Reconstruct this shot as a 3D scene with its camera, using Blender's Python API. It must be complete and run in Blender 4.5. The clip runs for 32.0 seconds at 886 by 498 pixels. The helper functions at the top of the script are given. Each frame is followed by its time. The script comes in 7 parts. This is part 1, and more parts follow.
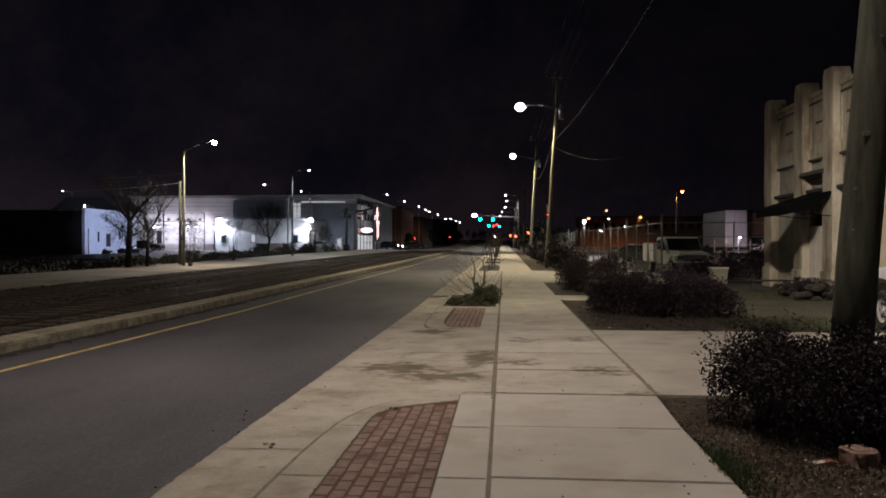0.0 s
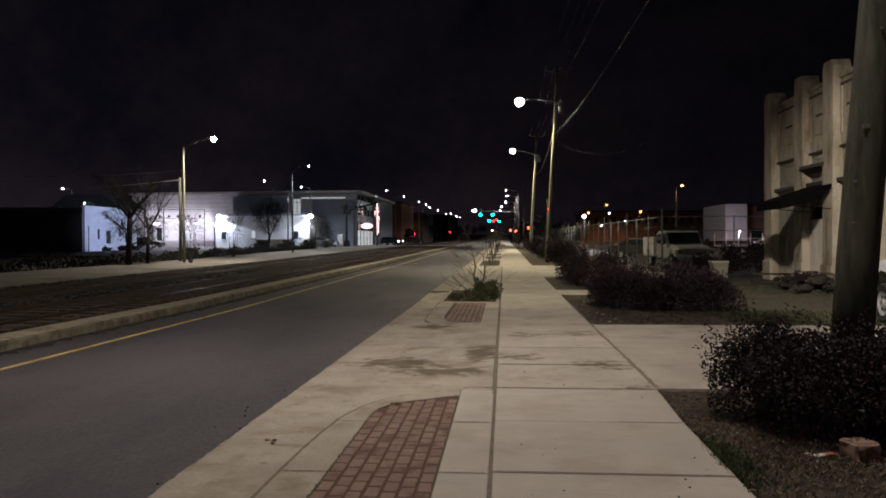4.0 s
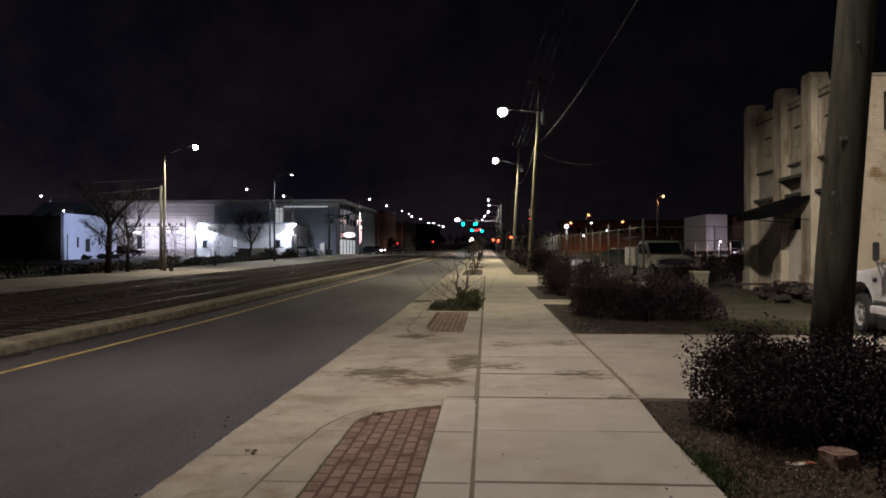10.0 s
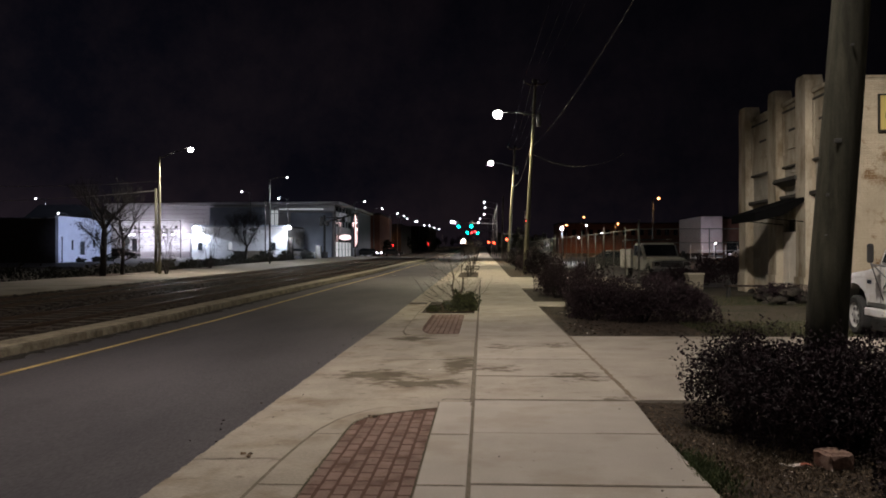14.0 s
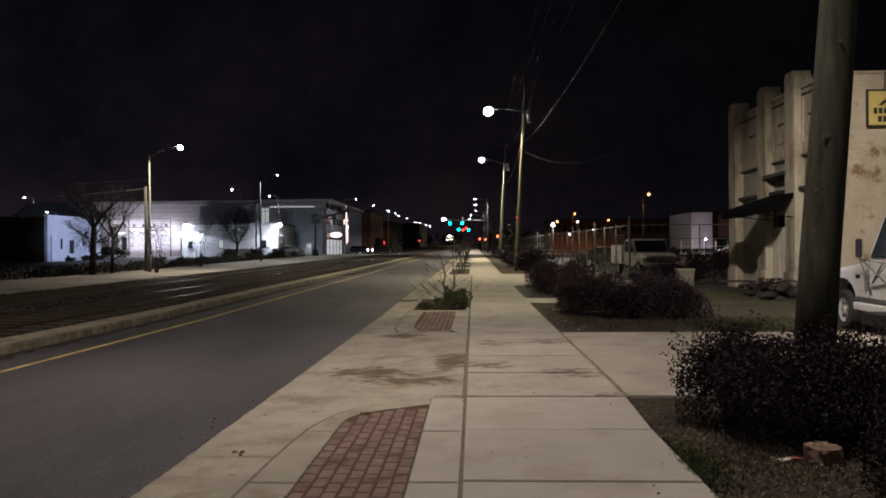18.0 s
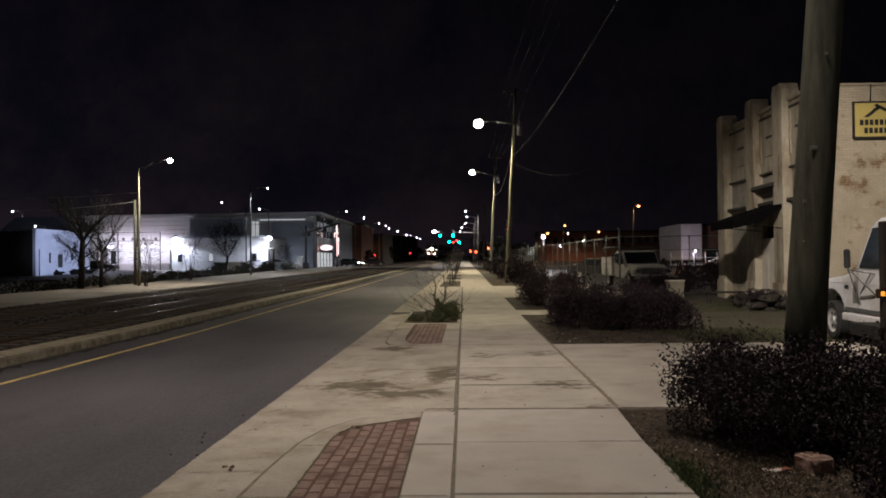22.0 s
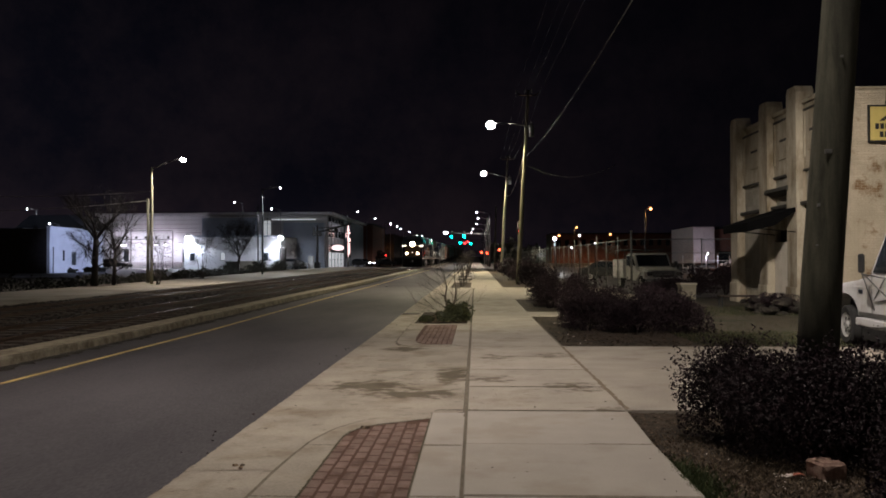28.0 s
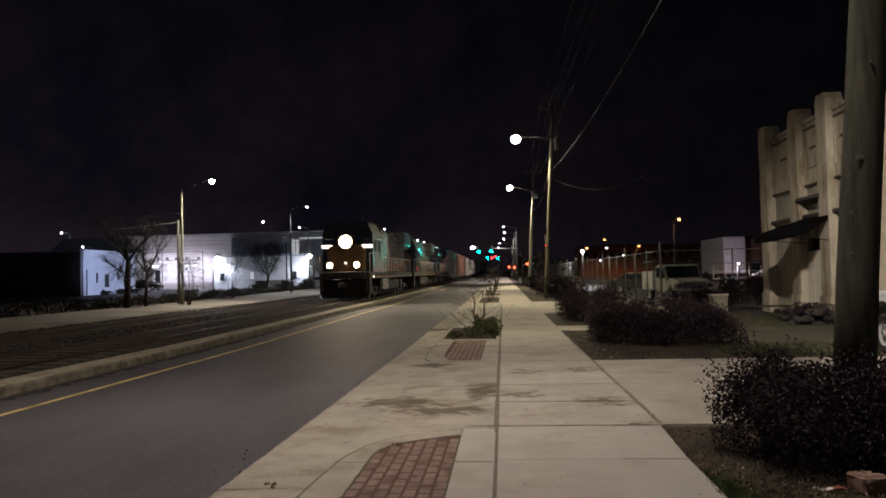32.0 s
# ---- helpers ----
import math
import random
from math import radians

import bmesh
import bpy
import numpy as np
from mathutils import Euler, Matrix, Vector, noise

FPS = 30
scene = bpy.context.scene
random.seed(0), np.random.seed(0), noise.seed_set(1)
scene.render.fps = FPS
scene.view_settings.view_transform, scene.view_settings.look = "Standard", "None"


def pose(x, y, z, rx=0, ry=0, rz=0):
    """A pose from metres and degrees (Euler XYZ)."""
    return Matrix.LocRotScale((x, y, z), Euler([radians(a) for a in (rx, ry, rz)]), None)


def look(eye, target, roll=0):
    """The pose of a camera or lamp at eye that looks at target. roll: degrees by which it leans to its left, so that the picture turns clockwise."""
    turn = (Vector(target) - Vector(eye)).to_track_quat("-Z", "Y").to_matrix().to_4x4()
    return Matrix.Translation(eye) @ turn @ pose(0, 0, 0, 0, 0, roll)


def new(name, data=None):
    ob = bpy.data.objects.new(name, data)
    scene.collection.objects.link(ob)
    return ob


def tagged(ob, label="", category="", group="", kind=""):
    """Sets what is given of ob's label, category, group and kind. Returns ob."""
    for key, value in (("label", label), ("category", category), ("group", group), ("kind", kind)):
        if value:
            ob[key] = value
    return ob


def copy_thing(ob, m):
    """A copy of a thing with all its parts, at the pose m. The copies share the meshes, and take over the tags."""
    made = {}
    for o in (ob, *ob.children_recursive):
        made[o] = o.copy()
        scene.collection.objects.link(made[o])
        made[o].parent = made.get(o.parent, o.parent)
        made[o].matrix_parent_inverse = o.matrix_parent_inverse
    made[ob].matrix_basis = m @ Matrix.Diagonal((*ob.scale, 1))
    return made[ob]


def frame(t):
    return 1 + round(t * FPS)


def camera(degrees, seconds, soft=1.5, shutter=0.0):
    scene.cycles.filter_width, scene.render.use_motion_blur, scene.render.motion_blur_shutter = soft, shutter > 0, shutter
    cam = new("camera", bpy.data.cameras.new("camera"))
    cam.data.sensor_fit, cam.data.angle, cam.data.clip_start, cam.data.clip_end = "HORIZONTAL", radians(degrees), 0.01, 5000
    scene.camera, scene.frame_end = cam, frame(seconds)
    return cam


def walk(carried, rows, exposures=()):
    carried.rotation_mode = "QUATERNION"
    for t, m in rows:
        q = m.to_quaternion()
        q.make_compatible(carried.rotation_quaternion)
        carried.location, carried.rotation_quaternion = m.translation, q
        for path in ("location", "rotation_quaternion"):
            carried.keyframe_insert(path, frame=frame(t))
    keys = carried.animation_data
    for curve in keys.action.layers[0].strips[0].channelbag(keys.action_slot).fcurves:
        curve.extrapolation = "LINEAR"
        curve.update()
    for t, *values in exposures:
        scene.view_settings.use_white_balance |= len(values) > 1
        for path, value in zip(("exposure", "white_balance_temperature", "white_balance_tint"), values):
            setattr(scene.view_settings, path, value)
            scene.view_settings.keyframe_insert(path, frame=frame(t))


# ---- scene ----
# ---- camera ----
cam = camera(59.64, 32.0, soft=1.8)
EYE = (0.0, 0.0, 1.53)
TURNS = (
    (0, 89.751, -0.128, 4.500), (0.5, 89.516, -0.551, 4.357), (1, 89.585, -0.390, 4.299),
    (1.5, 89.759, -0.211, 4.246), (2, 89.805, -0.031, 4.381), (2.5, 89.870, -0.070, 4.379),
    (3, 89.883, -0.058, 4.507), (3.5, 89.647, 0.138, 4.565), (5.5, 89.224, 0.391, 4.234),
    (6, 89.528, 0.581, 3.503), (6.5, 89.677, 0.679, 3.165), (7, 89.673, 0.710, 2.896),
    (7.5, 89.784, 0.458, 2.730), (8, 89.881, 0.225, 2.599), (8.5, 89.999, 0.068, 2.734),
    (9, 90.045, 0.026, 3.030), (9.5, 90.039, 0.072, 3.172), (10, 90.089, 0.009, 3.232),
    (10.5, 90.248, -0.024, 3.135), (11, 90.257, 0.055, 2.968), (11.5, 90.185, -0.006, 2.834),
    (12, 90.147, -0.066, 2.768), (12.5, 90.258, -0.043, 2.784), (13, 90.376, -0.019, 2.846),
    (13.5, 90.372, -0.002, 2.903), (14, 90.261, 0.082, 2.909), (14.5, 90.166, 0.161, 2.882),
    (16.5, 89.586, 0.464, 3.035), (17, 89.604, 0.395, 2.834), (17.5, 89.808, 0.377, 2.559),
    (18, 90.035, 0.371, 2.260), (18.5, 90.087, 0.341, 2.035), (19, 90.125, 0.263, 2.027),
    (19.5, 90.313, 0.234, 2.128), (20, 90.505, 0.360, 2.067), (20.5, 90.531, 0.419, 1.875),
    (21, 90.606, 0.472, 1.735), (21.5, 90.797, 0.536, 1.652), (22, 90.945, 0.616, 1.573),
    (22.5, 90.957, 0.630, 1.515), (23, 90.976, 0.476, 1.709), (23.5, 91.010, 0.318, 1.887),
    (24, 90.934, 0.284, 1.981), (24.5, 90.862, 0.306, 1.919), (25, 90.872, 0.282, 1.901),
    (25.5, 90.907, 0.212, 1.976), (27.5, 91.025, -0.009, 2.322), (28, 91.022, 0.115, 2.388),
    (28.5, 91.032, 0.164, 2.396), (29, 91.143, 0.128, 2.338), (29.5, 91.171, 0.043, 2.445),
    (30, 91.016, -0.037, 2.561), (30.5, 90.976, -0.180, 2.575), (31, 91.296, -0.127, 2.864),
    (31.5, 91.886, 0.509, 3.374), (32, 92.194, 1.187, 4.430),
)
walk(cam, [(t, pose(*EYE, rx, ry, rz)) for t, rx, ry, rz in TURNS], exposures=[(0, 0.0), (32, 0.0)])

# ---- night sky, lamps ----
world = bpy.data.worlds.new("night")
scene.world = world
world.use_nodes = True
tree_ = world.node_tree
sky_co = tree_.nodes.new("ShaderNodeTexCoord")
sky_xyz = tree_.nodes.new("ShaderNodeSeparateXYZ")
tree_.links.new(sky_co.outputs["Generated"], sky_xyz.inputs[0])
sky_band = tree_.nodes.new("ShaderNodeValToRGB")
sky_band.color_ramp.interpolation = "EASE"
sky_ramp = sky_band.color_ramp.elements
sky_ramp[0].position, sky_ramp[0].color = 0.0, (0.0082, 0.0066, 0.0094, 1)
sky_ramp[1].position, sky_ramp[1].color = 0.45, (0.0020, 0.00185, 0.0029, 1)
sky_ramp.new(0.12).color = (0.0039, 0.0034, 0.0052, 1)
tree_.links.new(sky_xyz.outputs["Z"], sky_band.inputs[0])
sky_cloud = tree_.nodes.new("ShaderNodeTexNoise")
sky_cloud.inputs["Scale"].default_value, sky_cloud.inputs["Detail"].default_value, sky_cloud.inputs["Roughness"].default_value = 5.0, 8.0, 0.72
tree_.links.new(sky_co.outputs["Generated"], sky_cloud.inputs["Vector"])
sky_tone = tree_.nodes.new("ShaderNodeValToRGB")
sky_tone.color_ramp.elements[0].position, sky_tone.color_ramp.elements[1].position = 0.36, 0.66
sky_tone.color_ramp.elements[0].color, sky_tone.color_ramp.elements[1].color = (0.55, 0.62, 0.75, 1), (1.75, 1.45, 1.30, 1)
tree_.links.new(sky_cloud.outputs["Fac"], sky_tone.inputs[0])
sky_mix = tree_.nodes.new("ShaderNodeMix")
sky_mix.data_type, sky_mix.blend_type = "RGBA", "MULTIPLY"
sky_mix.inputs["Factor"].default_value = 1.0
tree_.links.new(sky_band.outputs[0], sky_mix.inputs["A"])
tree_.links.new(sky_tone.outputs[0], sky_mix.inputs["B"])
sky_side = tree_.nodes.new("ShaderNodeMapRange")
for key_, val_ in (("From Min", -0.5), ("From Max", 0.45), ("To Min", 1.3), ("To Max", 0.38)):
    sky_side.inputs[key_].default_value = val_
tree_.links.new(sky_xyz.outputs["X"], sky_side.inputs[0])
tree_.links.new(sky_side.outputs[0], tree_.nodes["Background"].inputs[1])
tree_.links.new(sky_mix.outputs["Result"], tree_.nodes["Background"].inputs[0])

RISE_Y = [-100, 18, 23, 32, 48, 80, 125, 164, 200, 300, 425, 700, 1500, 3000]
RISE_Z = [0, 0, .04, .10, .18, .45, .7, .9, 1.2, 3.0, 4.6, 6.9, 9, 10]


def terrace(x, y):
    """How far a spot lies up the raised lots across the tracks, 0 to 1."""
    return min(1.0, max(0.0, (y - 55) * 0.02)) * min(1.0, max(0.0, (-16 - x) / 5))


def rise(x, y):
    """Height of the land: the street climbs gently with distance, the lots across the tracks lie a little higher."""
    z = float(np.interp(y, RISE_Y, RISE_Z))
    if x < -16:
        z += 0.15 * terrace(x, y)
    return z


def glow_lamp(name, at, watts, color, kind="POINT", aim=None, size=0.15, spot=150, blend=0.5):
    data = bpy.data.lights.new(name, kind)
    data.energy, data.color = watts, color
    data.shadow_soft_size = size
    if kind == "SPOT":
        data.spot_size, data.spot_blend = radians(spot), blend
    ob = new(name, data)
    ob.matrix_world = look(at, aim or (at[0], at[1] + 0.01, at[2] - 1))
    return ob


WARM = (1.0, 0.88, 0.60)
NEUTRAL = (1.0, 0.885, 0.80)
COOL = (0.86, 0.90, 1.0)

# ---- materials ----
def nodes_of(m):
    m.use_nodes = True
    t = m.node_tree
    return t, t.nodes, t.links, t.nodes["Principled BSDF"]


def surface(name, c1, c2, rough=0.8, scale=6.0, fine=60.0, bump=0.25, metal=0.0, each=0.0, gloss=0.5, stretch=(1, 1, 1), stain=None, stain_scale=0.6, stain_at=(0.5, 0.62), depth=0.01):
    """Two-scale mottled surface in metres; each: tone change from piece to piece."""
    m = bpy.data.materials.new(name)
    t, n, l, p = nodes_of(m)
    co = n.new("ShaderNodeTexCoord")
    geo = n.new("ShaderNodeNewGeometry")
    mp = n.new("ShaderNodeMapping")
    mp.inputs["Scale"].default_value = stretch
    l.new(geo.outputs["Position"] if not each < 0 else co.outputs["Object"], mp.inputs[0])
    a = n.new("ShaderNodeTexNoise"); a.inputs["Scale"].default_value = scale; a.inputs["Detail"].default_value = 6
    b = n.new("ShaderNodeTexNoise"); b.inputs["Scale"].default_value = fine; b.inputs["Detail"].default_value = 3
    l.new(mp.outputs[0], a.inputs["Vector"]); l.new(mp.outputs[0], b.inputs["Vector"])
    add = n.new("ShaderNodeMath"); add.operation = "MULTIPLY_ADD"; add.inputs[1].default_value = 0.45
    l.new(b.outputs["Fac"], add.inputs[0]); 
    sc = n.new("ShaderNodeMath"); sc.operation = "MULTIPLY"; sc.inputs[1].default_value = 0.55
    l.new(a.outputs["Fac"], sc.inputs[0]); l.new(sc.outputs[0], add.inputs[2])
    r = n.new("ShaderNodeValToRGB")
    r.color_ramp.elements[0].position, r.color_ramp.elements[1].position = 0.36, 0.64
    r.color_ramp.elements[0].color, r.color_ramp.elements[1].color = (*c1, 1), (*c2, 1)
    l.new(add.outputs[0], r.inputs[0])
    col = r.outputs[0]
    if stain:
        s = n.new("ShaderNodeTexNoise"); s.inputs["Scale"].default_value = stain_scale; s.inputs["Detail"].default_value = 7; s.inputs["Roughness"].default_value = 0.65
        l.new(mp.outputs[0], s.inputs["Vector"])
        sr = n.new("ShaderNodeValToRGB"); sr.color_ramp.elements[0].position, sr.color_ramp.elements[1].position = stain_at
        l.new(s.outputs["Fac"], sr.inputs[0])
        mx = n.new("ShaderNodeMix"); mx.data_type = "RGBA"; mx.blend_type = "MULTIPLY"
        mx.inputs["B"].default_value = (*stain, 1)
        l.new(sr.outputs[0], mx.inputs["Factor"]); l.new(col, mx.inputs["A"])
        col = mx.outputs["Result"]
    if each:
        oi = n.new("ShaderNodeObjectInfo")
        rng = n.new("ShaderNodeMapRange")
        rng.inputs["To Min"].default_value, rng.inputs["To Max"].default_value = 1 - abs(each), 1 + abs(each)
        l.new(oi.outputs["Random"], rng.inputs[0])
        hs = n.new("ShaderNodeHueSaturation")
        l.new(col, hs.inputs["Color"]); l.new(rng.outputs[0], hs.inputs["Value"])
        col = hs.outputs[0]
    l.new(col, p.inputs["Base Color"])
    p.inputs["Roughness"].default_value, p.inputs["Metallic"].default_value = rough, metal
    p.inputs["Specular IOR Level"].default_value = gloss
    if bump:
        bp = n.new("ShaderNodeBump"); bp.inputs["Strength"].default_value = bump; bp.inputs["Distance"].default_value = depth
        l.new(add.outputs[0], bp.inputs["Height"]); l.new(bp.outputs[0], p.inputs["Normal"])
    return m


def islands(name, c1, c2, c3, rough=0.6, gloss=0.5, middle=0.6):
    """Leaves and stones: tone changes from island to island."""
    m = bpy.data.materials.new(name)
    t, n, l, p = nodes_of(m)
    geo = n.new("ShaderNodeNewGeometry")
    r = n.new("ShaderNodeValToRGB")
    e = r.color_ramp.elements
    e[0].color, e[1].color = (*c1, 1), (*c3, 1)
    mid = e.new(middle); mid.color = (*c2, 1)
    l.new(geo.outputs["Random Per Island"], r.inputs[0])
    l.new(r.outputs[0], p.inputs["Base Color"])
    p.inputs["Roughness"].default_value = rough
    p.inputs["Specular IOR Level"].default_value = gloss
    return m


def shine(name, color, strength, base=(0.8, 0.8, 0.8)):
    m = bpy.data.materials.new(name)
    t, n, l, p = nodes_of(m)
    p.inputs["Base Color"].default_value = (*base, 1)
    p.inputs["Emission Color"].default_value = (*color, 1)
    p.inputs["Emission Strength"].default_value = strength
    return m


def glass(name, tint=(0.02, 0.025, 0.03), rough=0.05):
    m = bpy.data.materials.new(name)
    t, n, l, p = nodes_of(m)
    p.inputs["Base Color"].default_value = (*tint, 1)
    p.inputs["Roughness"].default_value = rough
    p.inputs["IOR"].default_value = 1.5
    return m


M = dict(
    ground=surface("dry_grass_soil", (0.022, 0.019, 0.011), (0.055, 0.046, 0.029), 0.95, 1.2, 30, 0.8, depth=0.03),
    mulch=surface("leaf_mulch", (0.022, 0.015, 0.010), (0.082, 0.058, 0.038), 0.95, 9, 70, 1.0, depth=0.03, stain=(0.45, 0.4, 0.35), stain_scale=1.8),
    asphalt=surface("asphalt", (0.044, 0.040, 0.044), (0.118, 0.107, 0.114), 0.68, 0.5, 46, 0.8, stain=(0.72, 0.72, 0.75), stain_scale=0.35, stretch=(1, 0.35, 1)),
    newer=surface("newer_sidewalk_concrete", (0.370, 0.333, 0.290), (0.430, 0.390, 0.340), 0.86, 2.6, 70, 0.12, each=0.025, stain=(0.90, 0.87, 0.83), stain_scale=1.1),
    concrete=surface("worn_concrete", (0.335, 0.295, 0.25), (0.465, 0.415, 0.35), 0.88, 1.6, 45, 0.18, each=0.07, stain=(0.62, 0.57, 0.50), stain_scale=0.9, stain_at=(0.54, 0.74)),
    oldconcrete=surface("old_kerb_concrete", (0.275, 0.240, 0.195), (0.40, 0.352, 0.290), 0.88, 1.6, 45, 0.2, each=0.05, stain=(0.60, 0.54, 0.46), stain_scale=1.4, stain_at=(0.50, 0.70)),
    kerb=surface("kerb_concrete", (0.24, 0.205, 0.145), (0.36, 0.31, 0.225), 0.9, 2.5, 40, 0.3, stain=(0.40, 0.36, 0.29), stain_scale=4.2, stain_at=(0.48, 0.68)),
    kerbface=surface("dark_kerb_face", (0.10, 0.085, 0.060), (0.20, 0.172, 0.125), 0.92, 2.5, 40, 0.3, stain=(0.45, 0.41, 0.34), stain_scale=3.5, stain_at=(0.42, 0.62)),
    dirtline=surface("joint_dirt", (0.115, 0.097, 0.072), (0.22, 0.187, 0.143), 0.95, 8, 50, 0.5),
    tanjoint=surface("tan_joint_filler", (0.15, 0.115, 0.076), (0.25, 0.20, 0.14), 0.95, 8, 50, 0.5),
    moss=surface("mossy_dirt", (0.045, 0.042, 0.022), (0.10, 0.085, 0.05), 0.95, 14, 60, 0.6),
    brick=surface("clay_paver", (0.175, 0.112, 0.092), (0.265, 0.180, 0.152), 0.88, 7, 60, 0.3, each=0.11, stain=(0.6, 0.52, 0.45), stain_scale=3),
    sandjoint=surface("red_sand_joint", (0.075, 0.036, 0.024), (0.115, 0.060, 0.041), 0.95, 9, 60, 0.4),
    yellow=surface("yellow_road_paint", (0.62, 0.46, 0.17), (0.80, 0.60, 0.24), 0.6, 3, 60, 0.2, stain=(0.6, 0.57, 0.55), stain_scale=2.0),
    ballast=islands("track_ballast", (0.013, 0.010, 0.008), (0.032, 0.024, 0.018), (0.075, 0.058, 0.046), 0.95),
    bed=surface("track_bed", (0.013, 0.010, 0.007), (0.034, 0.026, 0.020), 0.95, 4, 40, 1.0, depth=0.03),
    sleeper=surface("tarred_timber", (0.025, 0.018, 0.013), (0.05, 0.036, 0.027), 0.9, 3, 50, 0.5),
    rail=surface("rusty_rail_steel", (0.05, 0.03, 0.02), (0.09, 0.055, 0.04), 0.7, 5, 60, 0.3, metal=0.6),
    railtop=surface("polished_rail_head", (0.34, 0.32, 0.31), (0.48, 0.46, 0.45), 0.21, 5, 60, 0.0, metal=1.0),
    path=surface("sandy_concrete_path", (0.19, 0.17, 0.135), (0.29, 0.26, 0.21), 0.92, 0.5, 30, 0.2, stain=(0.7, 0.65, 0.55), stain_scale=0.4),
    pole=surface("weathered_pole_timber", (0.041, 0.042, 0.028), (0.108, 0.103, 0.071), 0.9, 3, 60, 0.9, stretch=(6, 6, 0.7), stain=(0.42, 0.42, 0.38), stain_scale=0.8, depth=0.015),
    palepole=surface("pale_pole_timber", (0.12, 0.112, 0.078), (0.20, 0.185, 0.125), 0.85, 3, 60, 0.5, stretch=(6, 6, 0.5)),
    galv=surface("galvanised_steel", (0.16, 0.16, 0.16), (0.26, 0.26, 0.255), 0.5, 3, 40, 0.1, metal=0.8),
    tag=surface("bare_metal_tag", (0.13, 0.13, 0.12), (0.22, 0.22, 0.21), 0.55, 20, 60, 0.1, metal=0.3),
    darkmetal=surface("dark_painted_metal", (0.012, 0.012, 0.013), (0.03, 0.03, 0.03), 0.5, 6, 50, 0.1),
    rubber=surface("tyre_rubber", (0.012, 0.012, 0.012), (0.025, 0.025, 0.025), 0.85, 6, 50, 0.3),
    cable=surface("cable_sheath", (0.24, 0.23, 0.20), (0.36, 0.345, 0.31), 0.5, 6, 50, 0.0),
    stucco=surface("cream_stucco", (0.36, 0.32, 0.24), (0.48, 0.43, 0.33), 0.9, 1.3, 25, 0.35, stain=(0.46, 0.40, 0.32), stain_scale=1.5, stain_at=(0.45, 0.66), stretch=(1, 1, 0.35)),
    sidebrick=surface("cream_painted_brick", (0.40, 0.345, 0.245), (0.54, 0.47, 0.35), 0.85, 2.0, 35, 0.3, each=0.06, stain=(0.45, 0.33, 0.22), stain_scale=1.6, stain_at=(0.565, 0.66)),
    mortar=surface("painted_mortar", (0.34, 0.295, 0.21), (0.45, 0.39, 0.29), 0.95, 5, 40, 0.3),
    infill=surface("grey_block_infill", (0.26, 0.245, 0.20), (0.36, 0.335, 0.275), 0.9, 3, 40, 0.3, each=0.08),
    awning=surface("black_canvas", (0.0025, 0.0025, 0.003), (0.005, 0.005, 0.005), 0.98, 9, 80, 0.2, gloss=0.05),
    trimdark=surface("dark_trim", (0.03, 0.027, 0.022), (0.06, 0.055, 0.045), 0.8, 6, 50, 0.2),
    doorpaint=surface("cream_door_paint", (0.56, 0.52, 0.43), (0.68, 0.63, 0.53), 0.6, 3, 50, 0.1),
    white=surface("white_vehicle_paint", (0.60, 0.60, 0.61), (0.70, 0.70, 0.71), 0.28, 1.5, 40, 0.02, stain=(0.75, 0.72, 0.68), stain_scale=1.5),
    whitewall=surface("white_painted_block", (0.62, 0.63, 0.66), (0.74, 0.75, 0.78), 0.85, 1.0, 20, 0.2),
    greywall=surface("slate_grey_panel", (0.22, 0.25, 0.31), (0.30, 0.335, 0.40), 0.7, 0.7, 20, 0.1),
    palewall=surface("pale_metal_panel", (0.42, 0.41, 0.43), (0.52, 0.51, 0.53), 0.6, 0.5, 15, 0.1, stretch=(1, 1, 0.3)),
    darkwall=surface("dark_brown_brick", (0.025, 0.02, 0.017), (0.05, 0.04, 0.034), 0.9, 2, 30, 0.3),
    redbrick=surface("red_brick_wall", (0.16, 0.07, 0.05), (0.26, 0.12, 0.085), 0.9, 2, 30, 0.3),
    roofdark=surface("dark_roofing", (0.008, 0.008, 0.008), (0.018, 0.017, 0.016), 0.85, 3, 40, 0.3),
    bark=surface("grey_bark", (0.035, 0.028, 0.024), (0.075, 0.062, 0.052), 0.9, 20, 90, 0.6),
    stem=surface("dark_stem_bark", (0.045, 0.035, 0.028), (0.085, 0.067, 0.054), 0.85, 20, 90, 0.4),
    lawn=surface("thin_lawn_soil", (0.030, 0.024, 0.014), (0.074, 0.056, 0.034), 0.95, 2.5, 40, 1.0, depth=0.03, stain=(0.50, 0.66, 0.36), stain_scale=0.9),
    postgrey=surface("dull_grey_post", (0.035, 0.035, 0.035), (0.07, 0.07, 0.07), 0.6, 3, 40, 0.1, metal=0.3),
    postpale=surface("pale_galvanised_post", (0.15, 0.15, 0.145), (0.25, 0.25, 0.24), 0.5, 3, 40, 0.1, metal=0.2),
    shrubwood=surface("dark_shrub_wood", (0.010, 0.007, 0.006), (0.022, 0.016, 0.013), 0.9, 20, 90, 0.4),
    litter_red=surface("red_wrapper_print", (0.26, 0.07, 0.04), (0.38, 0.12, 0.07), 0.6, 20, 60, 0.2),
    purple=islands("purple_leaf", (0.011, 0.0060, 0.0078), (0.020, 0.0108, 0.0138), (0.036, 0.0205, 0.0262), 0.55, 0.22, 0.72),
    green=islands("dark_green_leaf", (0.007, 0.007, 0.004), (0.015, 0.015, 0.008), (0.032, 0.029, 0.016), 0.6, 0.3),
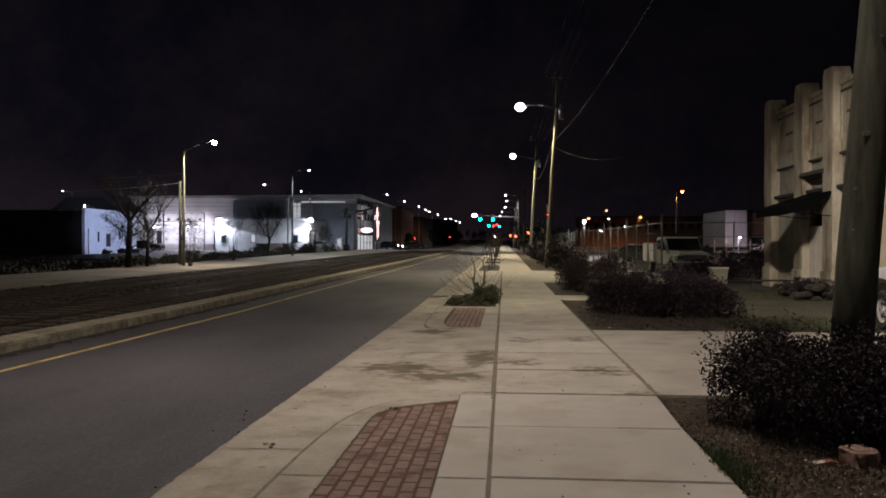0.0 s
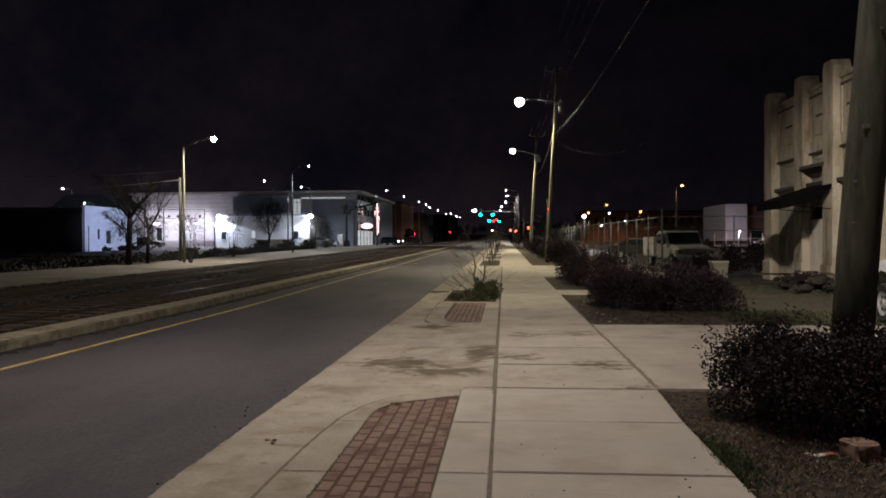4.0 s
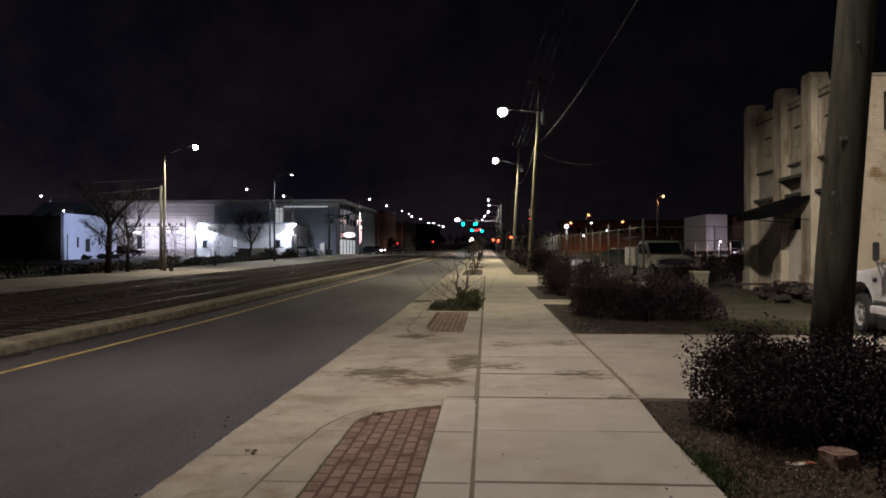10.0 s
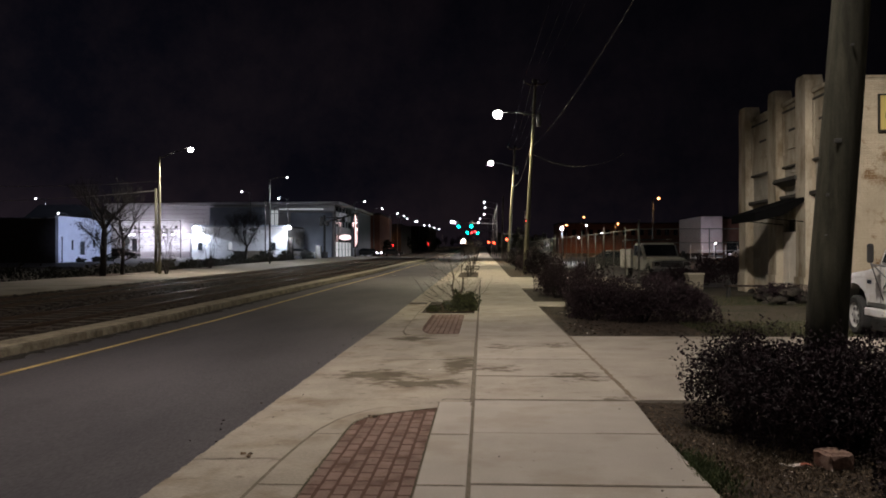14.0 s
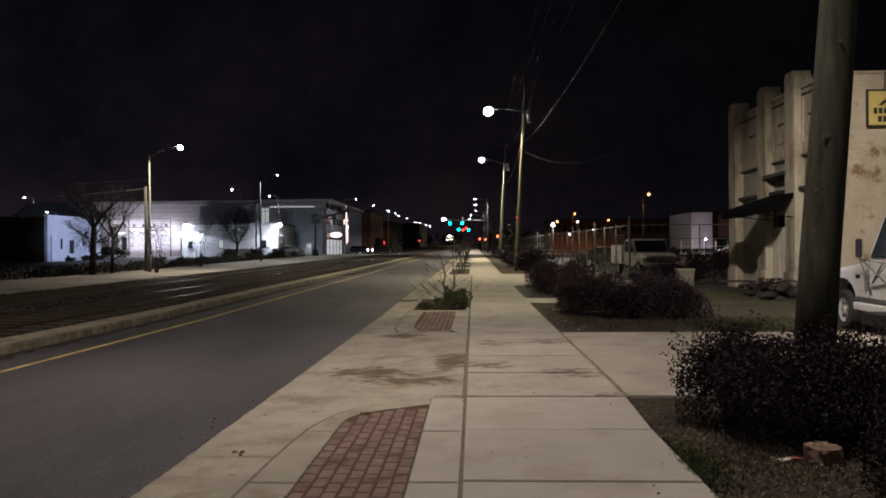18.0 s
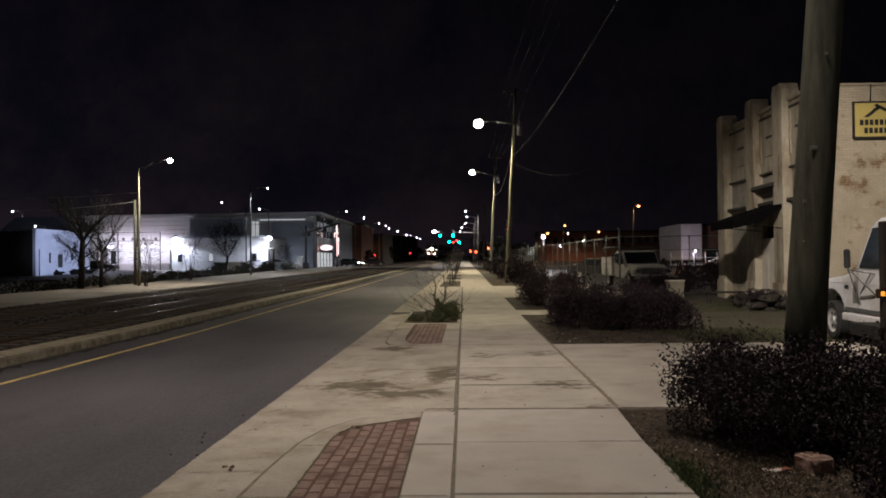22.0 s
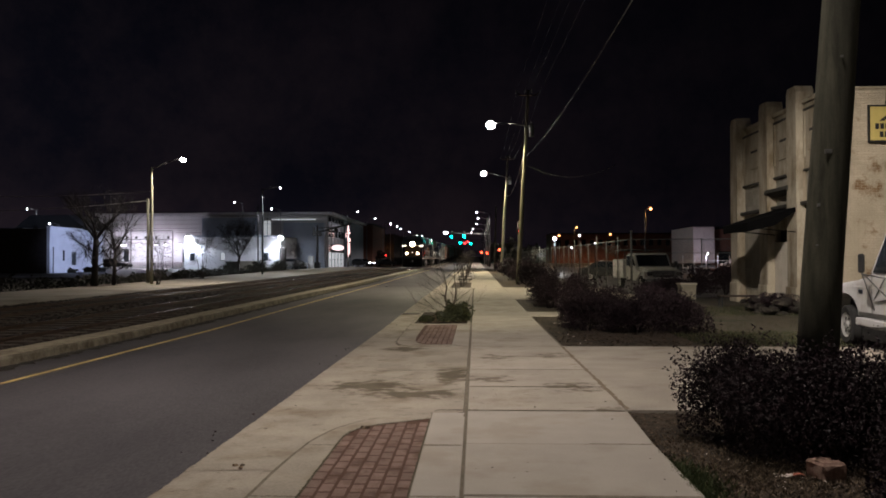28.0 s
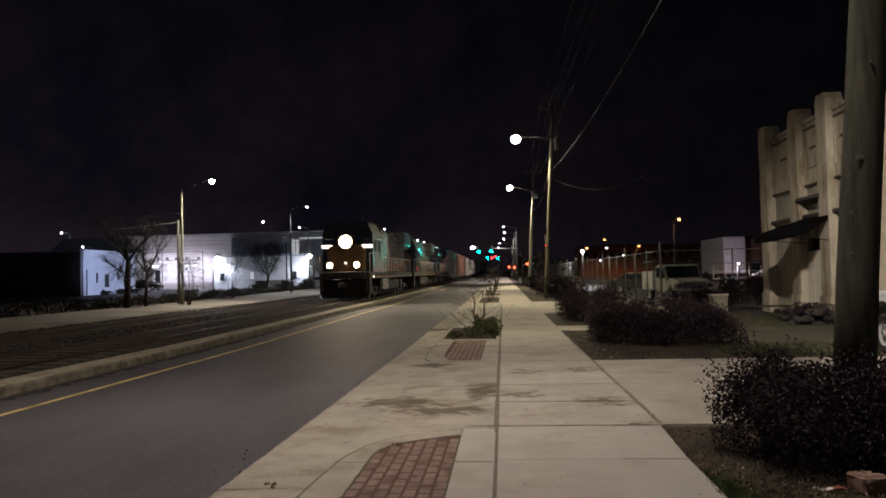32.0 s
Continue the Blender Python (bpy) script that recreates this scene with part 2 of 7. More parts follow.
    brownleaf=islands("dead_leaf", (0.026, 0.017, 0.011), (0.080, 0.054, 0.035), (0.24, 0.175, 0.115), 0.85, 0.5, 0.75),
    fresh=islands("planter_leaf", (0.010, 0.012, 0.005), (0.026, 0.029, 0.010), (0.085, 0.086, 0.034), 0.5, 0.4, 0.75),
    straw=islands("dry_straw", (0.045, 0.032, 0.020), (0.14, 0.104, 0.068), (0.31, 0.24, 0.165), 0.85),
    greenblade=islands("green_grass_blade", (0.020, 0.034, 0.008), (0.040, 0.062, 0.014), (0.085, 0.095, 0.030), 0.7),
    grass=islands("winter_grass", (0.020, 0.028, 0.009), (0.042, 0.050, 0.017), (0.12, 0.10, 0.05), 0.8),
    signyellow=surface("yellow_sign_face", (0.50, 0.40, 0.12), (0.58, 0.47, 0.15), 0.6, 3, 30, 0.0),
    # near-black plough tone, a little darker than the underframe
    ploughblack=surface("black_plough_steel", (0.008, 0.0065, 0.006), (0.018, 0.014, 0.013), 0.95, 4, 40, 0.3, gloss=0.15),
    black=surface("black_sign_paint", (0.012, 0.012, 0.012), (0.02, 0.02, 0.02), 0.6, 5, 30, 0.0),
    amber=shine("amber_marker_lens", (1.0, 0.35, 0.04), 1.2, (0.6, 0.25, 0.03)),
    glass=glass("dark_glass"),
    chrome=surface("brushed_chrome", (0.55, 0.55, 0.55), (0.7, 0.7, 0.7), 0.2, 5, 50, 0.03, metal=1.0),
    paper=surface("crumpled_litter", (0.5, 0.45, 0.4), (0.7, 0.62, 0.55), 0.7, 20, 60, 0.4),
    rock=surface("broken_brick_block", (0.20, 0.11, 0.08), (0.40, 0.27, 0.215), 0.9, 9, 50, 0.6),
    stone=surface("dark_fieldstone", (0.016, 0.014, 0.011), (0.045, 0.038, 0.028), 0.9, 5, 40, 0.8, each=0.3),
    # crate body in a darker beige than its rim
    darkbeige=surface("dark_beige_plastic", (0.17, 0.155, 0.11), (0.24, 0.215, 0.155), 0.7, 4, 40, 0.1),
    beige=surface("beige_plastic", (0.36, 0.33, 0.25), (0.45, 0.41, 0.32), 0.6, 4, 40, 0.05),
    trailer=surface("pale_trailer_panel", (0.40, 0.34, 0.33), (0.5, 0.43, 0.41), 0.5, 1, 30, 0.05),
    loco_side=surface("grey_loco_paint", (0.12, 0.12, 0.115), (0.19, 0.19, 0.175), 0.24, 0.8, 25, 0.05, each=-0.1, stain=(0.45, 0.40, 0.34), stain_scale=0.9),
    # hood grey set darker than the side grey
    loco_hood=surface("dark_grey_hood_paint", (0.06, 0.058, 0.054), (0.12, 0.115, 0.10), 0.22, 0.8, 25, 0.05, each=-0.1, stain=(0.45, 0.38, 0.32), stain_scale=1.2),
    loco_gold=surface("gold_loco_paint", (0.13, 0.062, 0.016), (0.20, 0.10, 0.028), 0.42, 1, 30, 0.05, each=-0.05, stain=(0.5, 0.42, 0.34), stain_scale=1.1),
    loco_navy=surface("navy_loco_paint", (0.010, 0.013, 0.024), (0.020, 0.025, 0.042), 0.25, 1, 30, 0.05, each=-0.05),
    grime=surface("oily_underframe", (0.009, 0.0075, 0.006), (0.024, 0.02, 0.016), 0.75, 3, 40, 0.3, each=-0.1),
    wheel=surface("wheel_steel", (0.06, 0.05, 0.045), (0.12, 0.10, 0.09), 0.5, 6, 50, 0.1, metal=0.7, each=-0.1),
    car_brown=surface("boxcar_brown", (0.20, 0.085, 0.05), (0.30, 0.14, 0.085), 0.34, 0.8, 25, 0.1, each=-0.12, stain=(0.5, 0.45, 0.4), stain_scale=0.8),
    car_yellow=surface("boxcar_pale_grey", (0.40, 0.38, 0.33), (0.54, 0.52, 0.46), 0.34, 0.8, 25, 0.1, each=-0.12, stain=(0.5, 0.45, 0.4), stain_scale=0.8),
    car_grey=surface("hopper_grey", (0.30, 0.29, 0.27), (0.40, 0.39, 0.36), 0.34, 0.8, 25, 0.1, each=-0.12, stain=(0.5, 0.42, 0.36), stain_scale=0.8),
    railpaint=surface("pale_handrail_paint", (0.34, 0.33, 0.29), (0.48, 0.46, 0.41), 0.4, 6, 40, 0.05, each=-0.1),
    lens_lamp=shine("street_lamp_lens", (1.0, 0.95, 0.88), 60),
    lens_far=shine("far_lamp_lens", (0.92, 0.94, 1.0), 40),
    lens_sodium=shine("sodium_lamp_lens", (1.0, 0.36, 0.12), 9),
    lens_wall=shine("wall_lamp_lens", (0.88, 0.92, 1.0), 45),
    lens_dock=shine("dock_lamp_lens", (0.95, 0.93, 1.0), 3.5),
    lens_green=shine("green_signal_lens", (0.0, 1.0, 0.72), 14, (0.02, 0.2, 0.15)),
    lens_red=shine("red_signal_lens", (1.0, 0.03, 0.03), 10, (0.3, 0.02, 0.02)),
    lens_orange=shine("flasher_lens", (1.0, 0.055, 0.02), 14, (0.3, 0.05, 0.02)),
    lens_head=shine("headlight_lens", (1.0, 0.80, 0.58), 600),
    lens_ditch=shine("ditch_light_lens", (1.0, 0.72, 0.46), 70),
    # glow of the oversized discs that imitate headlight glare
    glare_rim=shine("headlight_glare", (1.0, 0.62, 0.36), 10),
    # white toned down in colour in place of dimmer light, plus faint stains
    dimwhite=surface("dimmed_white_paint", (0.33, 0.33, 0.32), (0.45, 0.45, 0.44), 0.4, 1.5, 40, 0.02, stain=(0.7, 0.66, 0.6), stain_scale=1.5),
    lens_board=shine("number_board_face", (1.0, 0.88, 0.7), 3.0),
    lit_glass=shine("lit_interior_pane", (0.9, 0.95, 1.0), 0.35),
    dim_glass=shine("dim_interior_pane", (0.95, 0.95, 1.0), 0.05, (0.05, 0.05, 0.06)),
    neon_white=shine("marquee_face", (1.0, 0.72, 0.74), 1.6),
    neon=shine("neon_tube_warm", (1.0, 0.58, 0.55), 2.4),
)


# ---- mesh helpers ----
def bx(bm, x0, x1, y0, y1, z0, z1, bevel=0.0):
    vs = [bm.verts.new(p) for p in ((x0, y0, z0), (x1, y0, z0), (x1, y1, z0), (x0, y1, z0), (x0, y0, z1), (x1, y0, z1), (x1, y1, z1), (x0, y1, z1))]
    fs = [bm.faces.new([vs[i] for i in q]) for q in ((3, 2, 1, 0), (4, 5, 6, 7), (0, 1, 5, 4), (1, 2, 6, 5), (2, 3, 7, 6), (3, 0, 4, 7))]
    if bevel:
        es = {e for f in fs for e in f.edges}
        bmesh.ops.bevel(bm, geom=list(es), offset=bevel, segments=1, affect="EDGES")
    return bm


def tube(bm, p0, p1, r0, r1=None, n=10, caps=True):
    r1 = r0 if r1 is None else r1
    p0, p1 = Vector(p0), Vector(p1)
    d = (p1 - p0).normalized()
    u = d.cross(Vector((0, 0, 1)) if abs(d.z) < 0.9 else Vector((1, 0, 0))).normalized()
    v = d.cross(u)
    rings = []
    for p, r in ((p0, r0), (p1, r1)):
        rings.append([bm.verts.new(p + (u * math.cos(2 * math.pi * i / n) + v * math.sin(2 * math.pi * i / n)) * r) for i in range(n)])
    for i in range(n):
        f = bm.faces.new((rings[0][i], rings[0][(i + 1) % n], rings[1][(i + 1) % n], rings[1][i]))
        f.smooth = True
    if caps:
        bm.faces.new(rings[0][::-1])
        bm.faces.new(rings[1])
    return bm


def loft(bm, pts, radii, n=14):
    """One continuous round pole through several points."""
    rings = []
    for p, r in zip(pts, radii):
        p = Vector(p)
        rings.append([bm.verts.new(p + Vector((math.cos(2 * math.pi * i / n) * r, math.sin(2 * math.pi * i / n) * r, 0))) for i in range(n)])
    for a, b in zip(rings, rings[1:]):
        for i in range(n):
            bm.faces.new((a[i], a[(i + 1) % n], b[(i + 1) % n], b[i])).smooth = True
    bm.faces.new(rings[0][::-1])
    bm.faces.new(rings[-1])
    return bm


def prism(bm, outline, a0, a1, axis="x"):
    """A closed outline of (u, v) pairs, drawn out along an axis: x: (y, z); y: (x, z); z: (x, y)."""
    def at(u, v, a):
        return (a, u, v) if axis == "x" else (u, a, v) if axis == "y" else (u, v, a)
    lo = [bm.verts.new(at(u, v, a0)) for u, v in outline]
    hi = [bm.verts.new(at(u, v, a1)) for u, v in outline]
    n = len(outline)
    for i in range(n):
        bm.faces.new((lo[i], lo[(i + 1) % n], hi[(i + 1) % n], hi[i]))
    bm.faces.new(lo[::-1])
    bm.faces.new(hi)
    bmesh.ops.recalc_face_normals(bm, faces=bm.faces[:])
    return bm


def disc(bm, c, r, n=20):
    """A flat round lens that looks towards -y."""
    bm.faces.new([bm.verts.new((c[0] + r * math.cos(2 * math.pi * i / n), c[1], c[2] + r * math.sin(2 * math.pi * i / n))) for i in range(n)])
    return bm


def ball(bm, c, r, sz=(1, 1, 1), seg=12):
    bmesh.ops.create_uvsphere(bm, u_segments=seg, v_segments=max(6, seg // 2), radius=r, matrix=Matrix.Translation(c) @ Matrix.Diagonal((*sz, 1)))
    return bm


def part(name, bm, material, parent=None, label="", smooth=False):
    me = bpy.data.meshes.new(name)
    bm.to_mesh(me)
    bm.free()
    me.materials.append(M[material])
    if smooth:
        for p in me.polygons:
            p.use_smooth = True
    ob = new(name, me)
    if parent is not None:
        ob.parent = parent
    if label:
        ob["label"] = label
    return ob


def B():
    return bmesh.new()


def box(name, material, parent, x0, x1, y0, y1, z0, z1, bevel=0.0, label=""):
    return part(name, bx(B(), x0, x1, y0, y1, z0, z1, bevel), material, parent, label)


def rod(name, material, parent, p0, p1, r0, r1=None, n=10, label=""):
    return part(name, tube(B(), p0, p1, r0, r1, n), material, parent, label)


def thing(name, at, label, category, group="", kind=""):
    ob = new(name)
    ob.empty_display_size = 0.2
    ob.location = at
    return tagged(ob, label, category, group, kind)


def raw(name, verts, faces, material, parent=None, label="", smooth=False):
    me = bpy.data.meshes.new(name)
    me.from_pydata(verts, [], faces)
    me.materials.append(M[material])
    if smooth:
        for p in me.polygons:
            p.use_smooth = True
    ob = new(name, me)
    if parent is not None:
        ob.parent = parent
    if label:
        ob["label"] = label
    return ob


def cuts(y0, y1):
    ys = [y0] + [y for y in (-40, 18, 20, 23, 27, 32, 40, 48, 56, 64, 72, 80, 90, 100, 112, 125, 140, 164, 180, 200, 230, 260, 300, 340, 380, 425, 500, 600, 700, 1000, 1500) if y0 < y < y1] + [y1]
    return ys


def sheet(name, xs, y0, y1, dz, material, label, category, thick=0.0):
    """A strip of land between two lines of constant x that follows the rise of the street. dz: one height a line or one for all."""
    ys = cuts(y0, y1)
    dzs = dz if isinstance(dz, (list, tuple)) else [dz] * len(xs)
    verts, faces = [], []
    for y in ys:
        for x, d in zip(xs, dzs):
            verts.append((x, y, rise(x, y) + d))
    n = len(xs)
    for j in range(len(ys) - 1):
        for i in range(n - 1):
            a = j * n + i
            faces.append((a, a + 1, a + n + 1, a + n))
    if thick:
        k = len(verts)
        verts += [(x, y, z - thick) for x, y, z in verts]
        for j in range(len(ys) - 1):
            for i in (0, n - 1):
                a = j * n + i
                q = (a, a + n, a + n + k, a + k)
                faces.append(q if i == 0 else q[::-1])
        for j in (0, len(ys) - 1):
            for i in range(n - 1):
                a = j * n + i
                q = (a, a + k, a + 1 + k, a + 1)
                faces.append(q[::-1] if j == 0 else q)
    return tagged(raw(name, verts, faces, material), label, category, kind="structure")


# ---- land, street, tracks ----
sheet("ground", [-2500, -600, -200, -90, -60, -40, -21.4, -16, 1.5, 12, 40, 200, 600, 2500], -300, 3000, -0.10, "ground", "dark winter grass and soil of the town's ground", "ground")
sheet("road", [-7.3, -6.2, -4.3, -2.2], -60, 1500, -0.05, "asphalt", "dark grey worn asphalt street with one yellow line", "road")
sheet("lane_line", [-6.28, -6.18], -60, 420, -0.044, "yellow", "faded yellow painted lane line on the asphalt", "road marking")
sheet("gutter_strip", [-2.2, -1.45], -60, 400, [-0.044, -0.035], "oldconcrete", "pale concrete gutter pan along the street edge", "gutter")
sheet("track_kerb", [-7.85, -7.45, -7.29], -60, 420, [0.10, 0.11, 0.10], "kerb", "stained concrete kerb between street and tracks", "kerb", thick=0.2)
# the street face is coloured darker than the kerb's top
sheet("kerb_face", [-7.289, -7.262, -7.245, -7.235], -60, 420, [0.099, 0.088, 0.06, -0.07], "kerbface", "darker rounded street face of the concrete kerb", "kerb")
sheet("track_bed", [-15.6, -14.2, -12.4, -11.2, -10.0, -7.8], -60, 1500, [0.06, 0.09, 0.09, 0.05, 0.09, 0.05], "bed", "dark stony bed of the railway tracks", "track bed")
sheet("far_path", [-21.9, -15.6], -60, 130, 0.10, "path", "wide sandy concrete path across the tracks", "pavement", thick=0.15)
sheet("sidewalk_far", [-0.07, 1.55], 45.0, 420, 0.0, "concrete", "pale concrete sidewalk running into the distance", "sidewalk", thick=0.15)
sheet("planting_bed_front", [1.3, 16.0], -12, 8.1, -0.03, "mulch", "leaf-littered mulch bed beside the sidewalk", "planting bed")
sheet("planting_bed_middle", [1.58, 5.6], 14.26, 31.0, -0.03, "mulch", "dark mulch bed below clipped shrubs", "planting bed")
sheet("planting_bed_back", [1.58, 5.0], 43.0, 140, -0.03, "mulch", "dark mulch bed beside the far sidewalk", "planting bed")
sheet("driveway_right", [1.582, 4.0, 14.0], 8.12, 14.24, [-0.002, 0.0, 0.0], "concrete", "pale concrete driveway leading off the sidewalk", "driveway", thick=0.12)
sheet("driveway_back", [1.56, 3.4, 6.9], 31.0, 42.9, 0.004, "concrete", "pale concrete driveway crossing the shrub bed", "driveway", thick=0.12)
sheet("stepping_walk", [1.56, 2.52], 21.95, 23.4, 0.006, "concrete", "short concrete walk across the mulch bed", "walkway", thick=0.1)
sheet("cross_street", [-150, -60, -40, -21.6], 112, 124, 0.03, "concrete", "pale lit pavement of a side street", "side street")
sheet("crossing_panel", [-15.3, -8.0], 112, 124, 0.17, "path", "level crossing panel between the rails", "crossing")
sheet("front_lawn_soil", [5.6, 30.0], 14.26, 22.2, -0.012, "lawn", "trodden winter lawn beside the shop", "lawn")
sheet("front_lawn_verge", [5.6, 10.0], 22.2, 31.0, -0.06, "lawn", "trodden winter lawn before the shop", "lawn")
sheet("yard_paving", [6.95, 40], 33, 140, -0.05, "asphalt", "dark asphalt of a fenced vehicle yard", "yard")
sheet("lot_paving", [-150, -60, -24.0], 64, 112, 0.02, "asphalt", "dark parking lot before the bright building", "parking lot")

sheet("tree_pit", [-23.4, -20.4], 41.2, 45.4, 0.115, "mulch", "dark mulch pit round the trees at the far path", "planting bed")
sheet("tree_pit_back", [-22.2, -20.2], 56.0, 58.4, 0.115, "mulch", "dark mulch pit round the trees at the far path", "planting bed")

# sidewalk slabs: shared meshes for the regular ones
walkway = thing("sidewalk", (0, 0, 0), "pale worn concrete sidewalk with dirty joints", "sidewalk", kind="structure")
box("joint_bed", "dirtline", walkway, -0.125, 1.60, 8.05, 20, -0.16, -0.005)
box("joint_bed", "dirtline", walkway, -0.125, 1.47, -5, 8.05, -0.16, -0.005)
box("joint_bed", "dirtline", walkway, -0.46, -0.125, -5, 7.94, -0.16, -0.005)
SLAB_Y = [-4.5, -3.05, -1.6, -0.15, 1.3, 2.75, 4.2 - 0.55, 5.12, 6.58, 8.05, 9.60, 11.12, 12.65, 14.2]
while SLAB_Y[-1] < 44:
    SLAB_Y.append(SLAB_Y[-1] + 1.525)
SLAB_Y[-1] = 45.0


def slab_edge(y):
    """The sidewalk's edge beside the front bed narrows towards the camera."""
    return float(np.interp(y, (5.1, 6.6, 8.05), (1.497, 1.499, 1.564)))


rs = random.Random(3)
for y0, y1 in zip(SLAB_Y, SLAB_Y[1:]):
    t0, t1 = rise(0, y0), rise(0, y1)
    bm = bx(B(), -0.082, 1.566, y0 + 0.012, y1 - 0.012, -0.1, rs.uniform(-0.003, 0.003), 0.006)
    for v in bm.verts:
        if v.co.x > 1.5:
            v.co.x += slab_edge(v.co.y) - 1.566
        if v.co.z > -0.05:
            v.co.z += t0 + (t1 - t0) * (v.co.y - y0) / (y1 - y0)
    part("slab", bm, "concrete" if y0 > 7 else "newer", walkway)
for y0, y1 in ((-4.5, -2.2), (-2.2, 0.8), (0.8, 2.2), (2.2, 3.62), (3.62, 5.07), (5.07, 6.5), (6.5, 7.93)):
    box("slab", "newer", walkway, -0.44, -0.108, y0 + 0.007, y1 - 0.007, -0.1, 0.0, 0.006)

sheet("sidewalk_near", [-1.5, 1.566], -60, -4.51, -0.001, "concrete", "pale concrete sidewalk along the street", "sidewalk", thick=0.15)

# dirt gathered along the joints
rj = random.Random(12)
for y, x0, x1, w in ((5.12, -.06, 1.48, .020), (6.58, .95, 1.48, .030), (8.05, -.45, 1.55, .040), (9.60, -.06, 1.2, .040), (11.12, -.06, 1.55, .052), (14.2, -.06, 1.55, .07), (15.72, .2, 1.4, .03), (26.4, -.06, 1.55, .06), (6.47, -1.40, -1.18, .03), (5.04, -1.48, -1.18, .03), (6.50, -.44, -.13, .03), (5.07, -.44, -.13, .03), (11.106, -1.47, -.13, .03)):
    n = 26
    vs = []
    for i in range(n + 1):
        x = x0 + (x1 - x0) * i / n
        a, b = w * rj.uniform(.15, .6), w * rj.uniform(.15, .6)
        z = rise(x, y) + (.0045 if x > -.45 or y < 7 else -.012)
        vs += [(x, y - a, z), (x, y + b, z)]
    raw("joint_dirt", vs, [(2 * i, 2 * i + 2, 2 * i + 3, 2 * i + 1) for i in range(n)], "dirtline", walkway)

# kerb islands with clay paver panels
def pavers(parent, x0, y0, cols, rows, inside, pitch=(0.1045, 0.1985), seed=1, joined_below=-99):
    rest = B()
    hx, hy = pitch[0] / 2 - .0095, pitch[1] / 2 - .0125
    bm = bx(B(), -hx, hx, -hy, hy, -0.05, 0.0, 0.005)
    me = bpy.data.meshes.new("brick")
    bm.to_mesh(me)
    bm.free()
    me.materials.append(M["brick"])
    rr = random.Random(seed)
    for i in range(cols):
        for j in range(rows):
            x, y = x0 + (i + 0.5) * pitch[0], y0 + (j + (0.5 if i % 2 else 0.0)) * pitch[1]
            if not inside(x, y):
                continue
            if y < joined_below:
                bx(rest, x - hx, x + hx, y - hy, y + hy, -.05, rr.uniform(-.0008, .0015))
                continue
            ob = new("brick", me)
            ob.parent = parent
            ob.location = (x + rr.uniform(-.002, .002), y + rr.uniform(-.003, .003), rise(x, y) + rr.uniform(-.0008, .0015))
            ob.rotation_euler = (rr.uniform(-.006, .006), rr.uniform(-.010, .010), rr.uniform(-.025, .025))
    if rest.verts:
        part("paver_field", rest, "brick", parent)["kind"] = "stuff"


def band(name, outer, inner, z, material, parent, depth=0.14):
    """A flat kerb band between two lines, with depth."""
    n = len(outer)
    verts = [(x, y, rise(x, y) + z) for x, y in outer] + [(x, y, rise(x, y) + z) for x, y in inner]
    verts += [(x, y, zz - depth) for x, y, zz in verts]
    k = 2 * n
    faces = []
    for i in range(n - 1):
        faces.append((i, i + n, i + n + 1, i + 1))
        faces.append((i, i + 1, i + 1 + k, i + k))
        faces.append((i + n + 1, i + n, i + n + k, i + n + 1 + k))
    faces += [(n, 0, k, n + k), (n - 1, 2 * n - 1, 2 * n - 1 + k, n - 1 + k)]
    return raw(name, verts, faces, material, parent)


front_island = thing("kerb_island", (0, 0, 0), "concrete kerb island with a rounded end and clay pavers", "kerb island", kind="structure")
OUT1 = [(-1.50, -4.5), (-1.50, 0), (-1.50, 3), (-1.49, 4.8), (-1.475, 5.6), (-1.45, 6.1), (-1.41, 6.6), (-1.32, 7.02), (-1.22, 7.28), (-1.09, 7.49), (-0.93, 7.64), (-0.75, 7.74), (-0.446, 7.865)]
IN1 = [(-1.165, -4.5), (-1.165, 0), (-1.165, 3), (-1.165, 4.8), (-1.165, 5.6), (-1.165, 6.1), (-1.165, 6.55), (-1.16, 6.8), (-1.13, 7.0), (-1.05, 7.17), (-0.92, 7.30), (-0.75, 7.42), (-0.446, 7.62)]
band("kerb_band", OUT1, IN1, 0.0, "oldconcrete", front_island)
part("paver_bed", prism(B(), [(x - .01, y + .01) for x, y in IN1] + [(-0.43, -4.5)], -0.12, -0.0025, "z"), "sandjoint", front_island)
ins1 = lambda x, y: x < -0.47 and x > -1.14 and y > -4.4 and y + 0.1 < float(np.interp(x, [-1.17, -1.06, -0.75, -0.45], [6.85, 7.17, 7.42, 7.63]))
pavers(front_island, -1.174, -4.372, 7, 64, ins1, seed=4, joined_below=1.5)
def ragged(name, path, w0, w1, z, material, parent, seed, step=.05):
    """A thin ragged strip of dirt along a line; w0 and w1: reach to its two sides."""
    r = random.Random(seed)
    vs = []
    for (ax, ay), (bx_, by) in zip(path, path[1:]):
        d = math.hypot(bx_ - ax, by - ay)
        n = max(1, int(d / step))
        nx, ny = -(by - ay) / d, (bx_ - ax) / d
        for k in range(n):
            x, y = ax + (bx_ - ax) * k / n, ay + (by - ay) * k / n
            a, b = w0 * r.uniform(.2, 1), w1 * r.uniform(.2, 1)
            for s in (a, -b):
                vs.append((x + nx * s, y + ny * s, rise(x, y) + z))
    return raw(name, vs, [(2 * i + 1, 2 * i + 3, 2 * i + 2, 2 * i) for i in range(len(vs) // 2 - 1)], material, parent)


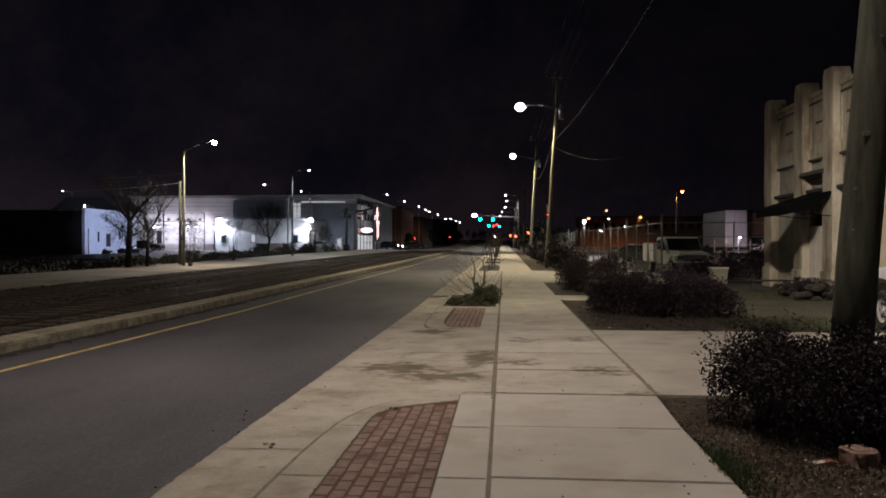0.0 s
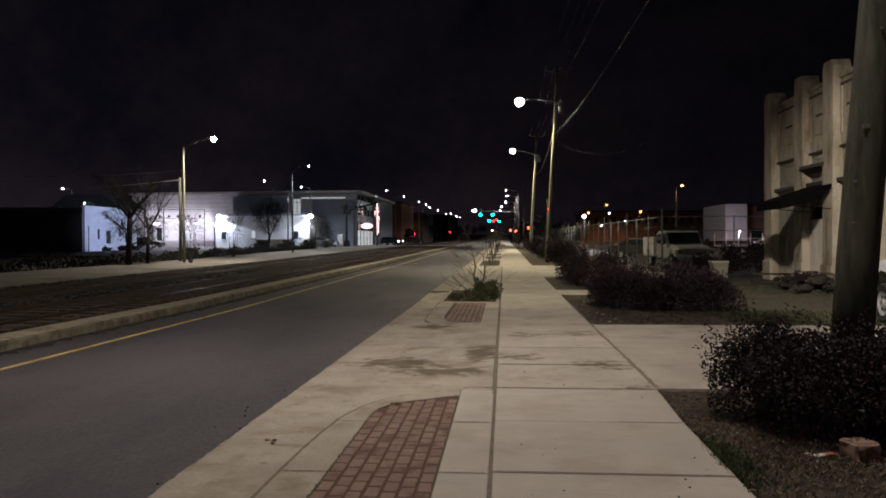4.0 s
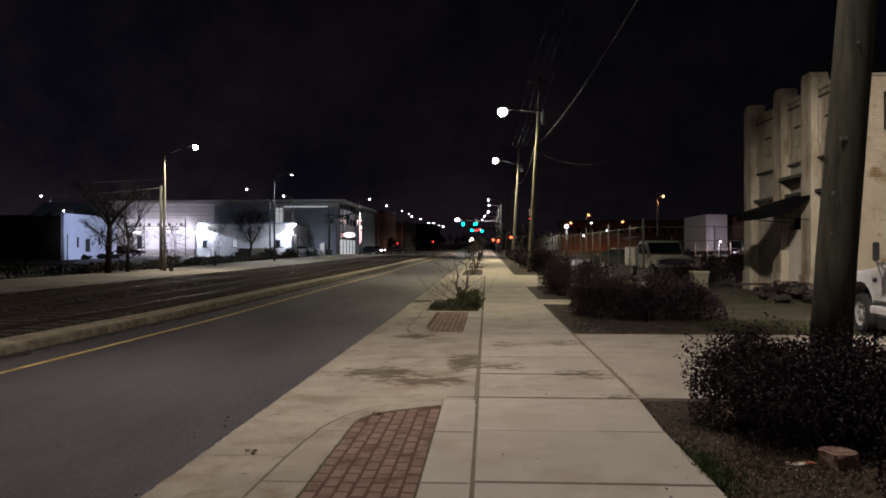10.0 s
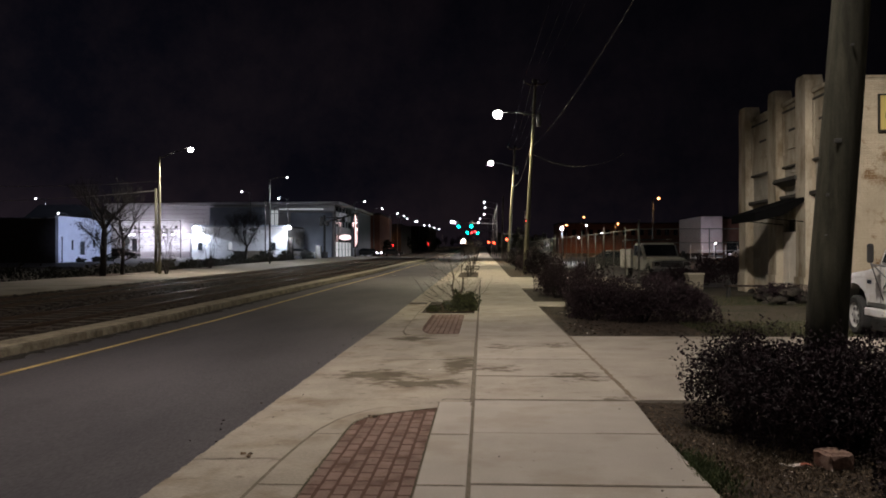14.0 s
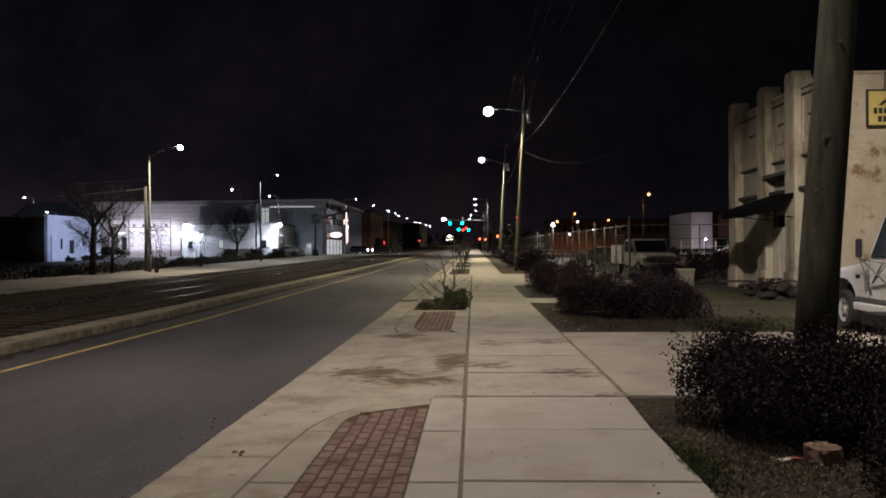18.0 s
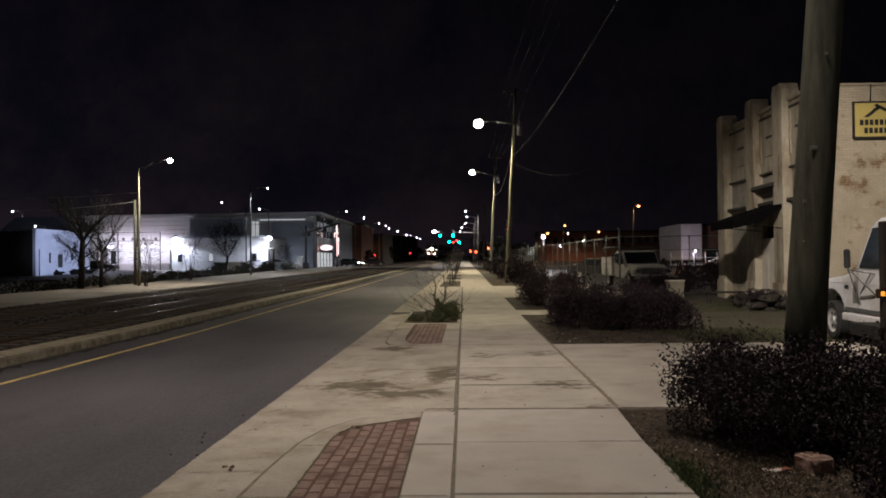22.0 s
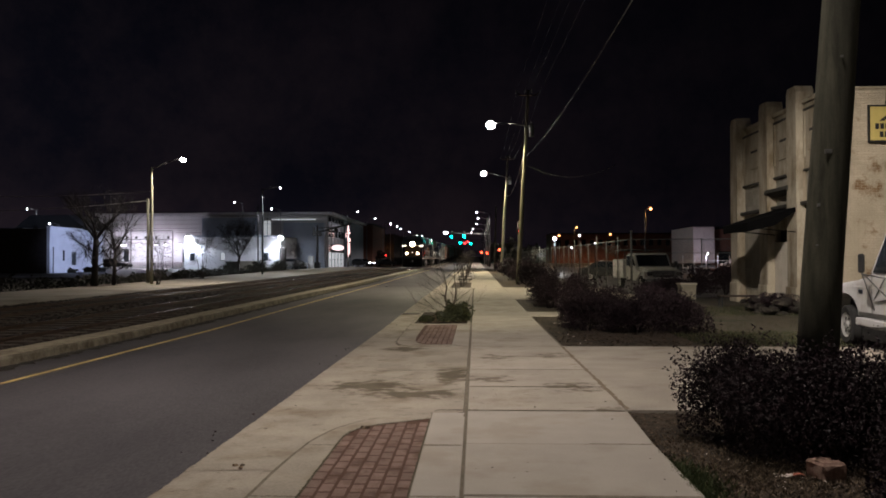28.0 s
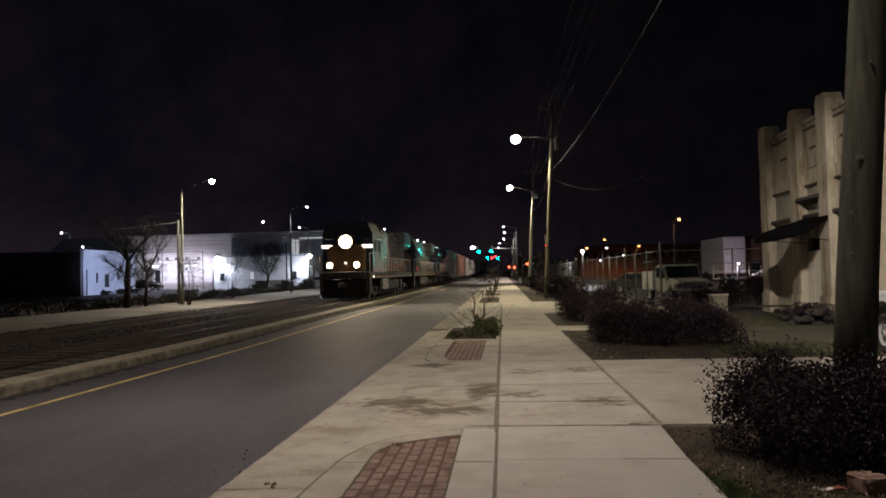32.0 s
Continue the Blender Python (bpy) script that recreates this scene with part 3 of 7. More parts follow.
ragged("edge_dirt", IN1[2:], .022, .008, .004, "moss", front_island, 3, .015)
ragged("edge_dirt", IN1[7:], .008, .008, .005, "dirtline", front_island, 4, .03)
ragged("edge_dirt", [(-.447, 3.0), (-.447, 7.63)], .010, .007, .004, "moss", front_island, 5)
ragged("joint_dirt", [(-.096, 3.0), (-.096, 7.7)], .013, .013, .004, "dirtline", walkway, 6)
ragged("joint_dirt", [(-.105, 7.7), (-.105, 19.0)], .026, .030, .004, "dirtline", walkway, 7, .05)
ragged("street_edge", [(-2.205, 2.0), (-2.205, 42.0)], .004, .028, -.0335, "asphalt", walkway, 21, .06)
ragged("joint_dirt", [(1.575, 8.15), (1.575, 14.2)], .046, .040, .006, "tanjoint", walkway, 8, .08)
ragged("joint_dirt", [(-.20, 8.02), (.06, 8.05)], .05, .05, .006, "dirtline", walkway, 9, .02)
line = thing("kerb_joint", (0, 0, 0), "thin dirty joint line round the kerb return", "joint", kind="structure")
band("dirt_line", [(x - 0.032, y + 0.022) for x, y in OUT1], [(x + 0.004, y - 0.002) for x, y in OUT1], -0.006, "dirtline", line, 0.03)

back_island = thing("kerb_island", (0, 0, 0), "concrete kerb island with pavers and a planted bed", "kerb island", kind="structure")
OUT2 = [(-0.13, 14.24), (-0.8, 14.26), (-1.25, 14.32), (-1.43, 14.55), (-1.52, 15.0), (-1.56, 16.0), (-1.60, 19.2), (-1.60, 23.0), (-1.60, 26.5), (-1.60, 32.0), (-1.60, 41.8)]
IN2 = [(-0.44, 14.50), (-0.80, 14.50), (-1.02, 14.56), (-1.12, 14.85), (-1.19, 15.3), (-1.22, 16.0), (-1.235, 19.2), (-1.40, 19.26), (-1.40, 26.5), (-1.38, 32.0), (-1.38, 41.8)]
band("kerb_band", OUT2, IN2, 0.0, "oldconcrete", back_island)
part("paver_bed", prism(B(), [(x - .01, y - .01) for x, y in IN2[:7]] + [(-0.43, 19.06)], -0.12, -0.0025, "z"), "sandjoint", back_island)
ins2 = lambda x, y: x < -0.47 and x > -1.20 and y < 18.96 and y - 0.1 > float(np.interp(-x, [0.45, 0.8, 1.02, 1.12, 1.22], [14.48, 14.5, 14.56, 14.85, 16.0]))
pavers(back_island, -1.255, 14.4, 8, 25, ins2, pitch=(0.1015, 0.190), seed=6)
for y0, y1 in ((14.22, 15.7), (15.7, 17.2), (17.2, 19.05)):
    box("slab", "concrete", back_island, -0.44, -0.128, y0, y1 - 0.012, -0.1, 0.0)
band("dirt_line", [(x - 0.03, y - .01) for x, y in OUT2[3:9]], [(x + 0.005, y) for x, y in OUT2[3:9]], -0.012, "dirtline", line, 0.03)
band("planter_end", [(-0.128, 19.08), (-0.128, 19.25)][::1], [(-1.42, 19.08), (-1.42, 19.25)], 0.002, "concrete", back_island)
band("planter_edge", [(-0.128, 19.25), (-0.128, 23.2)], [(-0.20, 19.25), (-0.20, 23.2)], 0.002, "concrete", back_island)
band("back_slab", [(-1.38, 23.2), (-1.38, 32), (-1.38, 41.8)], [(-0.128, 23.2), (-0.128, 32), (-0.128, 41.8)], 0.0, "concrete", back_island)
sheet("planter_soil", [-1.53, -0.2], 19.30, 23.2, 0.006, "mulch", "leaf mulch in the sidewalk planter", "planting bed")
sheet("verge_walk", [-1.6, -0.07], 41.8, 400, -0.004, "concrete", "pale concrete strip between sidewalk and street", "pavement", thick=0.1)
for y0, y1 in ((42.6, 51.5), (56.5, 60), (65, 69), (78, 82), (93, 98), (110, 115)):
    sheet("planter_soil_back", [-1.4, -0.25], y0, y1, 0.003, "mulch", "mulch bed of the street trees", "planting bed")

ragged("gutter_dirt", [(-7.15, 6.0), (-7.15, 70.0)], .10, .30, -.042, "bed", line, 21, .12)

stud = thing("road_stud", (-5.28, 46, rise(-5.3, 46) - .05), "small white reflective stud on the asphalt", "road stud")
box("base", "postgrey", stud, -.08, .08, -.08, .08, 0, .02, .004)
box("reflector", "white", stud, -.06, .06, -.085, -.02, .012, .045, .004)
drain = thing("storm_drain", (-1.92, 23.2, rise(-1.9, 23.2) - .036), "dark cast iron storm drain grate in the gutter", "drain grate")
box("grate_frame", "rail", drain, -.26, .26, -.34, .34, -.04, .004, .003)
for k in range(7):
    box("grate_slot", "black", drain, -.21 + k * .062, -.18 + k * .062, -.29, .29, .004, .009)

# driveway apron between the two islands, falling to the street, with dirt patches
def stained_concrete(name, spots, weight=0.27, base="concrete"):
    m = M[base].copy()
    m.name = name
    t, n, l, p = nodes_of(m)
    src = p.inputs["Base Color"].links[0].from_socket
    geo = n.new("ShaderNodeNewGeometry")
    fac = None
    for c, size in spots:
        mp = n.new("ShaderNodeMapping"); mp.vector_type = "TEXTURE"
        mp.inputs["Location"].default_value, mp.inputs["Scale"].default_value = c, size
        g = n.new("ShaderNodeTexGradient"); g.gradient_type = "SPHERICAL"
        l.new(geo.outputs["Position"], mp.inputs[0]); l.new(mp.outputs[0], g.inputs[0])
        if fac is None:
            fac = g.outputs["Fac"]
        else:
            a = n.new("ShaderNodeMath"); a.operation = "MAXIMUM"
            l.new(fac, a.inputs[0]); l.new(g.outputs["Fac"], a.inputs[1]); fac = a.outputs[0]
    mp = n.new("ShaderNodeMapping"); mp.inputs["Scale"].default_value = (0.9, 1.25, 1); mp.inputs["Rotation"].default_value = (0, 0, -0.25)
    ns = n.new("ShaderNodeTexNoise"); ns.inputs["Scale"].default_value = 4.6; ns.inputs["Detail"].default_value = 9; ns.inputs["Roughness"].default_value = 0.66
    l.new(geo.outputs["Position"], mp.inputs[0]); l.new(mp.outputs[0], ns.inputs["Vector"])
    s = n.new("ShaderNodeMath"); s.operation = "MULTIPLY_ADD"; s.inputs[1].default_value = weight
    l.new(fac, s.inputs[0]); l.new(ns.outputs["Fac"], s.inputs[2])
    r = n.new("ShaderNodeValToRGB")
    r.color_ramp.elements[0].position, r.color_ramp.elements[1].position = 0.585, 0.72
    r.color_ramp.elements[0].color, r.color_ramp.elements[1].color = (0, 0, 0, 1), (1, 1, 1, 1)
    l.new(s.outputs[0], r.inputs[0])
    mx = n.new("ShaderNodeMix"); mx.data_type = "RGBA"; mx.blend_type = "MULTIPLY"
    mx.inputs["B"].default_value = (0.34, 0.305, 0.245, 1)
    l.new(r.outputs[0], mx.inputs["Factor"]); l.new(src, mx.inputs["A"]); l.new(mx.outputs["Result"], p.inputs["Base Color"])
    return m


M["apron"] = stained_concrete("stained_apron_concrete", (((-1.35, 9.75, 0), (0.75, 0.75, 1)), ((-0.30, 10.55, 0), (0.36, 1.1, 1)), ((-0.75, 9.1, 0), (0.9, 0.4, 1)), ((-1.25, 13.9, 0), (0.5, 0.6, 1))), 0.36, "oldconcrete")
M["walk_stain"] = stained_concrete("stained_sidewalk_concrete", (((0.35, 12.6, 0), (0.5, 0.6, 1)), ((1.2, 12.9, 0), (0.4, 0.5, 1)), ((0.2, 10.2, 0), (0.5, 0.5, 1)), ((1.2, 9.6, 0), (0.5, 0.6, 1)), ((1.35, 8.15, 0), (0.35, 0.25, 1)), ((-0.35, 7.7, 0), (0.3, 0.5, 1))), 0.22)
for ob in walkway.children:
    if ob.name.startswith("slab") and ob.data.materials[0] == M["concrete"]:
        ob.data.materials[0] = M["walk_stain"]
apron = thing("driveway_apron", (0, 0, 0), "stained pale concrete driveway apron falling to the street", "driveway apron", kind="structure")
for y0, y1 in ((-4.5, 2.0), (2.0, 5.79), (5.80, 9.86), (9.865, 14.1), (14.1, 17.0), (17.0, 20.0)):
    raw("apron_slab", [(-2.2, y0, -0.038), (-1.47, y0, -0.026), (-1.47, y1 - 0.012, -0.026), (-2.2, y1 - 0.012, -0.038), (-2.2, y0, -0.12), (-2.2, y1 - 0.012, -0.12)], [(0, 1, 2, 3), (0, 3, 5, 4)], "apron", apron)
EDGE = [(-1.47, 5.7), (-1.42, 6.55), (-1.30, 7.03), (-1.08, 7.46), (-0.74, 7.71), (-0.45, 7.83), (-0.128, 7.96)]
cut_a = [(x, y, -0.026 + 0.025 * (x + 1.47) / 1.342) for x, y in EDGE]
raw("apron_slab", cut_a + [(x, 11.1, z) for x, y, z in cut_a], [(i, i + 1, i + 8, i + 7) for i in range(6)], "apron", apron)
raw("apron_slab", [(-1.47, 11.112, -0.026), (-0.128, 11.112, -0.001), (-0.128, 14.3, -0.001), (-1.47, 16.0, -0.026)], [(0, 1, 2, 3)], "apron", apron)

# ---- rails ----
def track(xc, label):
    tr = thing("railway_track", (xc, 0, 0), label, "railway track", group="tracks beside the street", kind="structure")
    for s in (-0.7525, 0.7525):
        ys = cuts(-60, 1500)
        v, f = [], []
        prof = [(-0.065, 0.03), (0.065, 0.03), (0.012, 0.07), (0.012, 0.13), (0.036, 0.15), (0.036, 0.186), (-0.036, 0.186), (-0.036, 0.15), (-0.012, 0.13), (-0.012, 0.07)]
        for y in ys:
            v += [(s + px, y, rise(0, y) + pz) for px, pz in prof]
        k = len(prof)
        for j in range(len(ys) - 1):
            f += [(j * k + i, j * k + (i + 1) % k, j * k + k + (i + 1) % k, j * k + k + i) for i in range(k)]
        rail = raw("rail", v, f, "rail", tr)
        v = [(s + px, y, rise(0, y) + 0.19) for y in ys for px in (-0.027, 0.027)]
        raw("rail_head", v, [(2 * j, 2 * j + 1, 2 * j + 3, 2 * j + 2) for j in range(len(ys) - 1)], "railtop", rail, "polished steel running surface")
    bm = bx(B(), -1.3, 1.3, -0.115, 0.115, -0.05, 0.125, 0.01)
    me = bpy.data.meshes.new("sleeper")
    bm.to_mesh(me)
    bm.free()
    me.materials.append(M["sleeper"])
    rr = random.Random(int(-xc * 10))
    for i in range(80):
        y = 12 + i * 0.62
        ob = new("sleeper", me)
        ob.parent = tr
        ob.location = (rr.uniform(-.03, .03), y, rise(0, y) - 0.015)
        ob.rotation_euler = (0, 0, rr.uniform(-.02, .02))
    return tr


track(-9.33, "rusty steel rails on dark ballast beside the street kerb")
track(-13.15, "rusty steel rails on dark ballast beside the far path")


def pebbles(name, n, x0, x1, y0, y1, z, size, material, label, category, seed=1, flat=0.7):
    r = np.random.RandomState(seed)
    base = np.array([(-1, -1, 0), (1, -1, 0), (1, 1, 0), (-1, 1, 0), (-.6, -.5, 1), (.5, -.6, 1), (.6, .5, .9), (-.5, .6, 1)], float)
    fc = [(0, 1, 5, 4), (1, 2, 6, 5), (2, 3, 7, 6), (3, 0, 4, 7), (4, 5, 6, 7)]
    verts, faces = [], []
    for i in range(n):
        x, y = r.uniform(x0, x1), y0 + (y1 - y0) * r.uniform(0, 1) ** 1.5
        s = size * r.uniform(0.5, 1.5)
        a = r.uniform(0, 6.28)
        b = base * (s, s * r.uniform(.6, 1), s * flat * 1.3) + r.uniform(-.25, .25, (8, 3)) * s
        c, d = math.cos(a), math.sin(a)
        k = len(verts)
        zz = rise(x, y) + z
        verts += [(x + c * u - d * w, y + d * u + c * w, zz + q) for u, w, q in b]
        faces += [tuple(k + j for j in q) for q in fc]
    return tagged(raw(name, verts, faces, material), label, category, kind="stuff")


pebbles("ballast_stones", 16000, -15.5, -7.85, 11, 75, 0.05, 0.045, "ballast", "dark crushed stone ballast between the rails", "ballast", 2)
pebbles("kerb_grit", 70, -2.5, -1.5, 4, 20, -0.04, 0.008, "ballast", "scattered grit and leaf crumbs in the gutter", "grit", 5)
pebbles("corner_clod", 7, -1.08, -0.98, 7.12, 7.17, 0.0, 0.016, "brownleaf", "dark clod of soil at the paver panel's corner", "debris", 18)
pebbles("walk_specks", 40, -0.1, 1.5, 4.5, 16, 0.0, 0.006, "bed", "tiny dark specks lying on the sidewalk", "debris", 19, 0.4)
pebbles("paper_scrap", 2, -0.75, -0.66, 10.1, 10.16, -0.012, 0.014, "paper", "small white scrap on the driveway apron", "litter", 20, 0.3)
pebbles("debris_clod", 4, -1.93, -1.78, 5.82, 5.92, -0.032, 0.015, "brownleaf", "small clod of dead leaves on the gutter", "debris", 8)


def scatter_leaves(name, n, region, z, size, material, label, category, seed=1, up=0.35, kind="stuff"):
    r = np.random.RandomState(seed)
    verts, faces = [], []
    for i in range(n):
        x, y = region(r)
        s = size * r.uniform(0.5, 1.4)
        a, tilt = r.uniform(0, 6.28), r.uniform(-up, up)
        c, d = math.cos(a), math.sin(a)
        k = len(verts)
        zz = rise(x, y) + z + r.uniform(0.003, 0.03)
        for u, w, q in ((-s, 0, 0), (0, -s * .45, s * .2), (s, 0, tilt * s), (0, s * .45, s * .2)):
            verts.append((x + c * u - d * w, y + d * u + c * w, zz + q))
        faces += [(k, k + 1, k + 2), (k, k + 2, k + 3)]
    return tagged(raw(name, verts, faces, material), label, category, kind=kind)


def front_bed(r):
    y = r.uniform(3.6, 8.05)
    return slab_edge(y) - .012 + r.uniform(0, 3.2), y


scatter_leaves("fallen_leaves", 11000, front_bed, -0.035, 0.019, "brownleaf", "brown dead leaves littering the mulch bed", "leaf litter", 3)
scatter_leaves("fallen_leaves_middle", 2600, lambda r: (1.6 + r.uniform(0, 3.6), 14.3 + r.uniform(0, 9)), -0.035, 0.035, "brownleaf", "brown dead leaves below the clipped shrubs", "leaf litter", 4)
scatter_leaves("pale_specks", 150, lambda r: (1.7 + r.uniform(0, 1.5), r.uniform(4.2, 6.6)), -0.02, 0.010, "paper", "tiny pale chips scattered on the mulch bed", "litter", 15)
scatter_leaves("planter_leaves", 900, lambda r: (r.uniform(-1.36, -.24), 19.35 + 2.6 * r.uniform(0, 1) ** 1.3), 0.002, 0.045, "brownleaf", "brown dead leaves heaped in the sidewalk planter", "leaf litter", 16, 0.8)
scatter_leaves("pale_litter", 6, lambda r: (1.7 + r.uniform(0, .5), 14.6 + r.uniform(0, 6)), -0.01, 0.04, "paper", "scraps of pale paper litter on the mulch", "litter", 14)


def blades(name, n, region, z, h, material, label, seed=1):
    r = np.random.RandomState(seed)
    verts, faces = [], []
    for i in range(n):
        x, y = region(r)
        a, hh, w = r.uniform(0, 6.28), h * r.uniform(0.4, 1.2), 0.004 + 0.004 * r.rand()
        lx, ly = r.normal(0, .5 * hh, 2)
        c, d = math.cos(a) * w, math.sin(a) * w
        zz = rise(x, y) + z
        k = len(verts)
        verts += [(x - c, y - d, zz), (x + c, y + d, zz), (x + lx, y + ly, zz + hh)]
        faces.append((k, k + 1, k + 2))
    return tagged(raw(name, verts, faces, material), label, "grass", kind="stuff")


blades("grass_tuft", 2000, lambda r: (1.475 + abs(r.normal(0, .11)), r.normal(5.55, .26)), -0.03, 0.055, "greenblade", "short green and straw grass at the slab edge", 5)
blades("lawn", 15000, lambda r: (4.6 + r.uniform(0, 5.2), 14.6 + r.uniform(0, 12)), -0.055, 0.085, "grass", "thin winter lawn before the building", 6)
blades("lawn_side", 9000, lambda r: (4.2 + r.uniform(0, 5.5), 8.2 + r.uniform(6.1, 9)), -0.015, 0.075, "grass", "thin winter lawn beside the driveway", 7)
blades("bed_straw", 12000, lambda r: (1.51 + r.uniform(0, 2.2), r.uniform(4.0, 7.0)) if r.rand() < .6 else (2.1 + r.normal(0, .28), 5.75 + r.normal(0, .22)), -0.03, 0.03, "straw", "dry straw lying on the mulch bed", 8)


# ---- shrubs and trees ----
def leaf_cloud(n, center, radii, size, seed, lumps=9, hollow=0.35, shoots=0, floor=0.05):
    r = np.random.RandomState(seed)
    cs = r.normal(0, 1, (lumps, 3))
    cs /= np.linalg.norm(cs, axis=1)[:, None]
    cs *= r.uniform(0.25, 0.72, (lumps, 1))
    cs[:, 2] *= 0.9
    rad = r.uniform(0.32, 0.55, lumps)
    which = r.randint(0, lumps, n)
    d = r.normal(0, 1, (n, 3))
    d /= np.linalg.norm(d, axis=1)[:, None]
    p = cs[which] + d * (rad[which] * r.uniform(hollow, 1.05, n) ** 0.6)[:, None]
    ex = r.rand(n) < 0.05
    p[ex] *= r.uniform(1.0, 1.07, (ex.sum(), 1))
    p = p * radii + center
    if shoots:
        per = 9
        k = min(n // 3, shoots * per)
        ang = r.uniform(0, 6.28, shoots)
        for s in range(k // per):
            e = r.uniform(0.1, 1.3)
            dirv = np.array([math.cos(ang[s]) * math.cos(e), math.sin(ang[s]) * math.cos(e), math.sin(e)])
            for j in range(per):
                p[s * per + j] = np.array(center) + dirv * radii * (0.86 + 0.032 * j) + r.normal(0, .010, 3)
    low = r.rand(n) < 0.22
    k = int(low.sum())
    ang, q = r.uniform(0, 6.28, k), np.sqrt(r.uniform(.25, 1, k)) * .88
    p[low] = np.stack([center[0] + np.cos(ang) * q * radii[0], center[1] + np.sin(ang) * q * radii[1], center[2] - radii[2] + radii[2] * r.uniform(.1, .9, k)], 1)
    p[:, 2] = np.maximum(p[:, 2], floor + r.uniform(0, .05, n))
    verts = np.zeros((n, 4, 3))
    a = r.normal(0, 1, (n, 3)); a /= np.linalg.norm(a, axis=1)[:, None]
    b = np.cross(a, r.normal(0, 1, (n, 3))); b /= np.linalg.norm(b, axis=1)[:, None]
    s = size * r.uniform(0.6, 1.3, n)[:, None]
    verts[:, 0], verts[:, 2] = p - a * s, p + a * s
    c = np.cross(a, b) * s * 0.2
    verts[:, 1], verts[:, 3] = p + b * s * 0.5 + c, p - b * s * 0.5 + c
    faces = [(4 * i, 4 * i + 1, 4 * i + 2) for i in range(n)] + [(4 * i, 4 * i + 2, 4 * i + 3) for i in range(n)]
    return verts.reshape(-1, 3).tolist(), faces


def shrub(at, radii, n, size, material, label, seed, group="", lumps=9, shoots=20):
    x, y = at
    z = rise(x, y) - 0.03
    th = thing("shrub", (x, y, z), label, "shrub", group)
    r = random.Random(seed)
    bm = B()
    for i in range(9):
        a = r.uniform(0, 6.28)
        q = r.uniform(0.3, 0.7)
        tube(bm, (math.cos(a) * .06, math.sin(a) * .06, -0.02), (math.cos(a) * radii[0] * q, math.sin(a) * radii[1] * q, radii[2] * r.uniform(0.9, 1.5)), 0.014, 0.004, 5)
    part("woody_base", bm, "shrubwood", th)["kind"] = "stuff"
    v, f = leaf_cloud(n, (0, 0, radii[2]), np.array(radii), size, seed, lumps, shoots=shoots)
    raw("foliage", v, f, material, th)
    return th


PURPLE = "dense purple-leaved shrub on the mulch bed"
shrub((2.26, 6.9), (0.55, 0.5, 0.50), 14000, 0.0165, "purple", PURPLE, 14, "purple shrubs beside the sidewalk", 18, 50)
shrub((2.85, 6.3), (0.98, 0.72, 0.48), 34000, 0.0165, "purple", PURPLE, 11, "purple shrubs beside the sidewalk", 26, 70)
shrub((4.95, 6.9), (0.85, 0.7, 0.66), 22000, 0.0165, "purple", PURPLE, 15, "purple shrubs beside the sidewalk", 22, 50)
shrub((4.0, 6.3), (0.9, 0.75, 0.60), 31000, 0.0165, "purple", PURPLE, 12, "purple shrubs beside the sidewalk", 24, 50)
shrub((2.92, 4.85), (0.56, 0.55, 0.40), 20000, 0.016, "purple", PURPLE, 13, "purple shrubs beside the sidewalk", 22, 50)
MID = ((2.55, 17.9, .75, .8, .52), (3.55, 17.4, .85, .8, .5), (4.55, 17.2, .75, .75, .5), (2.72, 19.9, .7, .9, .62), (3.4, 19.6, .9, .9, .6), (4.5, 19.4, .8, .9, .58), (2.45, 25.6, .72, .95, .72), (3.4, 25.2, .8, .9, .62), (2.45, 28.2, .7, .8, .66))
for i, (x, y, a, b, c) in enumerate(MID):
    shrub((x, y), (a, b, c), 6500, 0.028, "purple", "rounded purple-leaved shrub in the middle bed", 30 + i, "purple shrubs before the fence", 10, 14)
for i, (x, h) in enumerate(((7.9, .36), (8.85, .46), (9.9, .70), (11.1, .74), (12.3, .7))):
    shrub((x, 34.9 + .25 * math.sin(i * 2)), (.8, .6, h), 2600, 0.05, "purple", "dense dark shrub before the chain-link fence", 200 + i, "shrubs along the fence", 12, 12)
for i in range(12):
    y = 46.5 + i * 4.2
    shrub((3.35 + 0.25 * math.sin(i * 2.1), y), (1.0, 1.5, 0.80 + .12 * math.sin(i)), 1300, 0.085, "purple", "dark shrub in the bed along the far sidewalk", 60 + i, "shrubs along the far sidewalk", 9, 6)
for i, (x, y, a, h) in enumerate(((-0.42, 19.95, .34, .26), (-0.38, 20.7, .32, .24), (-0.72, 19.80, .30, .17), (-0.62, 21.3, .34, .20), (-1.24, 19.66, .20, .10), (-0.55, 20.35, .33, .30))):
    shrub((x, y), (a, a, h), 1500, 0.036, "fresh", "low evergreen plant in the sidewalk planter", 90 + i, "planter plants", 9, 14)


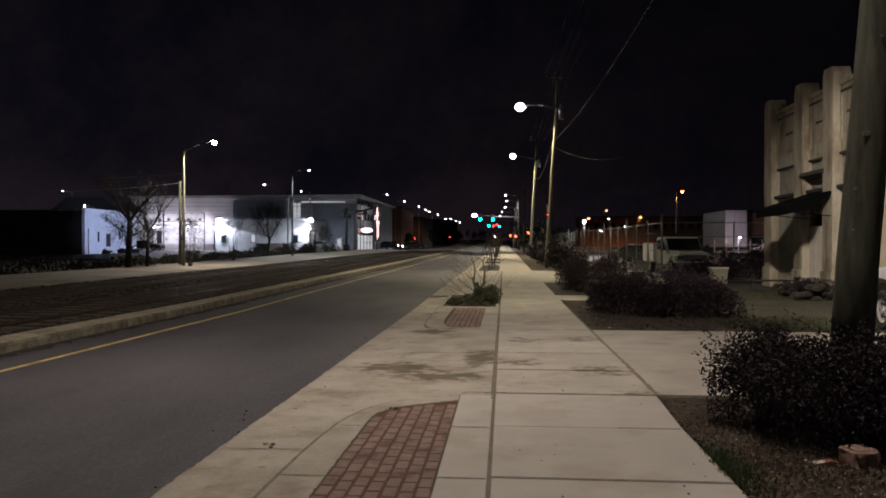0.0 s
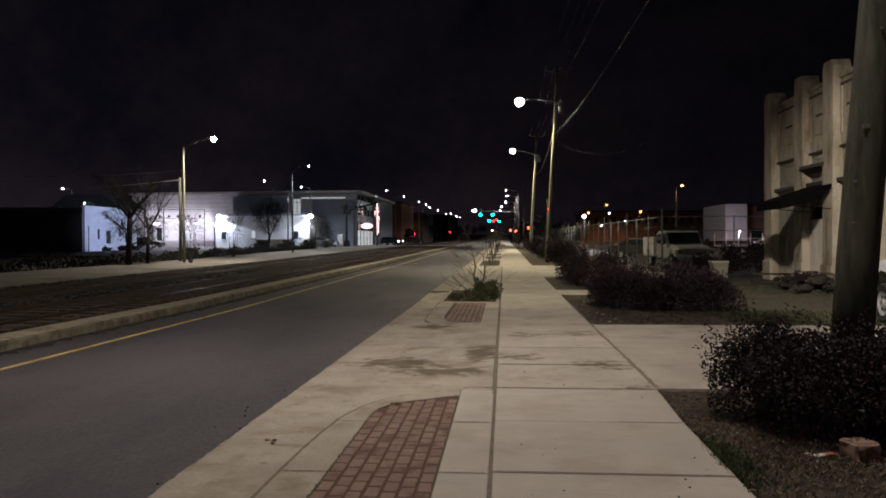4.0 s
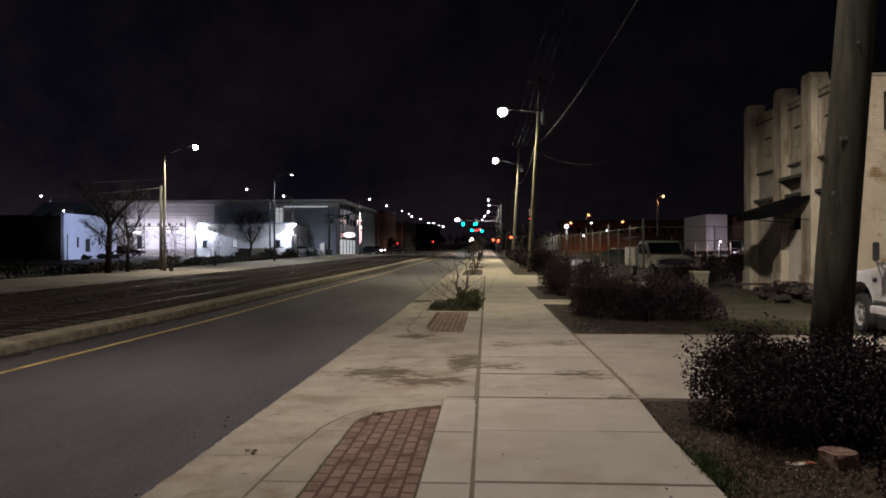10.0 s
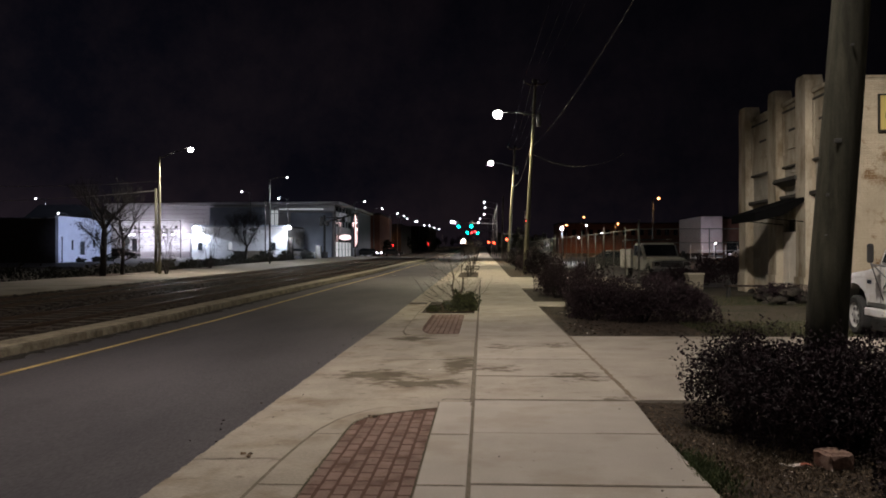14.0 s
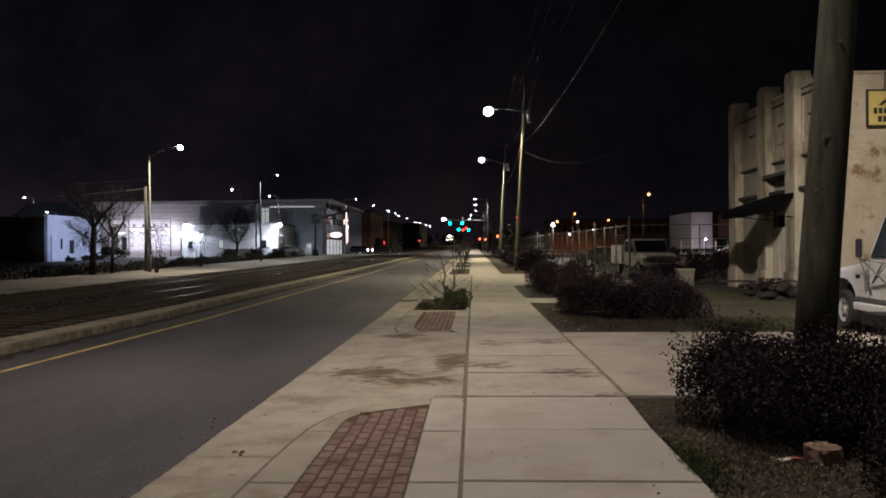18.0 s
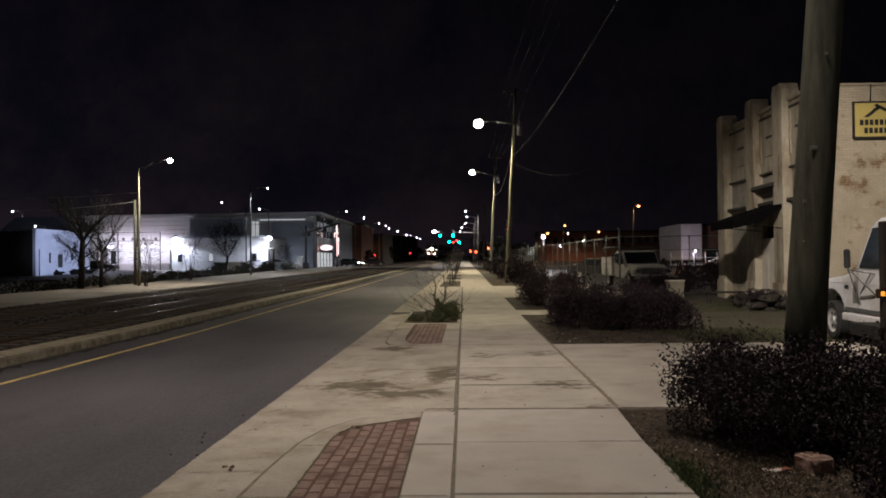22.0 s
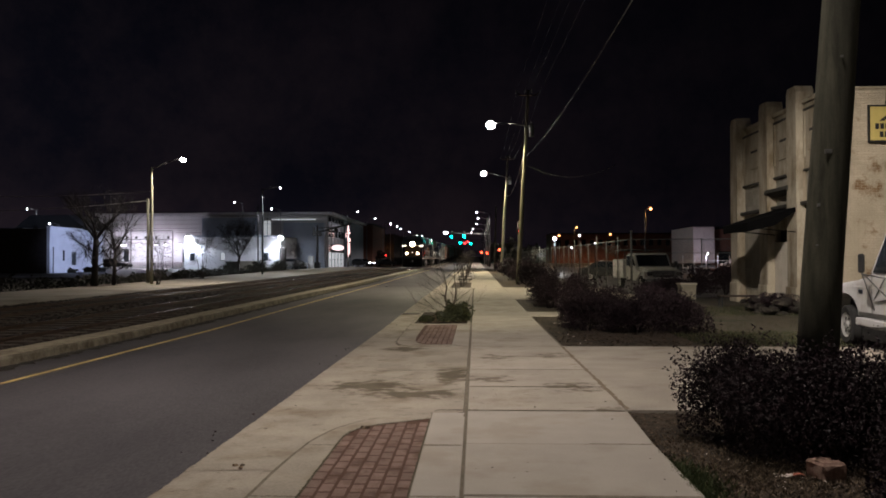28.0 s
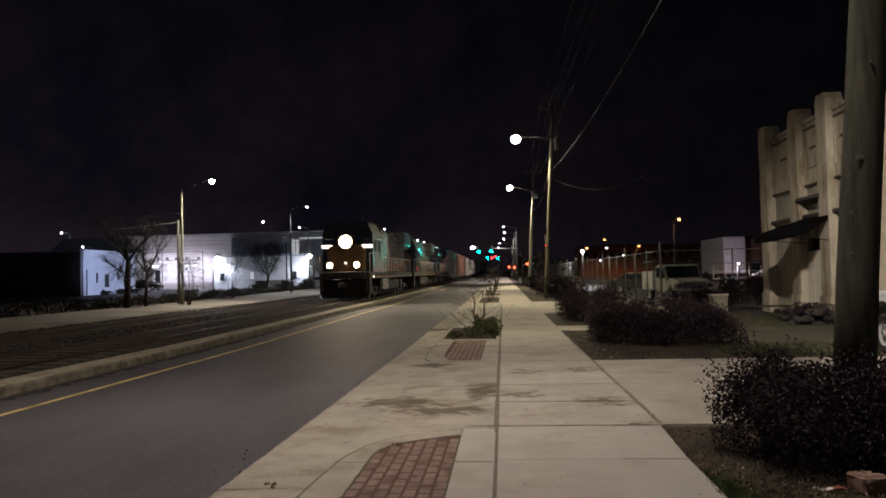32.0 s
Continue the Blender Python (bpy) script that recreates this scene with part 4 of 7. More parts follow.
def limbs(bm, p, d, length, r0, depth, rng, spread=0.55, gravity=0.05):
    if depth == 0 or r0 < 0.0015:
        return
    n = 3
    for i in range(n):
        q = p + d * (length / n)
        tube(bm, p, q, r0 * (1 - 0.22 * i), r0 * (1 - 0.22 * (i + 1)), 6 if r0 > .01 else 4, False)
        p = q
        d = (d + Vector((rng.uniform(-.14, .14), rng.uniform(-.14, .14), rng.uniform(-.03, .12)))).normalized()
        if i and depth > 1:
            side = (d + Vector((rng.uniform(-1, 1), rng.uniform(-1, 1), rng.uniform(-.1, .5))) * spread).normalized()
            limbs(bm, p, side, length * rng.uniform(.5, .75), r0 * 0.5, depth - 1, rng, spread)
    for k in range(2):
        side = (d + Vector((rng.uniform(-1, 1), rng.uniform(-1, 1), rng.uniform(-.1, .5))) * spread).normalized()
        limbs(bm, p, side, length * rng.uniform(.5, .8), r0 * 0.38, depth - 1, rng, spread)


def twig_haze(parent, center, radii, n, size, seed, material="bark"):
    """A crown's finest twigs as slivers, all pointing roughly outwards."""
    r = np.random.RandomState(seed)
    verts, faces = [], []
    for i in range(n):
        d = r.normal(0, 1, 3)
        d /= np.linalg.norm(d)
        p = d * r.uniform(.25, 1) ** .7
        q = p + (d * .8 + r.normal(0, .5, 3)) * size * r.uniform(.5, 1.3) / np.mean(radii)
        s = np.cross(q - p, r.normal(0, 1, 3))
        s *= .011 / (np.linalg.norm(s) * np.mean(radii) + 1e-9)
        k = len(verts)
        verts += [tuple(np.array(center) + v * radii) for v in (p - s, p + s, q)]
        faces.append((k, k + 1, k + 2))
    raw("twig_spray", verts, faces, material, parent)["kind"] = "stuff"


def bare_tree(at, h, r0, label, seed, material="bark", depth=4, stems=1, group="", lean=0.15, spread=0.6, category="tree", fork=0.28):
    x, y = at
    th = thing("bare_tree" if category == "tree" else "bare_sapling", (x, y, rise(x, y) - 0.02), label, category, group)
    rng = random.Random(seed)
    tr, cr = B(), B()
    for s in range(stems):
        a = 6.28 * s / stems + rng.uniform(-.4, .4)
        d = Vector((math.cos(a) * lean, math.sin(a) * lean, 1)).normalized()
        base = Vector((math.cos(a), math.sin(a), 0)) * (0.05 if stems > 1 else 0)
        top = base + d * h * fork
        tube(tr, base - Vector((0, 0, .1)), top, r0, r0 * 0.8, 8)
        if stems <= 2:
            for k in range(5):
                b = a + 1.257 * k
                limbs(cr, top, Vector((math.cos(b) * .75, math.sin(b) * .75, 1)).normalized(), h * 0.30, r0 * 0.5, depth, rng, spread)
        else:
            limbs(cr, top, d, h * 0.36, r0 * 0.75, depth, rng, spread)
        for k in range(7 if fork > .4 else 0):
            b = 2.4 * k
            limbs(cr, base + d * h * fork * (.42 + .08 * k), Vector((math.cos(b), math.sin(b), .55)).normalized(), h * .2, r0 * .28, depth - 1, rng, spread)
    part("trunk", tr, material, th)
    part("branch_crown", cr, material, th)["kind"] = "stuff"
    return th


def sapling(at):
    x, y = at
    th = thing("bare_sapling", (x, y, rise(x, y) - .03), "leafless sapling with crooked stems and wide spreading twigs in the planter", "sapling")
    rng = random.Random(8)
    for path in ([(-.02, 0, 0), (.02, 0, .36), (-.03, .02, .64), (.01, 0, .88), (-.03, 0, 1.12)], [(.10, 0, 0), (.15, .04, .34), (.24, .02, .60), (.25, 0, .84), (.21, 0, 1.16)]):
        part("stem", loft(B(), path, [.036, .031, .026, .019, .010], 8), "stem", th)
        cr = B()
        for p in path[1:]:
            for k in range(3):
                limbs(cr, Vector(p), Vector((rng.uniform(-1.1, 1.0), rng.uniform(-.5, .5), rng.uniform(.25, .9))).normalized(), rng.uniform(.32, .58), .0068, 3, rng, .6)
        part("branch_crown", cr, "bark", th)["kind"] = "stuff"
    cr = B()
    for k in range(13):
        a = rng.uniform(1.9, 4.4) if k < 10 else rng.uniform(-1, 1)
        limbs(cr, Vector((rng.uniform(-.15, .12), rng.uniform(-.1, .1), rng.uniform(.08, .3))), Vector((math.cos(a), math.sin(a) * .5, rng.uniform(.2, .85))).normalized(), rng.uniform(.55, .85), .0056, 2, rng, .5)
    part("branch_crown", cr, "bark", th)["kind"] = "stuff"
    return th


sapling((-0.76, 20.3))
for i, (x, y, h) in enumerate(((-0.75, 43.5, 2.0), (-0.7, 50, 1.9), (-0.8, 58, 2.4), (-0.7, 67, 2.5), (-0.8, 80, 2.7), (-0.8, 95, 3.0), (-0.8, 112, 3.4))):
    tree = bare_tree((x, y), h, 0.03, "leafless street tree beside the sidewalk", 20 + i, "bark", 2, 3, "street trees", 0.25, 0.45)
    twig_haze(tree, (0, 0, h * .55), (h * .26, h * .26, h * .42), 70, .3, 270 + i)
for i, (x, y, h, r) in enumerate(((-21.1, 42.0, 4.4, .19), (-20.9, 43.9, 4.2, .12), (-20.4, 57, 3.4, .04), (-26.5, 85, 6.0, .16), (-22.4, 96, 3.4, .05), (-18.9, 45.4, 3.0, .03))):
    tree = bare_tree((x, y), h, r, "leafless tree beside the far path", 40 + i, "shrubwood", 5 if i in (0, 3) else 4, (1, 1, 4, 1, 3, 5)[i], "trees along the far path", 0.04 if i < 2 else 0.2, 0.7, fork=(.62, .5)[i] if i < 2 else .28)
    twig_haze(tree, (0, 0, h * .64), (h * .27, h * .27, h * .34), (600, 450, 260, 2600, 400, 300)[i], .5, 70 + i, "shrubwood")
for i in range(22):
    y = 27 + i * 3.0
    shrub((-22.6 + .2 * math.sin(i * 1.7), y), (.8, 1.7, .42 + .08 * math.sin(i * 2.3)), 500, 0.09, "green", "low dark hedge along the far path", 120 + i, "hedge along the far path", 8, 4)
for i, (x, y, r) in enumerate(((-42.6, 80, .42), (-42.6, 83.5, .45), (-42.4, 86, .42), (-31, 97, .9), (-27.5, 97, 1.0), (-25, 97, 1.1), (-22.5, 98, 1.0))):
    shrub((x, y), (r * 1.2, r, r * .7), 500, 0.12, "green", "rounded dark shrub before the white building", 160 + i, "shrubs at the lit buildings", 8, 4)


# ---- poles, street lamps, cables ----
def street_lamp(at, lean, height, lamp_at, label, material="palepole", r0=0.15, lens_r=0.36, group="street lamps", watts=0, color=NEUTRAL, can=True, spot=155, lens="lens_lamp"):
    """A pole with a bracket arm and a luminaire; heights above the land."""
    x, y = at
    z = rise(x, y)
    th = thing("street_lamp", (x, y, z - 0.05), label, "street lamp", group)
    top = Vector((lean[0], lean[1], height))
    bm = loft(B(), [top * (i / 8) + Vector((0.012 * math.sin(i * 1.7 + x), 0, 0)) * (1 if 0 < i < 8 else 0) for i in range(9)], [r0 * (1 - .045 * i) for i in range(9)], 16)
    part("pole", bm, material, th)
    la = Vector((lamp_at[0] - x, lamp_at[1] - y, lamp_at[2] - z + 0.05))
    root = top * 0.985
    bm = B()
    mid = root.lerp(la, 0.5) + Vector((0, 0, 0.14))
    tube(bm, root, mid, 0.035, 0.03, 8)
    tube(bm, mid, la + Vector((0, 0, 0.12)), 0.03, 0.028, 8)
    part("bracket_arm", bm, "galv", th)
    head = part("luminaire", ball(B(), la + Vector((0, 0, lens_r * .78)), lens_r * .6, (1.3, 1.0, 0.45), 14), "galv", th, smooth=True)
    # lens ball drawn oversized, its glow spans the lamp's glare disc
    part("lens", ball(B(), la, lens_r * (1 if lens == "lens_lamp" else .50), (1.04, 1, .97 if lens == "lens_lamp" else .8), 16), lens, head, "glowing lamp lens", smooth=True)
    if can:
        t = part("transformer_can", tube(B(), root + Vector((0.32, -0.1, -0.75)), root + Vector((0.32, -0.1, 0.0)), 0.17, 0.17, 12), "galv", th)
        part("bushing", tube(B(), root + Vector((0.32, -0.1, 0.0)), root + Vector((0.32, -0.1, 0.2)), 0.04, 0.03, 6), "cable", t)
        box("fuse_bracket", "galv", th, root.x - .16, root.x + .40, root.y - .24, root.y - .12, root.z - .16, root.z - .08)
    if watts:
        glow_lamp("lamp_light", (lamp_at[0], lamp_at[1], lamp_at[2] - lens_r * .9 - 0.06), watts, color, "SPOT", size=0.12, spot=spot, blend=0.35)
    return th


# the pole beside the camera carries the lamp that lights the near sidewalk
near = street_lamp((2.96, 6.95), (0.86, 0.0), 12.0, (0.7, 5.7, 11.3), "thick weathered timber utility pole in the shrubs", "pole", 0.175, 0.27, watts=2350, color=NEUTRAL)
for z, dx, w, h in ((2.52, -.085, .030, .035), (2.06, -.125, .012, .028), (3.35, -.03, .010, .018), (1.72, -.12, .010, .012)):
    cx = .86 * z / 12 + dx
    cy = -math.sqrt(.168 ** 2 - dx ** 2) - .004
    box("metal_tag", "tag", near, cx - w, cx + w, cy - .006, cy + .012, z, z + h, .002, "small bare metal pole tag")
# extra fill beams added at this lamp: shop, truck, farther walk, road
glow_lamp("lamp_light", (0.7, 5.8, 10.9), 12500, NEUTRAL, "SPOT", aim=(10.6, 24.0, 0.3), size=0.08, spot=37, blend=0.7)
glow_lamp("lamp_light", (0.7, 5.8, 10.9), 6000, NEUTRAL, "SPOT", aim=(8.6, 14.4, 0.6), size=0.08, spot=27, blend=0.6)
glow_lamp("lamp_light", (0.7, 5.8, 10.9), 8500, (1.0, 0.92, 0.64), "SPOT", aim=(-1.0, 27.5, 0), size=0.12, spot=40, blend=0.9)
glow_lamp("lamp_light", (0.7, 5.6, 10.9), 2500, NEUTRAL, "SPOT", aim=(-9.0, 18, 0), size=0.12, spot=112, blend=0.7)
# unseen lamp added behind the camera, brightens pole front and shop side wall
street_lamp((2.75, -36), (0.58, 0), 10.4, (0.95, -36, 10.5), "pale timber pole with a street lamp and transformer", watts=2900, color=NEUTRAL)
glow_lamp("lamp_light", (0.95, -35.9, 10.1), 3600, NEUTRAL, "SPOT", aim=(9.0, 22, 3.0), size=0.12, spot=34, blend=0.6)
lamp_50 = street_lamp((2.75, 50), (0.58, 0, ), 10.4, (1.02, 50, 10.45), "pale timber pole with a street lamp and transformer", lens_r=.29, watts=4600, color=WARM, spot=140)
glow_lamp("lamp_light", (1.02, 49.9, 10.05), 4300, WARM, "SPOT", aim=(-4.5, 31, 0), size=0.12, spot=70, blend=0.6)
lamp_82 = street_lamp((2.75, 82), (0.60, 0), 10.3, (0.92, 82, 11.0), "pale timber pole with a street lamp and transformer", lens_r=.28, watts=9500, color=WARM, spot=152)
plain = thing("utility_pole", (3.0, 121, rise(3, 121) - .05), "slim pale timber pole beside the far sidewalk", "utility pole")
part("pole", loft(B(), [(.035 * k, 0, 1.2 * k) for k in range(9)], [.15 - .006 * k for k in range(9)], 12), "palepole", plain)
rod("pole_pin", "galv", plain, (.28, 0, 9.6), (.28, 0, 9.85), .03, .02, 6)
for x, y, z in ((0.31, 140, 10.63), (0.60, 165, 11.05), (0.43, 195, 11.21), (-0.73, 250, 12.49), (-1.58, 310, 13.53)):
    street_lamp((2.6, y), (0.0, 0), z - rise(0, y), (x, y, z), "distant pole with a small white street lamp", "postgrey", watts=9000 if y < 150 else 6000 if y < 200 else 0, can=False, lens_r=0.10 + y * 0.0010, group="distant street lamps", lens="lens_far")
street_lamp((-19.57, 46), (0.0, 0), 7.25, (-17.65, 46, 7.79), "pale steel street lamp beside the far path", "palepole", 0.10, 0.165, watts=3300, color=NEUTRAL, can=False)
second = thing("utility_pole", (-20.65, 48, rise(-20.7, 48)), "short timber utility pole beside the far path", "utility pole")
rod("pole", "pole", second, (0, 0, 0), (0, 0, 5.45), 0.10, 0.085, 10)
for i, y in enumerate((70.5, 118, 139, 164, 178, 186, 211, 240, 262, 293, 320)):
    z = (8.45, 9.35, 9.55, 9.85, 9.95, 9.7, 10.0, 9.95, 10.6, 10.8, 11.1)[i]
    street_lamp((-19.6, y), (0, 0), z - rise(-19.6, y), (-18.0, y, z), "steel street lamp in the row beyond the tracks", "galv" if i else "black", 0.09, 0.10 + y * 0.0008, "row of lamps beyond the tracks", watts=(3000, 1200, 0)[min(i, 2)], color=COOL, can=False, lens="lens_far")
for x, y, z, w in ((-55.2, 93, 8.23, 1500), (-33.1, 105, 9.93, 0), (-26.6, 100, 8.63, 1300), (-51.8, 92, 6.35, 300)):
    street_lamp((x + 1.2, y), (0, 0), z - rise(x, y), (x, y, z), "parking lot lamp on a steel pole", "galv", 0.08, 0.2, "parking lot lamps", watts=w, color=COOL, can=False, lens="lens_far")
for x, y, z in ((18.45, 82, 7.16), (16.2, 150, 6.76), (26.1, 200, 10.54), (34.7, 200, 8.78), (-20.9, 175, 8.08)):
    street_lamp((x - .6, y), (0, 0), z - rise(x, y), (x, y, z), "sodium lamp on a wooden pole in the yards", "postgrey", 0.09, 0.18 + y * 0.0014, "orange yard lamps", watts=700 if y < 100 else 300 if x < 0 else 2000, color=(1.0, 0.42, 0.14), can=False, lens="lens_sodium")
lone = thing("utility_pole", (-28.4, 100, rise(-28, 100)), "thin dark steel pole before the grey building", "utility pole")
rod("pole", "darkmetal", lone, (0, 0, 0), (0, 0, 8.3), 0.09, 0.07, 8)


def hanging(name, a, b, sag, r, label, n=18, material="cable"):
    a, b = Vector(a), Vector(b)
    bm = B()
    side = (b - a).cross(Vector((0, 0, 1))).normalized()
    rings = []
    for i in range(n + 1):
        p = a.lerp(b, i / n) - Vector((0, 0, sag * 4 * (i / n) * (1 - i / n)))
        rings.append([bm.verts.new(p + side * (r * math.cos(k * 1.2566)) + Vector((0, 0, r * math.sin(k * 1.2566)))) for k in range(5)])
    for u, v in zip(rings, rings[1:]):
        for k in range(5):
            bm.faces.new((u[k], u[(k + 1) % 5], v[(k + 1) % 5], v[k])).smooth = True
    return tagged(part(name, bm, material), label, "cable", "overhead cables")


hanging("overhead_cable", (3.42, 6.9, 7.4), (3.08, 50, 8.25), 0.72, 0.008, "pale twisted service cable between timber poles")
hanging("overhead_cable", (3.08, 50, 8.2), (3.2, 82, 8.7), 0.9, 0.02, "pale twisted service cable between timber poles")
hanging("overhead_cable", (3.15, 50, 7.9), (9.6, 53, 8.2), 0.85, 0.012, "thin slack service cable towards the yard")
ARMS = []
for lamp, top, spread in ((near, (.86, 0, 12.0), 1.5), (lamp_50, (.58, 0, 10.4), 1.5), (lamp_82, (.60, 0, 10.3), 1.5)):
    top = Vector(top)
    tip = top * (1.205 if top.z < 11 else 1.04)
    # pole top and crossarm coloured dark to pass for unlit above the lamp
    rod("pole_top", "sleeper", lamp, top * .99, tip, .10, .085, 12)
    arm = B()
    for side_ in (-1, 1):
        u = tip + Vector((0, -.10, -.34))
        w = tip + Vector((side_ * spread * .28, -.10, -.36))
        q = tip + Vector((side_ * spread * .5, -.10, -.18))
        tube(arm, u, w, .045, .04, 8)
        tube(arm, w, q, .04, .03, 8)
    arm = part("crossarm", arm, "rail", lamp)
    ends = [tip + Vector((side_ * spread * .5, -.10, -.04)) for side_ in (-1, 1)] + [tip + Vector((side_ * .20, -.10, .02)) for side_ in (-1, 1)]
    for e in ends:
        part("insulator", loft(B(), [e - Vector((0, 0, .2 - .05 * k)) for k in range(5)], [.03, .05, .03, .05, .02], 8), "galv", arm, "glazed insulator")
    ARMS.append([lamp.location + e for e in ends])
for run, thick in ((0, .0038), (1, .0055)):
    for a, b in zip(ARMS[run], ARMS[run + 1]):
        hanging("overhead_wire", a, b, .55, thick, "thin bare wire hanging between pole crossarms", material="galv")
hanging("overhead_cable", (-19.6, 46, 5.9), (-42, 46, 6.4), 0.5, 0.014, "pale service cable from the lamp pole")
hanging("overhead_cable", (-20.65, 48, 5.5), (-40, 47, 5.0), 0.4, 0.014, "pale service cable from the lamp pole")


# ---- signals ----
def signal_head(parent, at, lens, label, size=1.0, heads=3, lit=2, r=0.15):
    x, y, z = at
    body = part("signal_head", bx(B(), x - .18 * size, x + .18 * size, y, y + .22, z - .55 * size, z + .55 * size, .03), "darkmetal", parent, label)
    for i in range(heads):
        zz = z + (.36 - .36 * i) * size
        part("lens", ball(B(), (x, y - .03, zz), r * size, (1, .35, 1), 12), lens if i == lit else "black", body, smooth=True)
        part("visor", tube(B(), (x, y - .22, zz + .02), (x, y, zz + .02), .17 * size, .17 * size, 12, False), "darkmetal", body)
    return body


span = thing("traffic_signal", (3.2, 168, rise(3, 168) - .1), "mast arm traffic signal showing green over the street", "traffic signal", "street signals")
rod("mast", "galv", span, (0, 0, 0), (0, 0, 7.2), .15, .11)
rod("mast_arm", "galv", span, (0, 0, 6.9), (-10.2, 0, 7.2), .09, .05)
signal_head(span, (-8.3, -.3, 6.85), "lens_green", "signal head showing green", 1.3, r=.24)
signal_head(span, (-5.6, -.3, 6.85), "lens_green", "signal head showing green", 1.3, r=.24)
part("luminaire", ball(B(), (-9.6, -.3, 7.25), .48, (1, 1, .6)), "lens_far", span, "bright white luminaire", smooth=True)
span2 = thing("traffic_signal", (3.4, 236, rise(3, 236)), "distant mast arm traffic signal with green and red", "traffic signal", "street signals")
rod("mast", "galv", span2, (0, 0, 0), (0, 0, 6.6), .15, .11)
rod("mast_arm", "galv", span2, (0, 0, 6.2), (-9.5, 0, 6.4), .09, .05)
signal_head(span2, (-7.9, -.3, 6.2), "lens_green", "signal head showing green", 1.3, r=.30)
signal_head(span2, (-4.8, -.3, 6.0), "lens_green", "signal head showing green", 1.3, r=.26)
signal_head(span2, (-6.6, -.3, 5.2), "lens_red", "signal head showing red", 1.2, lit=0, r=.26)
signal_head(span2, (-5.6, -.3, 5.6), "lens_red", "signal head showing red", 1.2, lit=0, r=.26)


glow_lamp("green_signal_light", (-5.1, 166.4, 7.6), 6500, (0.0, 1.0, 0.72), "SPOT", aim=(-9.8, 100, 7.3), size=.25, spot=9, blend=.3)


def crossing_flasher(at, h, lamps, label, arm=None):
    x, y = at
    th = thing("crossing_signal", (x, y, rise(x, y)), label, "crossing signal", "level crossing signals")
    rod("mast", "darkmetal" if arm else "galv", th, (0, 0, 0), (0, 0, h), .17 if arm else .08, .14 if arm else .07)
    if arm:
        rod("cantilever_arm", "darkmetal", th, (0, 0, h - .95), (arm, 0, h + .25), .15, .10)
        rod("brace", "darkmetal", th, (0, 0, h - .35), (arm * .55, 0, h - .30), .06, .06)
        for k in range(3):
            rod("strut", "darkmetal", th, (arm * .14 * (k + 1), 0, h - .92 + .17 * k), (arm * .14 * (k + 1), 0, h - .32), .04, .04, 6)
        box("signal_case", "darkmetal", th, -.62, -.22, -.25, .05, h - 1.3, h - .2, .03)
        box("base_box", "darkmetal", th, -.4, .4, -.4, .4, 0, .9, .03)
    for dx, z, lens in lamps:
        b = part("lamp_backing", tube(B(), (dx, -.1, z), (dx, -.03, z), .30, .30, 16), "darkmetal", th)
        part("lens", ball(B(), (dx, -.13, z), .20 if y > 100 else .10, (1, .4, 1), 12), lens, b, smooth=True)
    return th


crossing_flasher((5.2, 150), 4.2, ((-.5, 3.2, "lens_orange"), (.55, 3.2, "black")), "level crossing flasher with one red lamp lit")
crossing_flasher((1.9, 158), 3.6, ((-.6, 2.75, "lens_orange"), (.5, 2.6, "lens_orange")), "level crossing flasher with two red lamps lit")
crossing_flasher((4.0, 72), 5.0, ((0.1, 4.05, "lens_red"),), "slim signal mast with a small red lamp")
crossing_flasher((4.05, 72), 3.0, ((0.0, 1.9, "lens_red"),), "slim signal mast with a small red lamp")
crossing_flasher((-21.4, 104), 5.9, ((-.4, 4.7, "black"), (.4, 4.7, "black"), (2.6, 5.2, "black")), "dark cantilever crossing signal beside the far path", 4.7)
crossing_flasher((-20.9, 180), 3.0, ((0, 2.0, "lens_red"),), "distant signal mast with a red lamp")
crossing_flasher((-17.5, 250), 3.0, ((0, 2.2, "lens_red"),), "distant signal mast with a red lamp")
cabinet = thing("signal_cabinet", (-22.1, 103.5, rise(-22.1, 103.5)), "white steel signal cabinet beside the crossing", "cabinet")
box("body", "dimwhite", cabinet, -.36, .36, -.3, .3, .1, 1.75, .03)
box("plinth", "path", cabinet, -.42, .42, -.36, .36, 0, .1, .01)
box("door", "dimwhite", cabinet, -.31, .31, -.33, -.30, .2, 1.65, .01)
box("door_handle", "darkmetal", cabinet, .2, .24, -.36, -.33, .9, 1.05, .005)


# ---- the cream two-storey shop ----
FX, Y0, Y1 = 10.25, 22.2, 30.7
shop = thing("shop_building", (FX, Y0, -0.1), "cream two-storey stucco shop with buttress pilasters", "building")
GZ = -0.1


def sbox(name, material, x0, x1, y0, y1, z0, z1, bevel=0.0, parent=shop, label=""):
    return box(name, material, parent, x0 - FX, x1 - FX, y0 - Y0, y1 - Y0, z0 - GZ, z1 - GZ, bevel, label)


